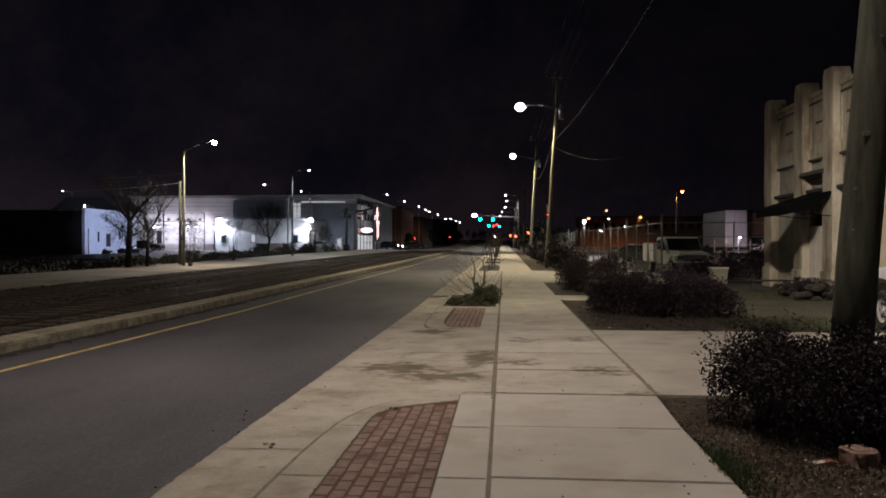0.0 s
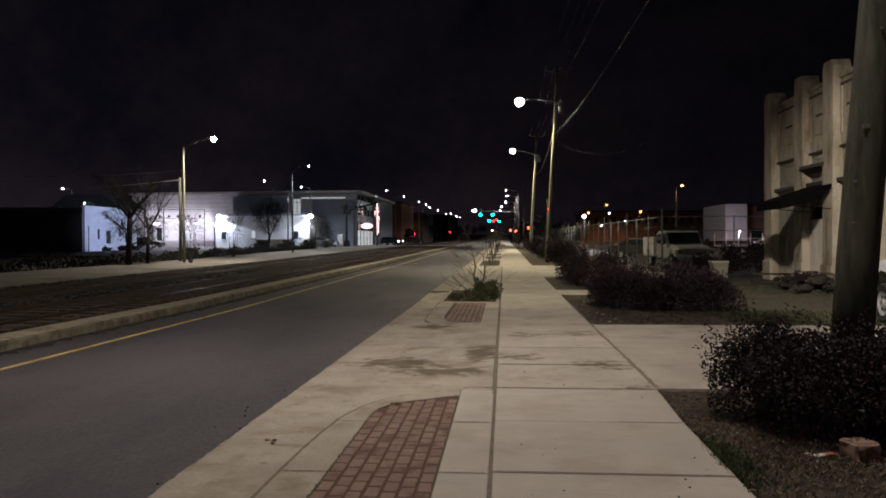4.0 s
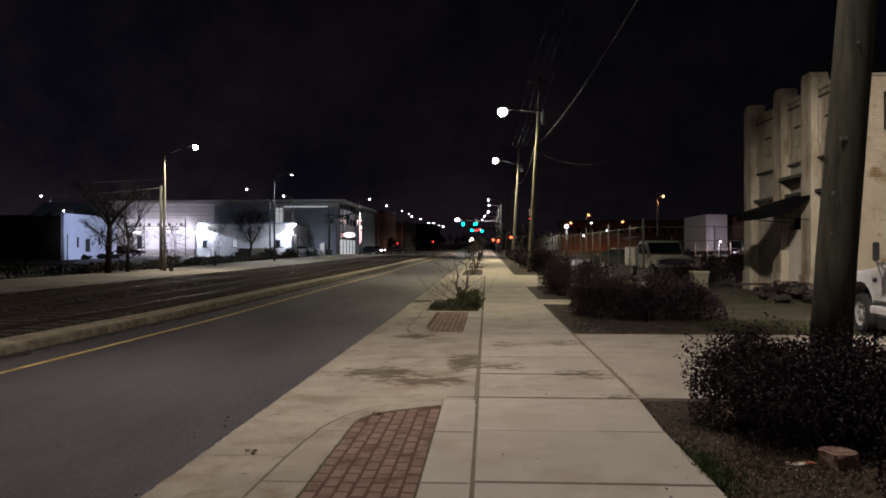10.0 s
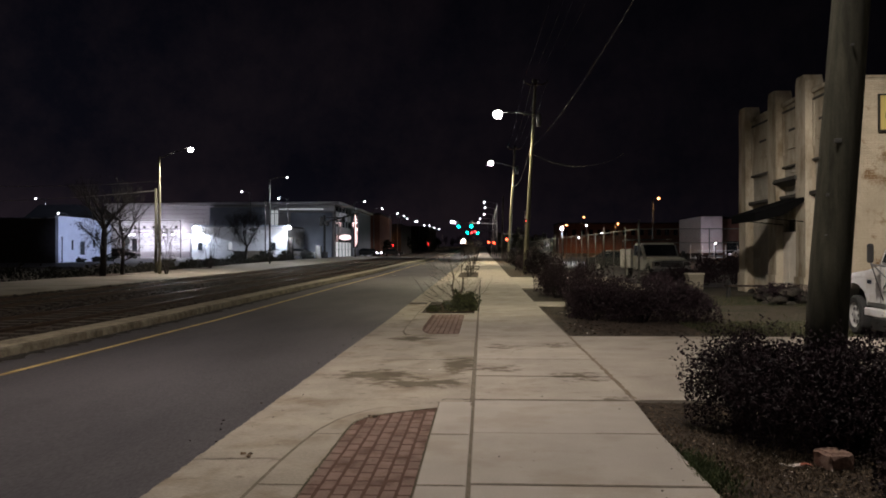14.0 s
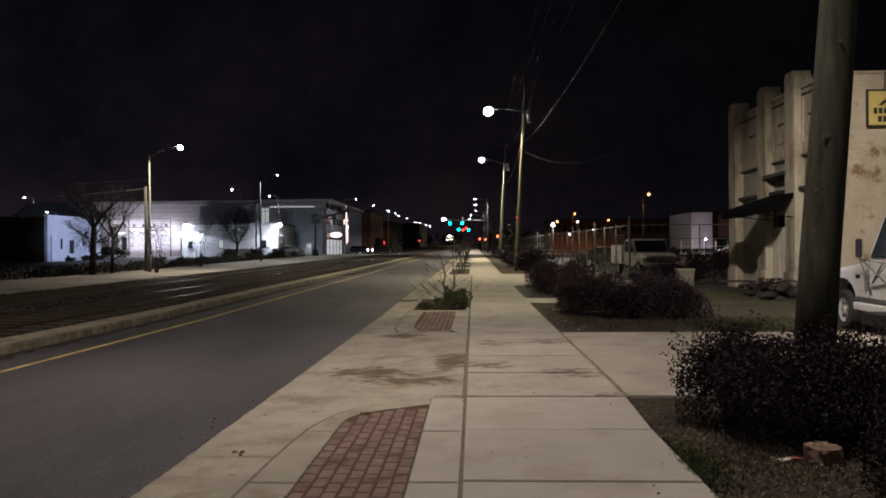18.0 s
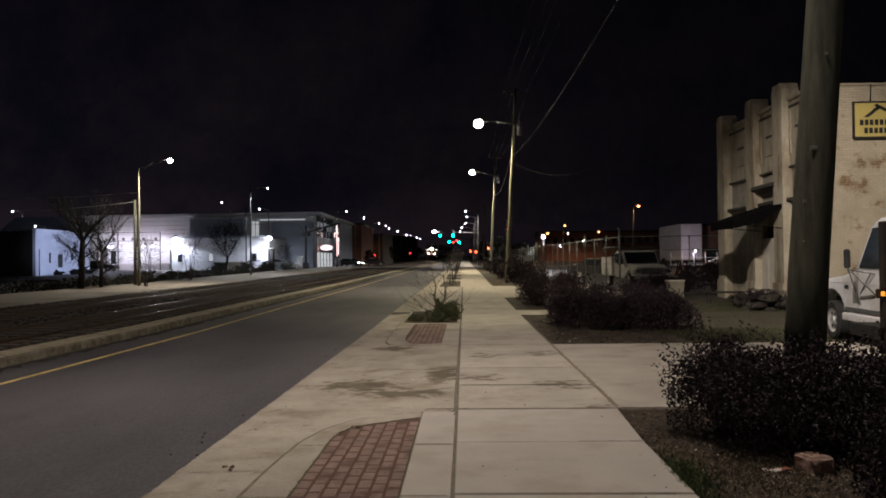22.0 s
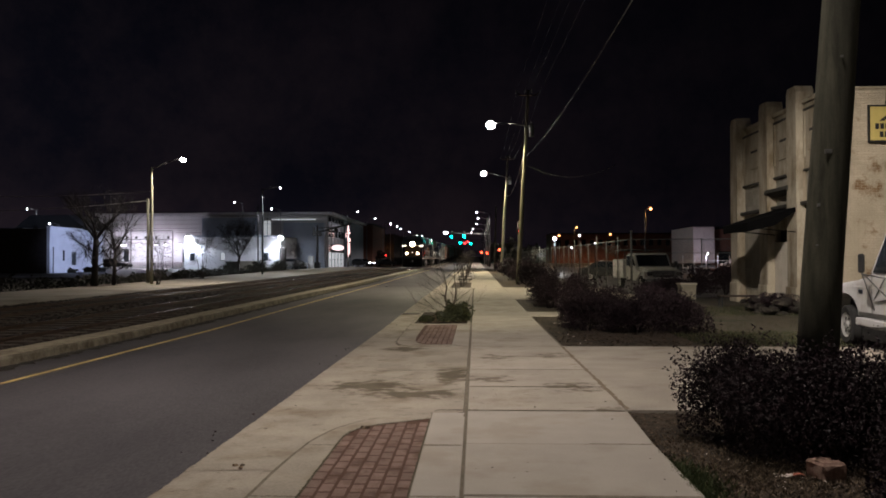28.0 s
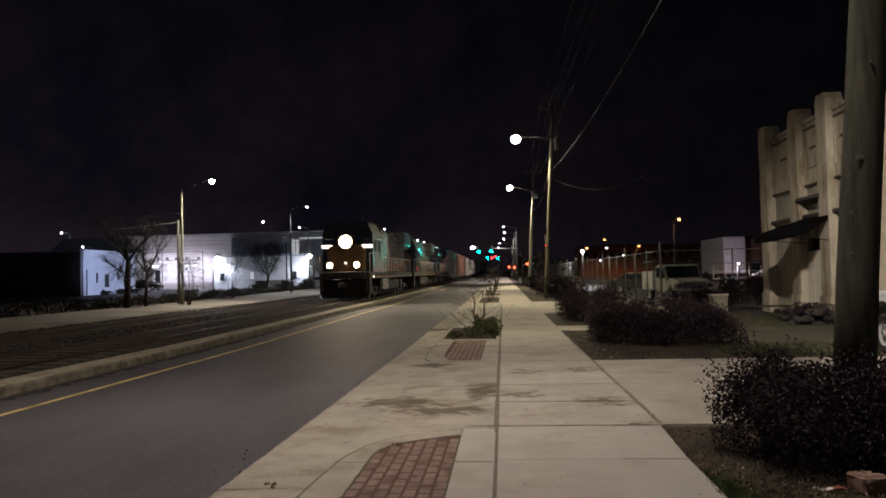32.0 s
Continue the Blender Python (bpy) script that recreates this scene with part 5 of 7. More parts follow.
sbox("side_wall", "mortar", FX, FX + 14, Y0, Y0 + .3, -.1, 6.40)
sbox("rear_wall", "stucco", FX, FX + 14, Y1 - .3, Y1, -.1, 6.4)
sbox("end_wall", "stucco", FX + 13.7, FX + 14, Y0 + .3, Y1 - .3, -.1, 6.4)
sbox("roof", "roofdark", FX + .3, FX + 13.7, Y0 + .3, Y1 - .3, 5.9, 6.1)
sbox("coping", "mortar", FX - .02, FX + 14, Y0 - .04, Y0 + .34, 6.40, 6.48, .02)
PIL = (30.30, 27.25, 24.85, 22.6)
HALF = .375
for i, y in enumerate(PIL):
    bm = prism(B(), [(y - HALF - Y0, 0), (y + HALF - Y0, 0), (y + HALF - Y0, 6.95), (y + HALF - .10 - Y0, 7.15), (y - HALF + .10 - Y0, 7.15), (y - HALF - Y0, 6.95)], -.25, 0.3, "x")
    part("pilaster", bm, "stucco", shop, "tapered stucco pilaster")
    sbox("pilaster_base", "stucco", FX - .31, FX - .25, y - HALF - .03, y + HALF + .03, -.1, .75, .02)
for i, (ya, yb) in enumerate(((PIL[1] + HALF, PIL[0] - HALF), (PIL[2] + HALF, PIL[1] - HALF), (PIL[3] + HALF, PIL[2] - HALF))):
    top = 6.45
    sbox("upper_panel", "stucco", FX, FX + .3, ya, yb, 4.42, top)
    sbox("parapet_cap", "stucco", FX - .08, FX + .3, ya, yb, top, top + .14, .02)
    # raised dark strip paints the shade below the parapet cap
    sbox("shadow_groove", "trimdark", FX - .03, FX, ya, yb, top - .22, top - .15)
    c = (ya + yb) / 2
    sbox("vent_slot", "trimdark", FX - .02, FX + .02, c - .32, c + .32, 5.55, 5.63)
    sbox("vent_sill", "stucco", FX - .05, FX + .01, c - .36, c + .36, 4.95, 5.0)
    sbox("frame_strip", "stucco", FX - .04, FX, ya + .02, ya + .12, 4.8, 6.2)
    sbox("frame_strip", "stucco", FX - .04, FX, yb - .12, yb - .02, 4.8, 6.2)
    sbox("window_head", "trimdark", FX - .05, FX + .05, ya, yb, 4.36, 4.42)
    rr = random.Random(i)
    z = 3.42
    while z < 4.3:
        n = 3
        w = (yb - ya) / n
        for k in range(n):
            sbox("block", "infill", FX + .06, FX + .26, ya + k * w + .008, ya + (k + 1) * w - .008, z + .006, z + .185)
        z += .19
    sbox("block_backing", "mortar", FX + .1, FX + .25, ya, yb, 3.4, 4.36)
    sbox("window_sill", "trimdark", FX - .14, FX + .06, ya - .05, yb + .05, 3.30, 3.42, .02)
    if i == 1:
        bm = prism(B(), [(-.02, 3.72 - GZ), (-.34, 3.86 - GZ), (-.30, 3.98 - GZ), (-.02, 4.04 - GZ)], ya - Y0 - .1, yb - Y0 + .1, "y")
        part("hood_moulding", bm, "trimdark", shop, "dark peaked hood moulding")
        # recessed entrance
        sbox("lintel", "stucco", FX, FX + .3, ya, yb, 2.62, 3.30)
        sbox("transom", "glass", FX + .2, FX + .24, ya, yb, 2.2, 2.62)
        sbox("door", "doorpaint", FX - .02, FX + .04, ya + .36, yb - .02, -.1, 2.2, .01, label="cream panelled door")
        sbox("door_panel", "doorpaint", FX - .035, FX - .02, ya + .50, ya + .90, .25, 1.9, .01)
        sbox("door_panel", "doorpaint", FX - .035, FX - .02, ya + 1.05, yb - .15, .25, 1.9, .01)
        sbox("door_side", "trimdark", FX + .20, FX + .26, ya, ya + .36, -.1, 2.2, label="dark open doorway")
        sbox("door_handle", "chrome", FX - .08, FX - .02, ya + .40, ya + .44, .95, 1.1)
    else:
        sbox("lower_wall", "stucco", FX + .05, FX + .3, ya, yb, -.1, 3.30)
        z = .5
        while z < 3.2:
            for k in range(3):
                w = (yb - ya) / 3
                sbox("block", "infill", FX + .035, FX + .06, ya + k * w + .01, ya + (k + 1) * w - .01, z, z + .39)
            z += .40
# awning over the entrance bays
bm = prism(B(), [(-.02, 3.42), (-1.75, 2.86), (-1.75, 2.59), (-1.71, 2.59), (-1.71, 2.83), (-.02, 3.36)], 24.55 - Y0, 26.86 - Y0, "y")
part("awning", bm, "awning", shop, "black canvas awning over the entrance")
for y in (24.6, 26.82):
    rod("awning_strut", "awning", shop, (-.02, y - Y0, 2.55), (-1.72, y - Y0, 2.72), .015, .015, 6)
for ya in (24.55, 26.84):
    part("awning_end", prism(B(), [(-.02, 3.36), (-1.71, 2.83), (-1.71, 2.59), (-.9, 2.78)], ya - Y0, ya + .02 - Y0, "y"), "awning", shop)

# bricks of the side wall: those in view as pieces, the rest joined
me = bpy.data.meshes.new("brick")
bm = bx(B(), 0, .196, -.018, .0, 0, .062, .006)
bm.to_mesh(me)
bm.free()
me.materials.append(M["sidebrick"])
side = [o for o in shop.children if o.name.startswith("side_wall")][0]
rr = random.Random(9)
cnt = 0
verts, faces = [], []
for row in range(90):
    z = row * 0.0717
    for c in range(-1, 66):
        x = FX + c * .206 + (.103 if row % 2 else 0)
        xa, xb = max(x, FX), x + .196
        if xb - xa < .03:
            continue
        if z > 3.9 and 10.3 < x < 12.1 and cnt < 300:
            ob = new("brick", me)
            ob.parent = side
            ob.location = (x - FX, 0, z)
            ob.rotation_euler = (0, rr.uniform(-.012, .012), 0)
            cnt += 1
        else:
            k = len(verts)
            d = -.012 - rr.random() * .01
            for zz in (z, z + .062):
                verts += [(xa - FX, d, zz), (xb - FX, d, zz)]
            verts += [(xa - FX, 0, z), (xb - FX, 0, z), (xa - FX, 0, z + .062), (xb - FX, 0, z + .062)]
            faces += [(k, k + 1, k + 3, k + 2), (k + 2, k + 3, k + 7, k + 6), (k + 4, k + 5, k + 1, k)]
st = raw("brickwork", verts, faces, "sidebrick", side)
st["kind"] = "stuff"

sign = thing("wall_sign", (11.06, Y0 - .12, 4.93), "yellow painted business sign with a black roof emblem", "sign")
box("board", "signyellow", sign, 0, 1.9, -.02, .02, 0, .95)
for a in ((-.05, 1.95, -.03, .03, -.05, 0), (-.05, 1.95, -.03, .03, .95, 1.0), (-.05, 0, -.03, .03, 0, .95), (1.9, 1.95, -.03, .03, 0, .95)):
    box("sign_frame", "black", sign, *a)
for pts in ([(.25, .55), (.38, .55), (.72, .80), (.64, .87)], [(.54, .88), (.62, .93), (1.25, .58), (1.10, .56)]):
    part("roof_emblem", prism(B(), pts, -.028, -.021, "y"), "black", sign)
for z0, x0, n, h in ((.32, .14, 12, .16), (.09, .26, 10, .16)):
    for i in range(n):
        box("letter_bar", "black", sign, x0 + i * .138, x0 + i * .138 + .10, -.027, -.021, z0, z0 + h)
rod("hanger", "darkmetal", sign, (.45, 0, 1.0), (.50, .05, 1.5), .015, .015, 6)
rod("wall_stud", "darkmetal", sign, (.2, 0, .5), (.2, .14, .5), .02, .02, 6)

# stone border and bench before the shop
border = thing("stone_planter", (9.0, 23.7, -0.1), "low dark fieldstone planter heaped with dry plants", "planter")
rr = random.Random(5)
for i in range(60):
    s = rr.uniform(.08, .17)
    x, y, z = rr.uniform(-.62, .45), rr.uniform(-1.0, 1.0), (i % 3) * .17
    bm = ball(B(), (x, y, z + s * .7), s, (1.3, 1.1, .75), 8)
    for v in bm.verts:
        v.co += Vector((rr.uniform(-.02, .02), rr.uniform(-.02, .02), rr.uniform(-.02, .02)))
    part("stone", bm, "stone", border)
v, f = leaf_cloud(3200, (0, 0, .52), np.array((.74, 1.15, .32)), .03, 77, 9)
raw("dry_plant_mass", v, f, "purple", border)
bench = thing("bench", (8.85, 26.6, -0.06), "small dark wooden bench beside the shop wall", "bench")
box("seat", "sleeper", bench, -.62, .62, -.2, .2, .42, .48, .01)
for x in (-.54, .54):
    for y in (-.15, .15):
        box("leg", "darkmetal", bench, x - .025, x + .025, y - .025, y + .025, 0, .42)
bin_ = thing("crate", (8.42, 31.2, rise(8, 31) - .08), "pale beige plastic crate on a low stand", "crate")
bm = prism(B(), [(-.27, .10), (.27, .10), (.31, .64), (-.31, .64)], -.25, .25, "y")
part("body", bm, "darkbeige", bin_)
box("rim", "beige", bin_, -.34, .34, -.28, .28, .63, .69, .01)
for x in (-.26, .26):
    for y in (-.2, .2):
        box("leg", "beige", bin_, x - .03, x + .03, y - .03, y + .03, 0, .12)

# small things in the front bed
blockt = thing("broken_block", (2.52, 5.70, -0.03), "broken reddish brick block lying on the mulch", "brick")
bm = bx(B(), -.10, .10, -.10, .10, 0, .135, .02)
bmesh.ops.subdivide_edges(bm, edges=bm.edges[:], cuts=2)
rr = random.Random(2)
for v in bm.verts:
    v.co += Vector((rr.uniform(-.005, .005), rr.uniform(-.005, .005), rr.uniform(-.004, .004)))
part("block", bm, "rock", blockt)
blockt.rotation_euler = (0, 0, radians(12))
litter = thing("paper_litter", (2.235, 5.73, -0.022), "crumpled white and red wrapper on the mulch", "litter")
bm = B()
rr = random.Random(7)
g = [[bm.verts.new((i * .03 - .075, j * .03 - .045, rr.uniform(0, .025))) for j in range(4)] for i in range(6)]
for i in range(5):
    for j in range(3):
        bm.faces.new((g[i][j], g[i + 1][j], g[i + 1][j + 1], g[i][j + 1]))
part("wrapper", bm, "paper", litter)
bm = B()
g = [[bm.verts.new((.05 + i * .03, j * .03 - .05, .012 + rr.uniform(0, .02))) for j in range(3)] for i in range(4)]
for i in range(3):
    for j in range(2):
        bm.faces.new((g[i][j], g[i + 1][j], g[i + 1][j + 1], g[i][j + 1]))
part("printed_flap", bm, "litter_red", litter, "red printed flap")


# ---- vehicles ----
def road_wheel(parent, at, r, w, axis="y"):
    x, y, z = at
    d = Vector((0, 1, 0)) if axis == "y" else Vector((1, 0, 0))
    c = Vector(at)
    tyre = B()
    for a, b, ra, rb in ((-.5, -.38, .88, 1), (-.38, .38, 1, 1), (.38, .5, 1, .88)):
        tube(tyre, c + d * w * a, c + d * w * b, r * ra, r * rb, 24, False)
    for a in (-.5, .5):
        tube(tyre, c + d * w * a, c + d * w * a * .8, r * .88, r * .6, 24, False)
    wh = part("wheel", tyre, "rubber", parent, "black tyre on a pale steel rim")
    rim = B()
    for a in (-.46, .46):
        tube(rim, c + d * w * a, c + d * w * a * .7, r * .62, r * .5, 20, False)
        tube(rim, c + d * w * a * .72, c + d * w * a * .6, r * .5, r * .1, 20, True)
        tube(rim, c + d * w * a * 1.02, c + d * w * a * .6, r * .16, r * .2, 12, True)
    part("rim", rim, "dimwhite", wh)
    for k in range(6):
        an = k * math.pi / 3
        o = Vector((math.cos(an), 0, math.sin(an))) if axis == "y" else Vector((0, math.cos(an), math.sin(an)))
        for a in (-.47, .47):
            rod("rim_hole", "black", wh, c + d * w * a * .80 + o * r * .36, c + d * w * a * .70 + o * r * .36, r * .09, r * .09, 8)
    return wh


van = thing("cutaway_truck", (7.90, 14.72, -0.012), "white cab truck parked on the lawn, seen from its side", "truck")
# side profile (x rearwards from the front axle, z)
prof = [(-.78, .60), (-.80, .95), (-.72, 1.06), (-.50, 1.12), (.55, 1.22), (1.02, 1.30), (1.12, 1.36), (1.80, 2.10), (2.05, 2.18), (2.95, 2.20), (2.95, .58), (.62, .58), (.58, .70), (.45, .84), (.22, .94), (0, .97), (-.22, .94), (-.45, .84), (-.58, .66)]
bm = prism(B(), prof, -.98, .98, "y")
bmesh.ops.bevel(bm, geom=[e for e in bm.edges if abs(abs(e.verts[0].co.y) - .98) < .01 and abs(e.verts[0].co.y - e.verts[1].co.y) < .01 and e.verts[0].co.z > 1.0], offset=.05, segments=2, affect="EDGES")
part("body", bm, "white", van)
part("side_window", prism(B(), [(1.30, 1.36), (1.88, 2.02), (2.80, 2.05), (2.80, 1.36)], -1.0, -.984, "y"), "glass", van)
part("windscreen", prism(B(), [(1.13, 1.40), (1.09, 1.40), (1.76, 2.10), (1.80, 2.10)], -.85, .85, "y"), "glass", van)
part("door_gap", prism(B(), [(1.20, .66), (1.215, .66), (1.215, 1.36), (1.20, 1.36)], -.986, -.981, "y"), "galv", van)
box("rocker_panel", "galv", van, .66, 2.9, -.992, -.97, .58, .66, .005, "grey rocker strip")
box("running_board", "white", van, .64, 2.9, -1.04, -.88, .42, .56, .02)
# solid dark block stands in for the shade under the sill
box("sill_shadow", "darkmetal", van, .62, 2.9, -.87, .87, .36, .57)
box("bumper", "chrome", van, -.86, -.74, -.95, .95, .42, .62, .03)
box("badge", "loco_navy", van, .64, .82, -.992, -.982, .98, 1.05, .003, "small blue oval badge")
box("side_crease", "white", van, -.7, 2.9, -.988, -.975, 1.08, 1.10, .003)
box("mirror", "darkmetal", van, 1.53, 1.61, -1.34, -1.24, 1.36, 1.68, .025, "black towing mirror")
for a, b in (((1.56, -1.28, 1.36), (1.30, -.98, .72)), ((1.56, -1.28, 1.36), (1.95, -.98, .90)), ((1.34, -.99, .92), (1.75, -.99, 1.28)), ((1.56, -1.28, 1.34), (1.9, -.98, 1.26)), ((1.36, -1.0, .86), (1.92, -1.0, .92))):
    rod("mirror_arm", "galv", van, a, b, .013, .013, 6)
for y in (-.86, .86):
    road_wheel(van, (0, y, .37), .37, .24)
    road_wheel(van, (4.2, y, .385), .385, .24)
box("wheel_well", "black", van, -.5, .5, -.70, .70, .5, .94)
box("rear_frame", "darkmetal", van, 2.9, 4.8, -.45, .45, .5, .7, .01)
van.rotation_euler = (0, 0, radians(-95))
trail = thing("dark_trailer", (5.42, 10.15, -0.004), "dark steel trailer corner with an amber marker lamp", "trailer")
box("post", "sleeper", trail, 0, .12, 0, .12, .3, 2.0, .01)
box("deck", "darkmetal", trail, 0, 2.4, 0, .95, .45, .62, .01)
box("headboard", "darkmetal", trail, 0.12, 2.4, .03, .07, .62, 1.9)
box("marker_lamp", "amber", trail, -.045, .005, -.03, .0, 1.03, 1.09, .008, "glowing amber marker lens")
box("lamp_box", "rail", trail, -.085, .04, .0, .06, 1.0, 1.12, .01)
road_wheel(trail, (1.4, .25, .33), .33, .2)
rod("jack_leg", "darkmetal", trail, (.06, .06, 0), (.06, .06, .45), .025, .025, 8)


def pickup(at, turn, label):
    th = thing("pickup_truck", at, label, "truck", "vehicles in the yard")
    cab = prism(B(), [(-1.02, .5), (-1.08, 1.16), (-.98, 1.22), (-.42, 1.84), (-.30, 1.90), (.82, 1.92), (.95, 1.84), (1.0, 1.2), (1.0, .5)], -.95, .95, "x")
    bmesh.ops.bevel(cab, geom=[e for e in cab.edges if abs(abs(e.verts[0].co.x) - .95) < .01 and abs(e.verts[0].co.x - e.verts[1].co.x) < .01 and e.verts[0].co.z > 1.0], offset=.09, segments=2, affect="EDGES")
    part("cab", cab, "dimwhite", th)
    hood = prism(B(), [(-2.62, .62), (-2.66, .92), (-2.55, 1.06), (-1.9, 1.14), (-1.0, 1.21), (-1.0, .62)], -.88, .88, "x")
    bmesh.ops.bevel(hood, geom=[e for e in hood.edges if abs(abs(e.verts[0].co.x) - .88) < .01 and abs(e.verts[0].co.x - e.verts[1].co.x) < .01 and e.verts[0].co.z > .9], offset=.10, segments=2, affect="EDGES")
    part("hood", hood, "dimwhite", th)
    for s in (-1, 1):
        part("fender", prism(B(), [(-2.60, .66), (-2.56, .96), (-1.05, 1.05), (-1.05, .62), (-1.42, .62), (-1.5, .80), (-1.85, .92), (-2.2, .80), (-2.28, .62)], s * .90 - .06, s * .90 + .06, "x"), "dimwhite", th)
        part("side_window", prism(B(), [(-.84, 1.26), (-.36, 1.78), (.78, 1.80), (.80, 1.26)], s * .955 - .004, s * .955 + .004, "x"), "glass", th)
        box("headlight", "chrome", th, s * .72 - .14, s * .72 + .14, -2.70, -2.60, .76, .96, .02)
        m = box("mirror", "darkmetal", th, s * 1.15 - .1, s * 1.15 + .1, -.95, -.86, 1.18, 1.5, .03)
        rod("mirror_arm", "darkmetal", m, (s * .95, -.88, 1.22), (s * 1.08, -.9, 1.3), .015, .015, 6)
        locker = box("service_body", "dimwhite", th, s * .80 - .26, s * .80 + .26, 1.06, 3.35, .58, 1.62, .03, "white service body with lockers")
        for y0, y1 in ((1.12, 1.75), (1.80, 2.55), (2.60, 3.28)):
            box("locker_door", "white", locker, s * 1.065 - .008, s * 1.065 + .008, y0, y1, .98 if y0 == 1.80 else .66, 1.56, .004)
            box("locker_handle", "chrome", locker, s * 1.08 - .008, s * 1.08 + .008, y0 + .1, y0 + .2, 1.2, 1.25)
    part("windscreen", prism(B(), [(-.97, 1.25), (-.46, 1.80), (-.50, 1.83), (-1.02, 1.27)], -.80, .80, "x"), "glass", th)
    box("grille", "darkmetal", th, -.56, .56, -2.71, -2.62, .70, 1.0, .02)
    for k in range(3):
        box("grille_bar", "galv", th, -.54, .54, -2.725, -2.705, .75 + .08 * k, .77 + .08 * k)
    box("bumper", "galv", th, -.95, .95, -2.82, -2.62, .44, .62, .03)
    box("bed_floor", "darkmetal", th, -.54, .54, 1.06, 3.35, .58, .66)
    box("tailgate", "dimwhite", th, -.54, .54, 3.28, 3.35, .66, 1.3, .02)
    rack = B()
    for x in (-.95, .95):
        for y in (1.15, 3.2):
            tube(rack, (x, y, 1.6), (x, y, 2.12), .025, .025, 6)
        tube(rack, (x, .2, 2.12), (x, 3.3, 2.12), .025, .025, 6)
    for y in (1.15, 2.2, 3.2):
        tube(rack, (-.95, y, 2.12), (.95, y, 2.12), .022, .022, 6)
    part("ladder_rack", rack, "postgrey", th, "thin steel ladder rack")
    for x in (-.86, .86):
        for y in (-1.85, 2.2):
            road_wheel(th, (x, y, .38), .38, .24, "x")
    th.rotation_euler = (0, 0, radians(turn))
    return th


pickup((9.15, 41.3, rise(9, 41) - .05), 4, "white service pickup parked behind the chain-link fence")


# ---- fence ----
def fence():
    th = thing("chain_link_fence", (7.2, 36.0, rise(7, 36) - .06), "galvanised chain-link fence with tall posts round the yard", "fence")
    H = 2.6
    pts = [(0, i * 3.4) for i in range(0, 26)] + [(i * 3.2, 0) for i in range(1, 6)]
    for i, (x, y) in enumerate(pts):
        z = rise(9, 36.0 + y) - rise(9, 36.0)
        rod("post", "postpale", th, (x, y, z), (x, y, z + H + (.35 if i % 3 == 0 else .1 * (i % 2))), .05 if i == 0 else .03, .05 if i == 0 else .03, 8)
    for a, b in zip(pts[:26], pts[1:26]):
        za, zb = (rise(9, 36.0 + q[1]) - rise(9, 36.0) + H - .06 for q in (a, b))
        rod("top_rail", "postpale", th, (*a, za), (*b, zb), .022, .022, 6)
    rod("top_rail", "postpale", th, (0, 0, H - .06), (16, 0, H - .06), .022, .022, 6)
    rod("mid_rail", "postpale", th, (0, 0, H - .7), (16, 0, H - .7), .018, .018, 6)
    verts, faces = [], []

    def wire(p, q, r=.0035):
        k = len(verts)
        verts.extend([(p[0], p[1], p[2] - r), (q[0], q[1], q[2] - r), (q[0], q[1], q[2] + r), (p[0], p[1], p[2] + r)])
        faces.append((k, k + 1, k + 2, k + 3))
    for i in range(0, 500):
        y = i * .17 - 2.4
        for s in (0, 2.4):
            a = [0, y + s, 0.05]
            b = [0, y + 2.4 - s, H - .08]
            if min(a[1], b[1]) < 0:
                continue
            za = rise(9, 36.0 + a[1]) - rise(9, 36.0)
            wire((0, a[1], a[2] + za), (0, b[1], b[2] + za))
    for i in range(0, 95):
        x = i * .17 - 2.4
        for s in (0, 2.4):
            a, b = x + s, x + 2.4 - s
            if min(a, b) < 0:
                continue
            wire((a, 0, .05), (b, 0, H - .08))
    w = raw("chain_mesh", verts, faces, "postpale", th)
    w["kind"] = "stuff"
    return th


fence()


# ---- yards and far buildings on the shop's side ----
def far_block(name, at, w, d, h, material, label, windows=(), roof="roofdark", category="building"):
    th = thing(name, (at[0], at[1], rise(*at) - .1 + .85 * terrace(*at)), label, category)
    box("wall", material, th, 0, w, 0, d, -1.0 if at[0] < -16 else 0, h)
    box("roof", roof, th, -.2, w + .2, -.2, d + .2, h, h + .3)
    for x, z, ww, hh, mat in windows:
        win = box("window", mat, th, x, x + ww, -.06, 0, z, z + hh)
        box("window_sill", "trimdark", win, x - .1, x + ww + .1, -.14, -.06, z - .1, z)
    return th


box_trailer = thing("box_trailer", (25.6, 92, rise(25, 92) - .1), "pale box trailer parked in the yard", "trailer")
box("body", "trailer", box_trailer, 0, 2.5, 0, 10, 1.0, 5.3, .04)
box("door", "trailer", box_trailer, .08, 1.2, -.05, 0, 1.1, 5.2, .01)
box("door", "trailer", box_trailer, 1.3, 2.42, -.05, 0, 1.1, 5.2, .01)
box("bumper", "galv", box_trailer, 0, 2.5, -.1, 0, .5, .75)
for y in (1.5, 2.8, 8.5):
    road_wheel(box_trailer, (.3, y, .5), .5, .3, "x")
    road_wheel(box_trailer, (2.2, y, .5), .5, .3, "x")
far_block("brick_shed", (28.5, 95), 14, 8, 5.1, "redbrick", "red brick shed behind the trailer", ((1.0, 1.0, 1.6, 1.4, "glass"),))
glow_lamp("yard_light", (26.2, 88.5, 2.6), 160, (.85, .8, 1.0), size=.1)
yl = thing("yard_lamp", (26.2, 88.4, rise(26, 88) - .1), "small white lamp on a low post behind the fence", "lamp")
rod("post", "black", yl, (0, 0, 0), (0, 0, 2.0), .04, .04, 8)
part("lens", ball(B(), (0, 0, 2.1), .08), "lens_far", yl, smooth=True)
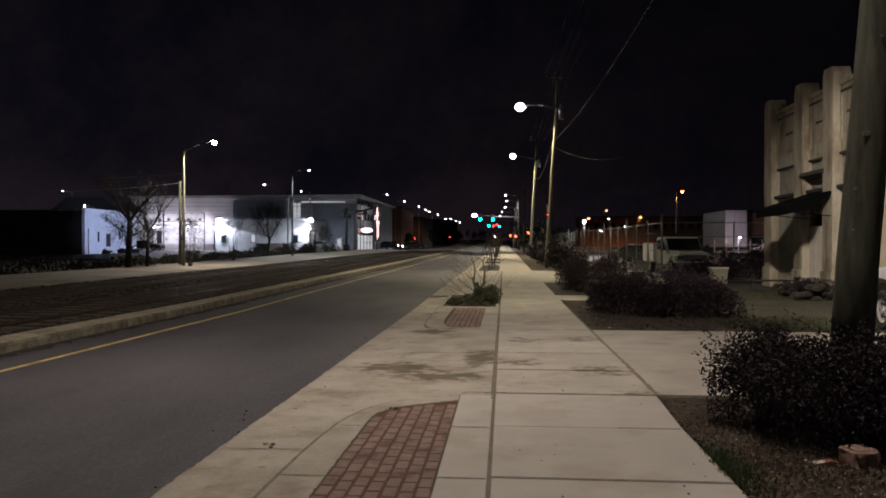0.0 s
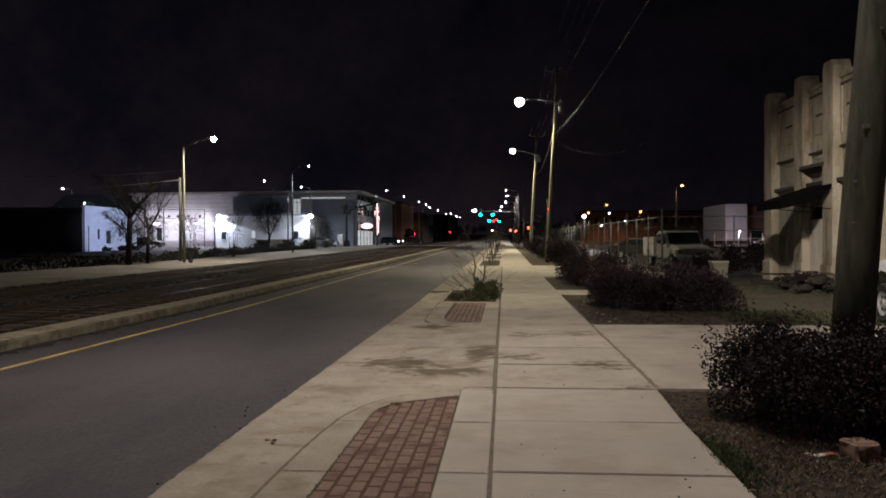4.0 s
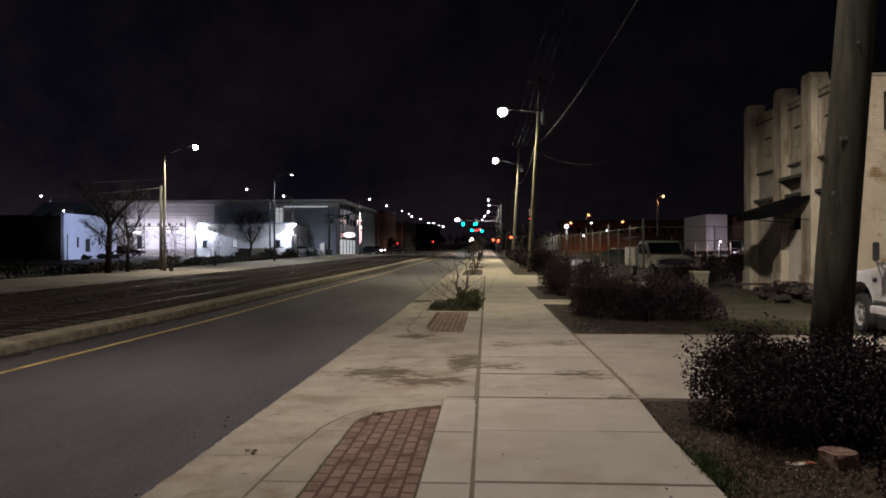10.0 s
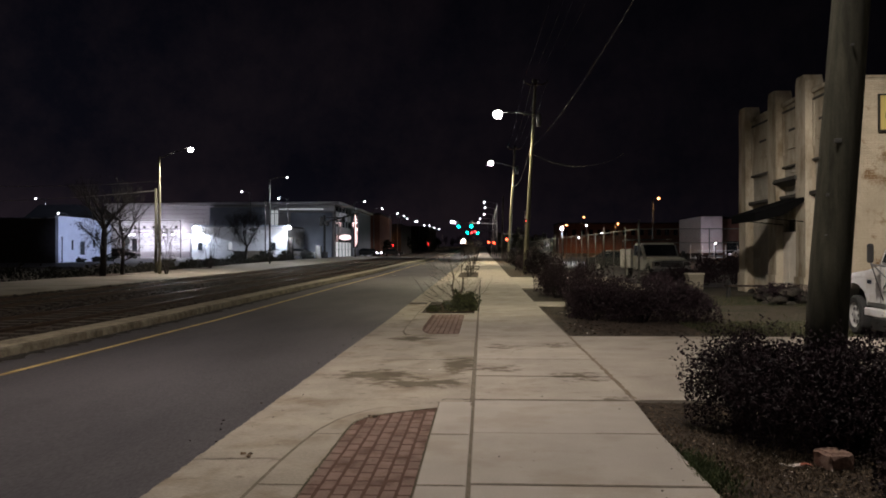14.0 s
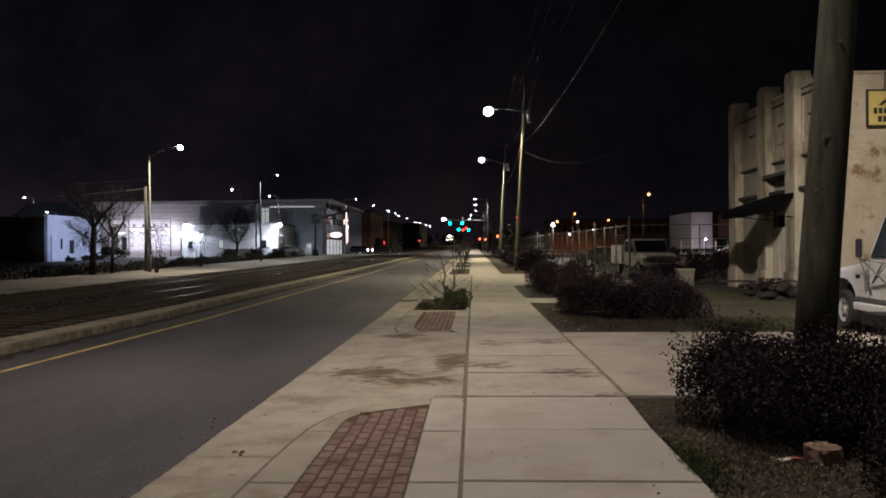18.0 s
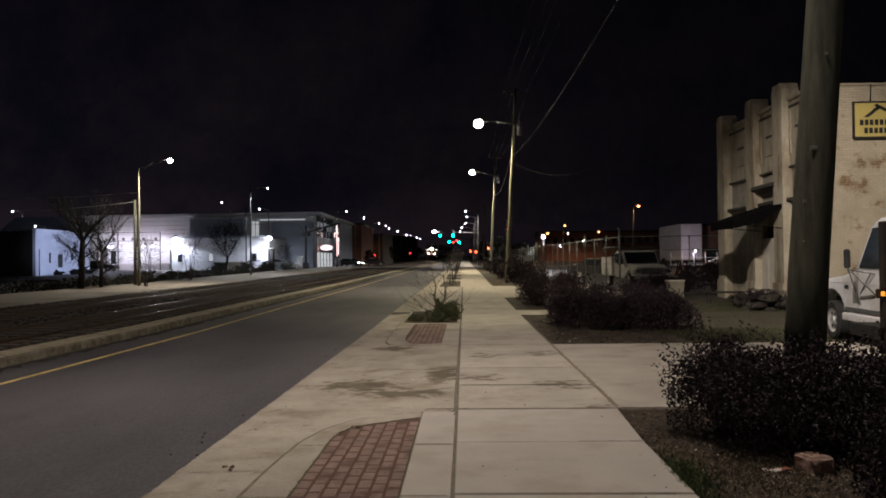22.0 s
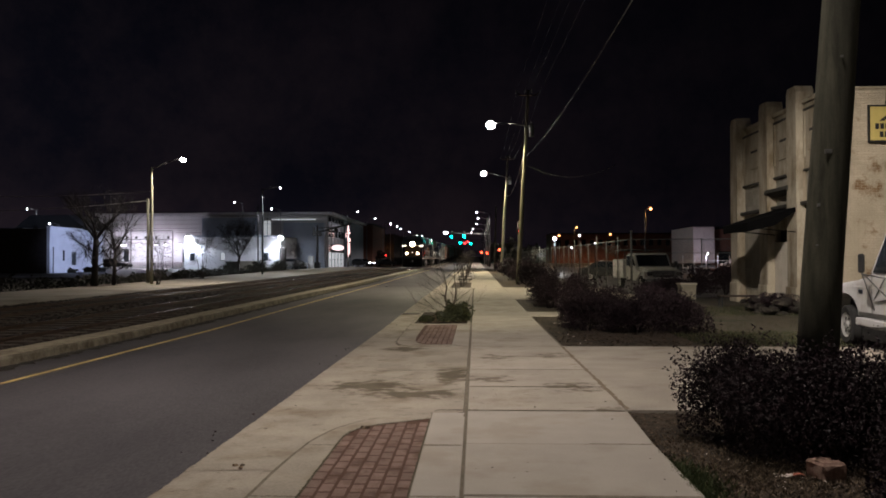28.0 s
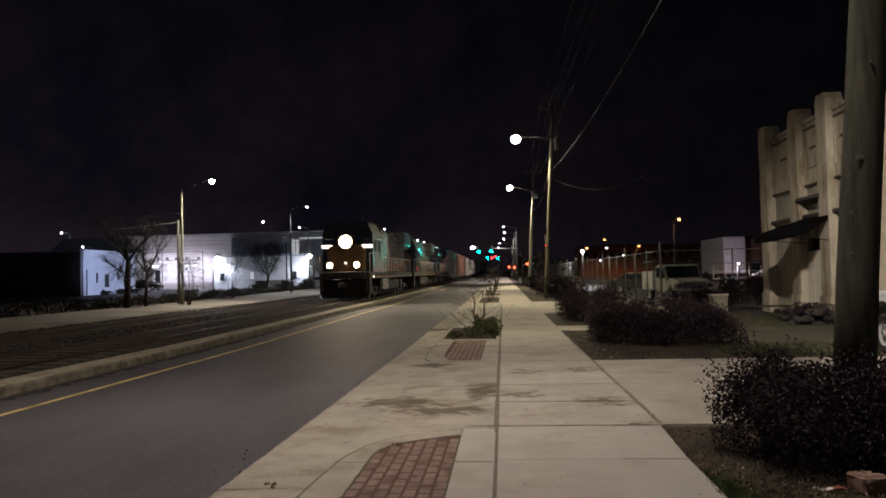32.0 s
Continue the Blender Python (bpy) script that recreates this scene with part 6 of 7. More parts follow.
yl2 = thing("yard_lamp", (8.6, 84, rise(9, 84) - .1), "round white lamp on a post in the yard", "lamp")
rod("post", "darkmetal", yl2, (0, 0, 0), (0, 0, 3.6), .05, .05, 8)
part("lens", ball(B(), (0, 0, 3.75), .17), "lens_far", yl2, smooth=True)
glow_lamp("yard_light", (8.6, 83.3, 4.2), 900, COOL, size=.15)
for x, y, z in ((17.4, 130, 6.04), (16.1, 130, 3.96), (20.0, 130, 4.7)):
    yd = thing("yard_lamp", (x, y, rise(x, y) - .1), "small white lamp on a thin post far in the yard", "lamp", "white yard lamps")
    rod("post", "postgrey", yd, (0, 0, 0), (0, 0, z - rise(x, y)), .05, .05, 6)
    part("lens", ball(B(), (0, 0, z - rise(x, y) + .1), .10), "lens_far", yd, smooth=True)
far_block("warehouse", (21, 215), 34, 14, 8.0, "redbrick", "long red brick warehouse under orange yard lamps", [(1.5 + i * 2.3, 4.9, 1.1, 1.5, "glass") for i in range(14)])
rail_ = thing("loading_rail", (25, 88.6, rise(25, 88) - .1), "white steel railing beside the yard trailers", "railing")
for z in (.5, 1.3):
    rod("rail_bar", "white", rail_, (-1.5, 0, z), (5, 0, z), .04, .04, 6)
for i in range(6):
    rod("post", "white", rail_, (-1.5 + i * 1.3, 0, 0), (-1.5 + i * 1.3, 0, 1.9), .05, .05, 6)


def parked_car(at, turn, paint, label, lights=""):
    th = thing("parked_car", at, label, "car", "parked cars")
    pr = [(-2.2, .35), (-2.25, .65), (-2.1, .82), (-1.1, .92), (-.5, 1.38), (.9, 1.42), (1.6, .98), (2.15, .92), (2.25, .6), (2.2, .35)]
    part("body", prism(B(), pr, -.86, .86, "x"), paint, th)
    part("windscreen", prism(B(), [(-1.06, .95), (-.52, 1.36), (-.56, 1.39), (-1.12, .97)], -.74, .74, "x"), "glass", th)
    for s in (-.866, .861):
        part("side_window", prism(B(), [(-.85, .97), (-.45, 1.32), (.85, 1.35), (1.3, 1.0)], s, s + .005, "x"), "glass", th)
    for x in (-.8, .8):
        for y in (-1.4, 1.35):
            road_wheel(th, (x, y, .32), .32, .2, "x")
        box("headlight", "lens_far" if lights == "on" else "chrome", th, x * .8 - .12, x * .8 + .12, -2.26, -2.2, .6, .74)
        box("tail_light", "lens_red" if lights == "tail" else "redbrick", th, x * .85 - .1, x * .85 + .1, 2.22, 2.27, .62, .78)
    th.rotation_euler = (0, 0, radians(turn))
    return th


parked_car((4.6, 112, rise(4.6, 112) - .05), 0, "darkmetal", "dark car with lit headlights in the side drive", "on")
parked_car((-19.5, 132, rise(-19.5, 132)), 60, "darkmetal", "dark car with lit headlights near the crossing", "on")
parked_car((-17.5, 150, rise(-17.5, 150)), 90, "darkmetal", "dark parked car beyond the crossing")
parked_car((9.9, 57, rise(10, 57) - .05), 72, "darkmetal", "dark car parked behind the chain-link fence")
parked_car((11.6, 66, rise(11, 66) - .05), 95, "dimwhite", "dim white car parked behind the chain-link fence")
parked_car((29.8, 88, rise(29, 88) - .05), 90, "white", "white car parked before the brick shed")
parked_car((-24.5, 103, rise(-24.5, 103) + .02), 90, "dimwhite", "white car parked before the grey building")
parked_car((-49.5, 104, rise(-49, 104) + .02), 90, "darkmetal", "dark car parked before the loading dock")

# ---- buildings across the tracks ----
house = thing("white_block_house", (-43.9, 78, rise(-43, 80) - .1 + .85 * terrace(-43, 80)), "low white block building with small dark windows", "building")
box("street_wall", "whitewall", house, -.3, 0, 0, 11.5, -.9, 4.42)
box("front_wall", "darkwall", house, -14, -.3, 0, .3, -.9, 4.3)
box("back_wall", "whitewall", house, -14, -.3, 11.2, 11.5, -.9, 4.3)
box("roof", "roofdark", house, -14, -.3, .3, 11.2, 4.0, 4.2)
box("parapet", "whitewall", house, -.35, .05, 0, 6.6, 4.42, 4.55)
for y, z, w, h in ((2.6, 1.0, .3, 1.0), (4.4, .5, .9, 1.35), (7.2, 1.3, .45, .8), (8.7, .6, .5, 1.1)):
    win = box("window", "glass", house, -.02, .03, y, y + w, z, z + h)
    box("window_frame", "trimdark", win, .03, .05, y - .06, y + w + .06, z + h, z + h + .08)
rod("down_pipe", "galv", house, (.08, .6, -.8), (.08, .6, 2.4), .05, .05, 8)
part("wall_lamp", bx(B(), -.1, .3, 7.6, 7.8, 2.6, 2.9, .02), "darkmetal", house)
far_block("dark_brick_house", (-84, 90), 30, 10, 4.4, "darkwall", "unlit dark brick building beside the white one")
gar = thing("carport", (-49.2, 92, rise(-45, 92) - .1 + .85 * terrace(-45, 92)), "dark hip-roofed carport between the lit buildings", "carport")
part("roof", prism(B(), [(-7.0, 4.7), (1.8, 4.7), (-.3, 6.3), (-5.0, 6.3)], 0, 7, "y"), "roofdark", gar)
for x0, x1 in ((-4.6, -4.0), (.8, 1.4)):
    box("pier", "darkwall", gar, x0, x1, 0, .6, -1.0, 4.9)
# added blue fill beam at a row lamp's spot, brightens the white house wall
glow_lamp("lamp_light", (-18.3, 70.6, 8.2), 24000, (.52, .62, 1.0), "SPOT", aim=(-43.9, 85, 2.8), size=.15, spot=29, blend=.3)

hall = thing("modern_hall", (-55.4, 112, rise(-40, 112) - .1 + .85), "large pale metal-panelled hall with a grey upper block", "building")
W_, D_ = 33.8, 34.0
HH = 6.95
box("front_wall", "palewall", hall, 0, 15.0, 0, .4, 2.95, HH)
box("front_pier", "palewall", hall, 0, 1.9, 0, .4, -1.0, 2.95)
box("front_pier", "palewall", hall, 12.6, 15, 0, .4, -1.0, 2.95)
box("front_wall", "palewall", hall, 15, W_, 0, .4, -1.0, HH)
box("recess_wall", "whitewall", hall, 1.9, 12.6, 2.6, 3.0, -1.0, 2.95)
box("recess_ceiling", "palewall", hall, 1.9, 12.6, .4, 2.6, 2.85, 2.95)
box("side_wall", "palewall", hall, -.4, 0, 0, D_, -1.0, HH)
box("street_wall", "greywall", hall, W_, W_ + .4, 14, D_, -1.0, HH)
box("rear_wall", "palewall", hall, 0, W_, D_ - .4, D_, -1.0, HH)
part("roof", prism(B(), [(-.3, HH), (W_ + .9, HH + .12), (W_ + .9, HH + .48), (-.3, HH + .35)], -.8, D_, "y"), "palewall", hall, "pale overhanging flat roof")
for i in range(5):
    box("panel_joint", "trimdark", hall, 0, 14.8, -.012, 0, 4.5 + i * .62, 4.53 + i * .62)
box("upper_block", "greywall", hall, 15.75, 23.55, -1.4, -.01, 4.0, 6.6, .02)
box("entrance_block", "greywall", hall, 27.6, W_ - .2, -1.0, -.01, -1.0, 5.85, .02)
box("link_block", "greywall", hall, 23.55, 27.6, -.8, -.01, -1.0, 4.0, .02)
box("clerestory_window", "lit_glass", hall, 25.5, W_ - 1.6, -.03, -.0, 6.3, 6.48)
cw = box("tall_window", "lit_glass", hall, 24.4, 25.6, -.08, -.02, 4.0, 6.2)
for k in range(3):
    box("mullion", "postgrey", cw, 24.38 + k * .58, 24.46 + k * .58, -.14, -.08, 4.0, 6.6)
box("transom_bar", "galv", cw, 23.8, 26.2, -.15, -.09, 5.7, 5.78)
# glass corner towards the street
for i in range(7):
    z = -0.6 + i * 1.12
    box("corner_glazing", "lit_glass" if i in (0, 1) else "dim_glass" if i % 2 else "glass", hall, W_ + .06, W_ + .10, .4, 13.6, z, z + 1.06)
    box("glazing_bar", "galv", hall, W_ + .05, W_ + .16, .0, 14, z + 1.06, z + 1.12)
for i in range(6):
    box("glazing_post", "galv", hall, W_ + .05, W_ + .2, i * 2.7, i * 2.7 + .1, -.9, HH)
# loading dock canopy
bm = B()
for z in (3.5, 4.75):
    tube(bm, (2.2, -1.2, z), (11.4, -1.2, z), .06, .06, 6)
for x in (2.2, 5.2, 8.3, 11.4):
    tube(bm, (x, -1.2, -1.0), (x, -1.2, 4.8), .07, .07, 6)
part("canopy_frame", bm, "darkmetal", hall)
box("dock", "palewall", hall, 2.0, 12.5, -.6, 2.6, -1.0, .2, .02)
for x, ww in ((2.4, .8), (11.4, .6)):
    box("dock_door", "glass", hall, x, x + ww, 2.55, 2.6, .2, 2.2)
for x in (4.1, 5.5, 6.9, 8.5, 10.3):
    box("vent_box", "black", hall, x - .17, x + .17, -.2, 0, 3.65, 4.0, .02)
for x in (3.5, 4.1, 6.1, 8.7, 10.1, 12.3):
    l_ = part("dock_lamp", bx(B(), x - .25, x + .25, -.9, -.6, 2.85, 3.0, .03), "darkmetal", hall)
    part("lens", ball(B(), (x, -.75, 2.7), .26, (1, 1, .6)), "lens_dock", l_, "glowing lamp lens", smooth=True)
for x in (4.0, 7.5, 11.0):
    glow_lamp("dock_light", (-55.4 + x, 112 - 1.6, 4.1), 520, (.92, .87, 1.0), size=.3)

annex = thing("white_annex", (-38.6, 101, rise(-35, 101) - .1 + .85 * terrace(-35, 101)), "low white annex lit by corner wall lamps", "building")
AW = 12.9
box("front_wall", "whitewall", annex, 0, AW, 0, .3, -.95, 3.72)
box("side_wall", "whitewall", annex, 0, .3, .3, 9.5, -.95, 3.72)
box("side_wall", "whitewall", annex, AW - .3, AW, .3, 9.5, -.95, 3.72)
box("roof", "greywall", annex, 0, AW, .3, 9.5, 3.5, 3.7)
box("fascia", "greywall", annex, -.1, AW + .1, -.1, 0.0, 3.6, 3.8)
for x, w, mat in ((.9, .55, "glass"), (4.95, .5, "lit_glass"), (10.75, .55, "glass")):
    win = box("window", mat, annex, x, x + w, -.04, 0, .55, 1.5)
    box("window_sill", "trimdark", win, x - .08, x + w + .08, -.12, -.04, .47, .55)
    box("window_frame", "trimdark", win, x - .06, x, -.06, -.01, .55, 1.56)
box("rust_panel", "path", annex, 7.5, 10.0, -.08, -.02, -.95, .42, .01, "tan screen wall")
box("utility_box", "darkwall", annex, 5.9, 7.45, -.5, -.02, -.95, .38, .02)
box("entrance_pier", "darkwall", annex, AW, AW + .7, -.3, .4, -.95, 2.2, .01, "dark brick entrance pier")
for x in (.8, AW + .3):
    l_ = part("wall_lamp", bx(B(), x - .25, x + .25, -.75, -.1, 3.82, 3.98, .03), "darkmetal", annex)
    part("lens", ball(B(), (x, -.75, 3.45), .32, (1, 1, .8)), "lens_wall", l_, "glaring white flood lens", smooth=True)
AZ = annex.location.z + 3.02
for x in (-37.8, -25.4):
    glow_lamp("annex_flood", (x, 100.2, AZ), 1250, (.76, .84, 1.0), "SPOT", size=.06, spot=150, blend=.08)
glow_lamp("lot_flood", (-23.6, 99.0, 4.6), 90, COOL, size=.3)

tower = thing("neon_sign", (-20.6, 122, rise(-20, 122) - .1 + .6), "vertical lit theatre sign beside the street", "sign")
box("blade", "darkmetal", tower, .08, .84, 0, .3, 1.0, 6.6, .02)
box("neon_tube", "neon", tower, .40, .52, -.03, 0, 1.2, 6.3)
for k, (x, z, w, h) in enumerate(((.12, 4.9, .7, .12), (.05, 4.3, .12, .7), (.55, 3.6, .25, .5), (.62, 1.5, .10, 1.9), (.2, 5.4, .5, .10))):
    box("neon_tube", "neon", tower, x, x + w, -.03, 0, z, z + h)
sign_box = part("marquee", ball(B(), (35.2, 1.0, 2.25), 1.0, (.92, .5, .42), 20), "neon_white", hall, "glowing oval marquee", smooth=True)
box("marquee_bracket", "darkmetal", sign_box, 33.9, 35.2, .95, 1.05, 2.6, 2.72, .01)
rod("mast", "darkmetal", tower, (.45, .15, -.7), (.45, .15, 1.0), .12, .12)
far_block("brick_block", (-33, 150), 13, 20, 7.2, "redbrick", "dim red brick commercial block beyond the crossing", [(1 + i * 2.2, z, 1.0, 1.4, "glass") for i in range(5) for z in (1.2, 4.4)])
far_block("brick_block", (-34, 180), 15, 24, 6.0, "darkwall", "dim dark commercial block beyond the crossing", [(1 + i * 2.2, z, 1.0, 1.4, "glass") for i in range(6) for z in (1.2, 3.8)])
far_block("brick_block", (-32, 260), 14, 40, 7.0, "darkwall", "distant dark block along the street", [(1 + i * 2.2, z, 1.0, 1.4, "glass") for i in range(5) for z in (1.2, 3.8)])
def woods(name, n, x0, x1, y0, y1, h, seed, label):
    verts, faces = [], []
    r = random.Random(seed)
    for i in range(n):
        x, y = r.uniform(x0, x1), r.uniform(y0, y1)
        hh = h * r.uniform(.6, 1.2)
        v, f = leaf_cloud(160, (x, y, rise(x, y) + hh * .6), np.array((hh * .32, hh * .32, hh * .42)), .35, seed * 50 + i, 6, floor=rise(x, y))
        k = len(verts)
        verts += v
        faces += [tuple(k + q for q in t) for t in f]
        z = rise(x, y)
        k = len(verts)
        verts += [(x - .15, y, z - .1), (x + .15, y, z - .1), (x + .1, y, z + hh * .6), (x - .1, y, z + hh * .6)]
        faces.append((k, k + 1, k + 2, k + 3))
    return tagged(raw(name, verts, faces, "green"), label, "trees", kind="stuff")


woods("distant_trees", 40, -34, -17, 135, 330, 5.0, 3, "dark trees along the far street")
woods("distant_trees_right", 40, 4.5, 14, 150, 380, 6.0, 4, "dark trees beyond the yard")
woods("horizon_trees", 90, -160, 200, 420, 900, 10, 5, "dark tree line on the horizon")


# ---- the train ----
def bogie(parent, yc, axles, r, spread, half=.75):
    tr = part("bogie_frame", bx(B(), -1.12, 1.12, yc - spread / 2 - .45, yc + spread / 2 + .45, r * .75, r * 1.35, .04), "grime", parent, "oily steel bogie frame")
    for k in range(axles):
        y = yc - spread / 2 + spread * k / (axles - 1)
        for x in (-half, half):
            wh = part("wheel", tube(B(), (x - .07, y, r), (x + .07, y, r), r, r, 20), "wheel", tr)
            part("axle_box", bx(B(), (1.14 if x > 0 else -1.26), (1.26 if x > 0 else -1.14), y - .16, y + .16, r - .16, r + .16, .02), "grime", tr)
    return tr


def locomotive(nose, side, hood, label, lights):
    """Six-axle road engine, 22.3 m long, its front at y = 0 looking towards -y; z = 0 on the rails."""
    th = thing("locomotive", (0, 0, 0), label, "locomotive", "engines of the freight train")
    L = 22.3
    box("frame_deck", "grime", th, -1.52, 1.52, .6, L - .6, 1.25, 1.62, .03)
    bm = B()
    for s in (-1, 1):
        q = [bm.verts.new(p) for p in ((0, .40, .14), (s * 1.4, .58, .14), (s * 1.42, .70, 1.22), (0, .52, 1.22), (0, .55, .14), (s * 1.4, .9, .14), (s * 1.42, 1.0, 1.22), (0, .6, 1.22))]
        for f in ((0, 1, 2, 3), (4, 7, 6, 5), (1, 5, 6, 2), (0, 4, 5, 1), (3, 2, 6, 7)):
            bm.faces.new([q[i] for i in (f if s > 0 else f[::-1])])
    part("plough", bm, "ploughblack", th, "dark steel snow plough")
    box("anticlimber", "grime", th, -1.3, 1.3, .15, .6, 1.25, 1.7, .05)
    box("coupler", "grime", th, -.16, .16, -.45, .4, .75, 1.05, .04)
    box("front_platform", "grime", th, -1.5, 1.5, .45, 1.6, 1.5, 1.62)
    # nose with a peaked top
    nose_bm = prism(B(), [(-1.10, 1.62), (1.10, 1.62), (1.14, 3.0), (.86, 3.30), (-.86, 3.30), (-1.14, 3.0)], 1.05, 2.0, "y")
    bmesh.ops.bevel(nose_bm, geom=[e for e in nose_bm.edges], offset=.07, segments=2, affect="EDGES")
    part("nose", nose_bm, nose, th)
    box("nose_door", nose, th, -.95, -.35, 1.01, 1.06, 1.7, 2.9, .02)
    # cab
    cab = part("cab", prism(B(), [(-1.54, 1.62), (1.54, 1.62), (1.54, 3.95), (1.18, 4.72), (-1.18, 4.72), (-1.54, 3.95)], 1.6, 5.3, "y"), side, th)
    part("cab_brow", prism(B(), [(-1.53, 3.42), (1.53, 3.42), (1.53, 3.96), (1.19, 4.73), (-1.19, 4.73), (-1.53, 3.96)], 1.50, 1.60, "y"), "loco_navy", cab)
    box("cab_front", "loco_navy", cab, -1.53, 1.53, 1.52, 1.60, 1.7, 3.42, .01)
    for x0, x1 in ((-1.38, -.78), (-.70, -.06), (.06, .70), (.78, 1.38)):
        box("windscreen", "glass", cab, x0, x1, 1.47, 1.50, 3.66, 4.22, .01)
    for s in (-1.0, 1.0):
        for y in (2.1, 3.6):
            box("side_window", "glass", cab, s * 1.55 - .02, s * 1.55 + .02, y, y + .75, 2.9, 3.6, .01)
        box("number_board", "lens_board" if lights else "black", th, s * 1.23 - .31, s * 1.23 + .31, 1.44, 1.52, 3.12, 3.31, .01, "lit number board")
        box("number_bar", "black", th, s * 1.23 - .20, s * 1.23 + .20, 1.435, 1.44, 3.18, 3.26)
    box("sand_lid", "grime", th, -.3, .3, 1.42, 1.5, 3.30, 3.36)
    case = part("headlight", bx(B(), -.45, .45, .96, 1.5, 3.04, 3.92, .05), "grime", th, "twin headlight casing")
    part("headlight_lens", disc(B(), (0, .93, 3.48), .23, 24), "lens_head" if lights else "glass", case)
    # oversized disc behind the lens; when lit it glows to imitate glare
    part("reflector", disc(B(), (0, .95, 3.48), .40, 24), "glare_rim" if lights else "chrome", case)
    for s in (-.8, .8):
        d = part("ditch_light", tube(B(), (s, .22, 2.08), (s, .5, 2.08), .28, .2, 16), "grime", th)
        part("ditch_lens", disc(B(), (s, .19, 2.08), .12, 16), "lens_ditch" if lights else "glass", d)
        # smaller glare disc of the same kind behind each ditch lens
        part("reflector", disc(B(), (s, .21, 2.08), .18, 16), "glare_rim" if lights else "chrome", d)
        box("ditch_bracket", "grime", th, s - .06, s + .06, .26, .46, 1.6, 1.92)
    box("centre_lamp", "lens_board" if lights else "glass", th, -.06, .06, .93, 1.0, 2.15, 2.25, .01)
    # hoods
    box("equipment_hood", hood, th, -1.45, 1.45, 5.35, 8.2, 1.62, 4.42, .06)
    box("blower_duct", side, th, -1.50, 1.50, 5.5, 7.9, 1.62, 2.7, .04)
    box("engine_hood", hood, th, -.98, .98, 8.2, 16.6, 1.62, 4.48, .08)
    for i in range(9):
        for s in (-1, 1):
            box("hood_door", hood, th, s * 1.0 - .02, s * 1.0 + .02, 8.4 + i * .9, 9.2 + i * .9, 1.8, 3.5, .01)
    part("radiator", prism(B(), [(-1.0, 1.62), (1.0, 1.62), (1.0, 3.3), (1.56, 3.72), (1.56, 4.76), (-1.56, 4.76), (-1.56, 3.72), (-1.0, 3.3)], 16.6, 20.9, "y"), side, th, "flared radiator housing")
    for s in (-1, 1):
        box("radiator_grille", "black", th, s * 1.565 - .01, s * 1.565 + .01, 17.0, 20.5, 3.85, 4.62)
    box("exhaust_stack", "grime", th, -.4, .4, 11, 12.6, 4.48, 4.72, .04)
    box("air_intake", side, th, -.85, .85, 13.2, 15.8, 4.48, 4.74, .05)
    box("horn_cluster", "galv", th, -.3, .3, 4.6, 5.1, 4.72, 4.92, .03)
    rod("antenna", "galv", th, (.5, 4.2, 4.72), (.5, 4.2, 5.2), .03, .02, 6)
    box("roof_lamp", "lens_far" if lights else "black", th, .95, 1.08, 5.55, 5.7, 4.45, 4.58)
    box("fuel_tank", "grime", th, -1.35, 1.35, 8.4, 14.2, .32, 1.22, .18)
    box("air_reservoir", side, th, -1.52, -1.3, 5.9, 8.3, .5, 1.2, .05)
    box("battery_box", side, th, 1.3, 1.52, 5.6, 8.0, .5, 1.22, .03)
    for s in (-1, 1):
        # black backing colours the gaps between hood doors dark, for shade
        box("hood_seam", "black", th, s * .985 - .006, s * .985 + .006, 8.3, 16.5, 1.75, 3.6)
        for i in range(7):
            box("louver", "black", th, s * .99 - .008, s * .99 + .008, 8.6 + i * 1.1, 9.3 + i * 1.1, 3.75, 4.2, .004)
        for i in range(3):
            box("equipment_door", side, th, s * 1.47 - .015, s * 1.47 + .015, 5.5 + i * .9, 6.3 + i * .9, 2.8, 4.25, .01)
        for i in range(4):
            rod("grab_iron", "railpaint", th, (s * 1.57, 5.1, 1.9 + i * .4), (s * 1.57, 5.3, 1.9 + i * .4), .014, .014, 5)
        box("cab_door", side, th, s * 1.55 - .012, s * 1.55 + .012, 4.5, 5.1, 1.7, 3.6, .01)
        rod("sun_visor_rail", "railpaint", th, (s * 1.6, 2.0, 3.68), (s * 1.6, 4.4, 3.68), .02, .02, 5)
    for y in (17.6, 19.4):
        part("radiator_fan", tube(B(), (0, y, 4.76), (0, y, 4.9), .72, .68, 20), "grime", th)
    # handrails
    for s in (-1.5, 1.5):
        for i in range(12):
            rod("stanchion", "railpaint", th, (s, 5.6 + i * 1.3, 1.62), (s, 5.6 + i * 1.3, 2.65), .02, .02, 5)
        rod("handrail", "railpaint", th, (s, 5.4, 2.62), (s, 20.9, 2.62), .022, .022, 5)
        rod("front_handrail", "railpaint", th, (s, .7, 1.6), (s, .7, 2.75), .022, .022, 5)
        rod("front_handrail", "railpaint", th, (s, .7, 2.75), (s, 2.5, 2.8), .022, .022, 5)
        box("step_well", "grime", th, s * .93 - .1, s * .93 + .1, .55, 1.3, .35, 1.3)
        box("step_lamp", "lens_board" if lights else "black", th, s * 1.02 - .03, s * 1.02 + .03, 1.7, 1.8, 1.3, 1.42)
        box("stripe", "loco_gold", th, s * 1.02 - .005, s * 1.02 + .005, .7, L - .7, 1.30, 1.38)
    for s in (-1, 1):
        box("side_panel", "loco_gold" if lights else "loco_side", th, s * 1.03 - .015, s * 1.03 + .015, 11.2, 11.9, 1.7, 3.9, .01)
        box("hood_stripe", "loco_side" if hood == "loco_navy" else "grime", th, s * 1.035 - .01, s * 1.035 + .01, 8.3, 16.5, 2.35, 2.5)
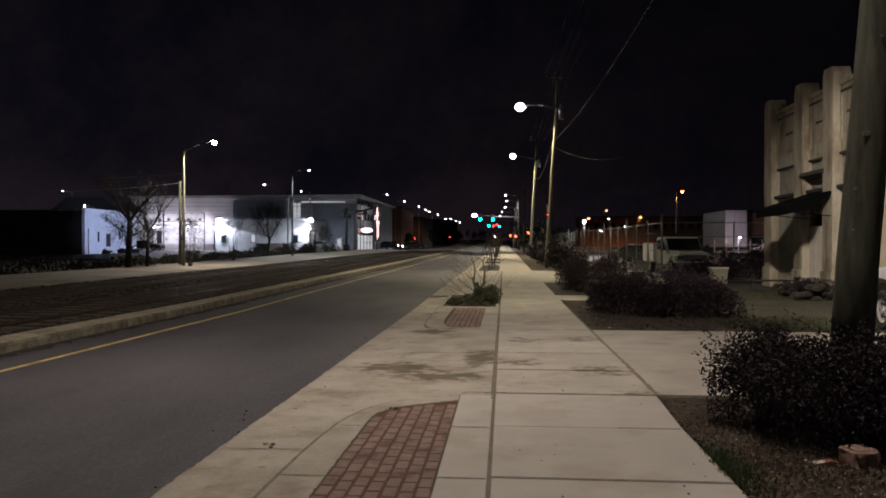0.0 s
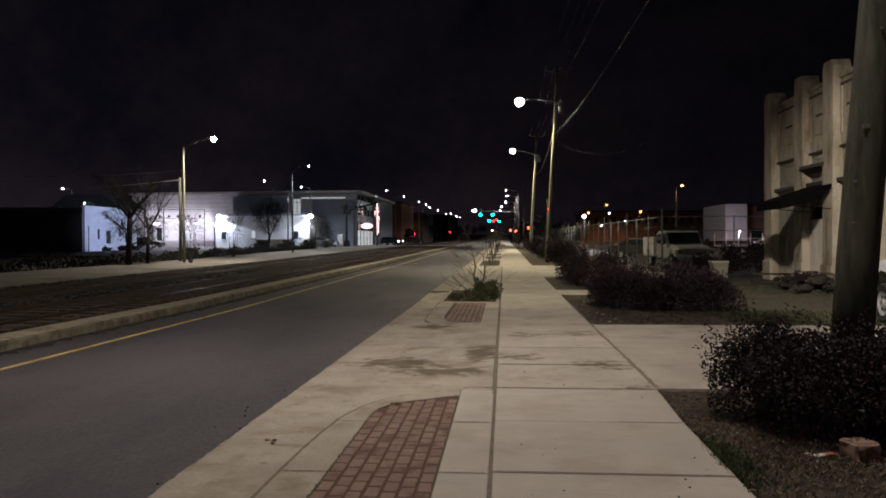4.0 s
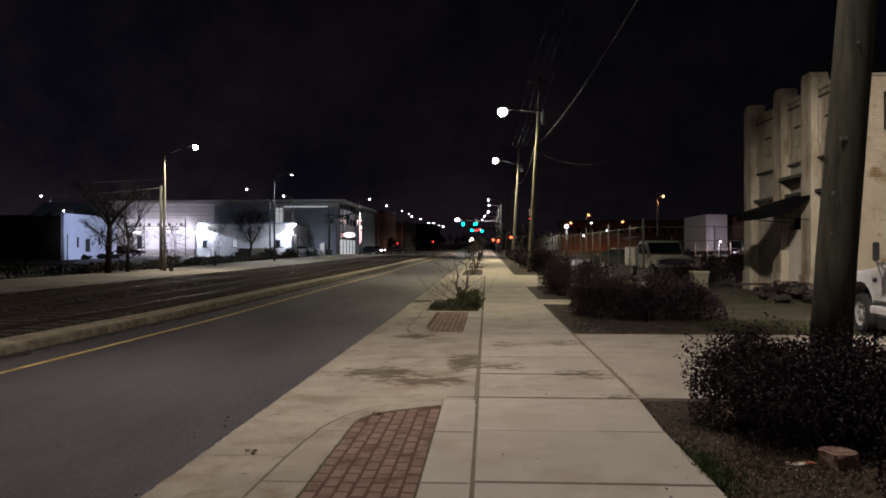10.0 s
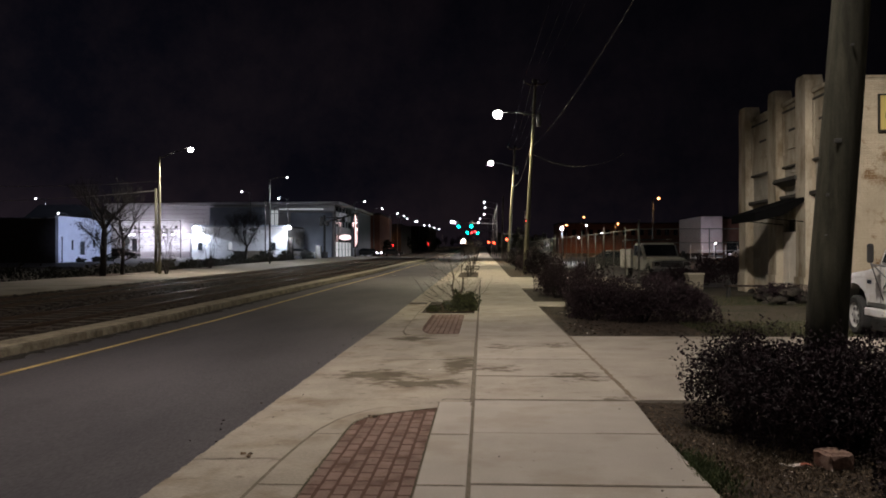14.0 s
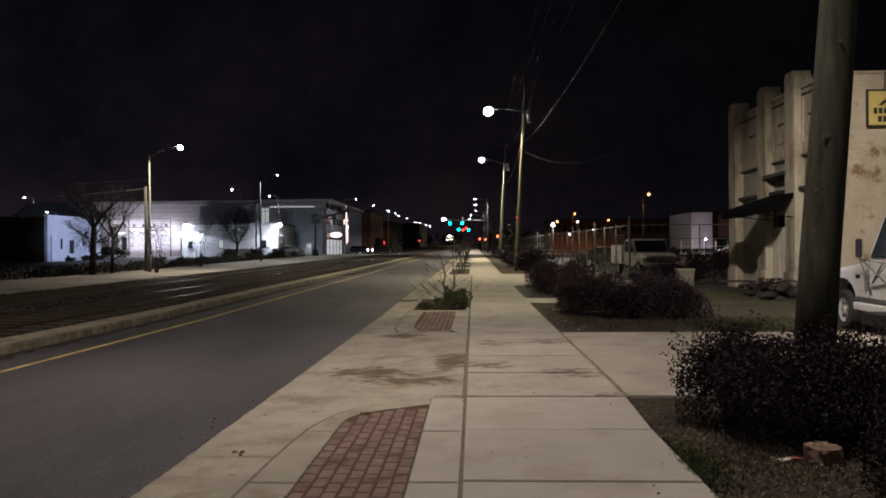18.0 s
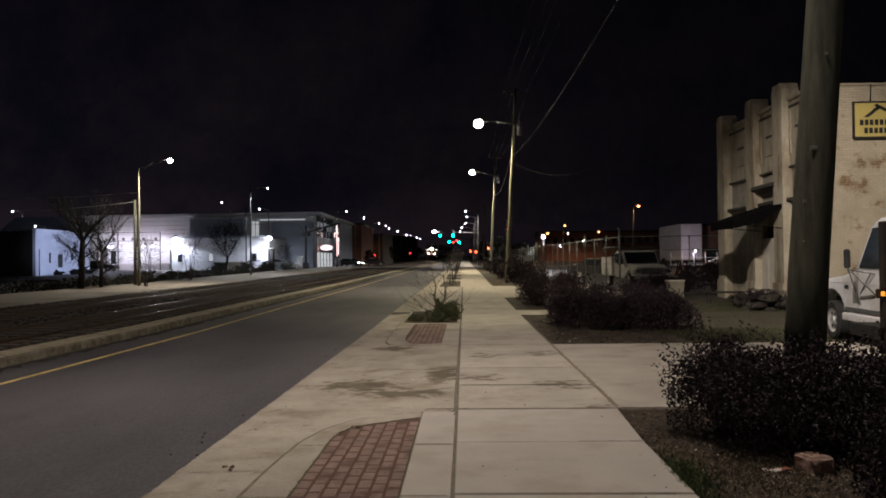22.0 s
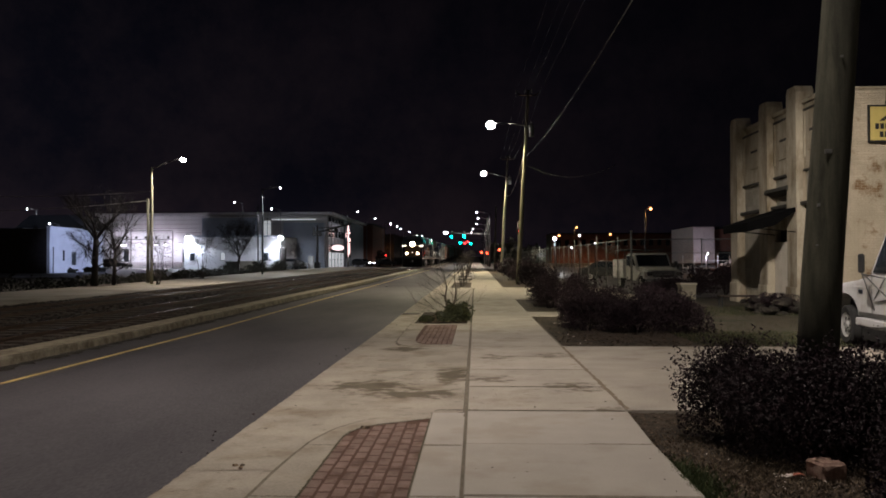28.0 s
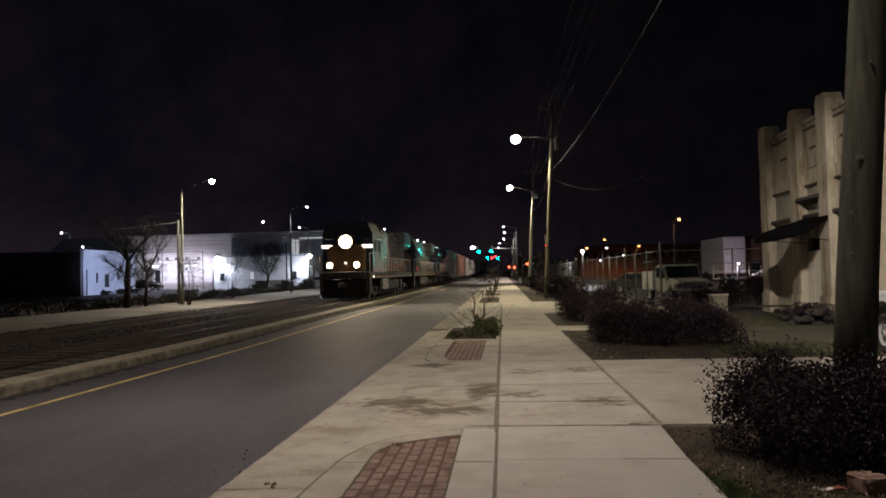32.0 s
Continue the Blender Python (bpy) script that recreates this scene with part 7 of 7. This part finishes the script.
    box("rear_platform", "grime", th, -1.5, 1.5, 20.9, 21.8, 1.5, 1.62)
    bogie(th, 4.3, 3, .53, 3.9)
    bogie(th, 18.0, 3, .53, 3.9)
    return th


def boxcar(paint, label, L=16.6, H=5.0, ribs=15):
    th = thing("boxcar", (0, 0, 0), label, "boxcar", "cars of the freight train")
    box("body", paint, th, -1.45, 1.45, .6, L - .6, 1.05, H - .22)
    part("roof", prism(B(), [(-1.55, H - .22), (1.55, H - .22), (1.5, H - .12), (0, H), (-1.5, H - .12)], .5, L - .5, "y"), "galv", th, "pale ribbed steel roof")
    for s in (-1, 1):
        for i in range(ribs):
            y = .75 + i * (L - 1.5) / (ribs - 1)
            if abs(y - L / 2) < 1.7:
                continue
            box("side_rib", paint, th, s * 1.50 - .05, s * 1.50 + .05, y - .06, y + .06, 1.1, H - .25)
        d = box("door", paint, th, s * 1.53 - .05, s * 1.53 + .05, L / 2 - 1.6, L / 2 + 1.6, 1.15, H - .4, .01, "sliding plug door")
        for k in range(4):
            box("door_rod", "galv", d, s * 1.60 - .02, s * 1.60 + .02, L / 2 - 1.2 + k * .8 - .025, L / 2 - 1.2 + k * .8 + .025, 1.2, H - .5)
        box("side_sill", "grime", th, s * 1.46 - .06, s * 1.46 + .06, .5, L - .5, .9, 1.1)
        for y in (.75, L - .75):
            for k in range(6):
                box("ladder_rung", "galv", th, s * 1.58 - .02, s * 1.58 + .02, y - .2, y + .2, 1.3 + k * .42, 1.33 + k * .42)
    box("underframe", "grime", th, -.5, .5, 0, L, .75, 1.05)
    bogie(th, 2.4, 2, .46, 1.75)
    bogie(th, L - 2.4, 2, .46, 1.75)
    return th


def hopper(label, L=18.0, H=4.7):
    th = thing("covered_hopper", (0, 0, 0), label, "hopper car", "cars of the freight train")
    part("body", prism(B(), [(1.6, 2.0), (2.2, 1.1), (L - 2.2, 1.1), (L - 1.6, 2.0), (L - .7, 3.2), (L - .7, H - .3), (.7, H - .3), (.7, 3.2)], -1.52, 1.52, "x"), "car_grey", th)
    part("roof", prism(B(), [(-1.52, H - .3), (1.52, H - .3), (1.0, H), (-1.0, H)], .7, L - .7, "y"), "car_grey", th)
    for s in (-1, 1):
        for i in range(14):
            y = 1.2 + i * (L - 2.4) / 13
            box("side_post", "car_grey", th, s * 1.55 - .04, s * 1.55 + .04, y - .05, y + .05, 2.2, H - .3)
        box("side_sill", "grime", th, s * 1.46 - .06, s * 1.46 + .06, .3, L - .3, 1.0, 1.25)
    box("running_board", "galv", th, -.5, .5, .6, L - .6, H, H + .12)
    for y in (4.5, 9.0, 13.5):
        part("discharge_gate", prism(B(), [(y - 1.2, 1.1), (y + 1.2, 1.1), (y + .4, .4), (y - .4, .4)], -.8, .8, "x"), "grime", th)
    for y in (.5, L - .5):
        box("end_post", "car_grey", th, -1.4, 1.4, y - .06, y + .06, 1.2, 3.3)
    box("underframe", "grime", th, -.4, .4, 0, L, .75, 1.0)
    bogie(th, 2.0, 2, .46, 1.75)
    bogie(th, L - 2.0, 2, .46, 1.75)
    return th


TRACK_X = -9.33
lead = locomotive("loco_gold", "loco_side", "loco_hood", "grey freight locomotive with gold nose and blazing headlights", True)
mid = locomotive("loco_gold", "loco_hood", "loco_hood", "grey freight locomotive running second", False)
third = locomotive("loco_navy", "loco_navy", "loco_navy", "dark blue freight locomotive running third", False)
bc_a = boxcar("car_brown", "brown ribbed boxcar with sliding doors")
bc_b = boxcar("car_yellow", "pale grey ribbed boxcar with sliding doors")
hp = hopper("grey covered hopper car")
TRAIN = [(lead, 0.0), (mid, 22.9), (third, 45.8)]
offset = 68.7
order = [bc_b, bc_a, bc_a, bc_b, hp, hp, bc_a, hp, bc_b, bc_a, hp, bc_a, bc_b, hp, bc_a, bc_a]
used = set()
for c in order:
    ob = c if c not in used else copy_thing(c, Matrix.Identity(4))
    used.add(c)
    TRAIN.append((ob, offset))
    offset += 18.6 if c is hp else 17.2


def head_at(t):
    """Distance of the engine's front along the track, in metres, at t seconds."""
    s = 32.0 - t
    return 44.6 + 17.2 * s + 0.0025 * s * s + 0.0047 * s ** 3


def motions():
    times = [0, 2, 4, 6, 8, 10, 12, 14, 16, 18, 20, 22, 24, 25, 26, 27, 28, 29, 30, 31, 32]
    for ob, off in TRAIN:
        rows = []
        for t in times:
            y = head_at(t) + off
            z0, z1 = rise(0, y), rise(0, y + 17)
            rows.append((t, pose(TRACK_X, y, z0 + 0.199, math.degrees(math.atan2(z1 - z0, 17)), 0, 0)))
        walk(ob, rows)


motions()
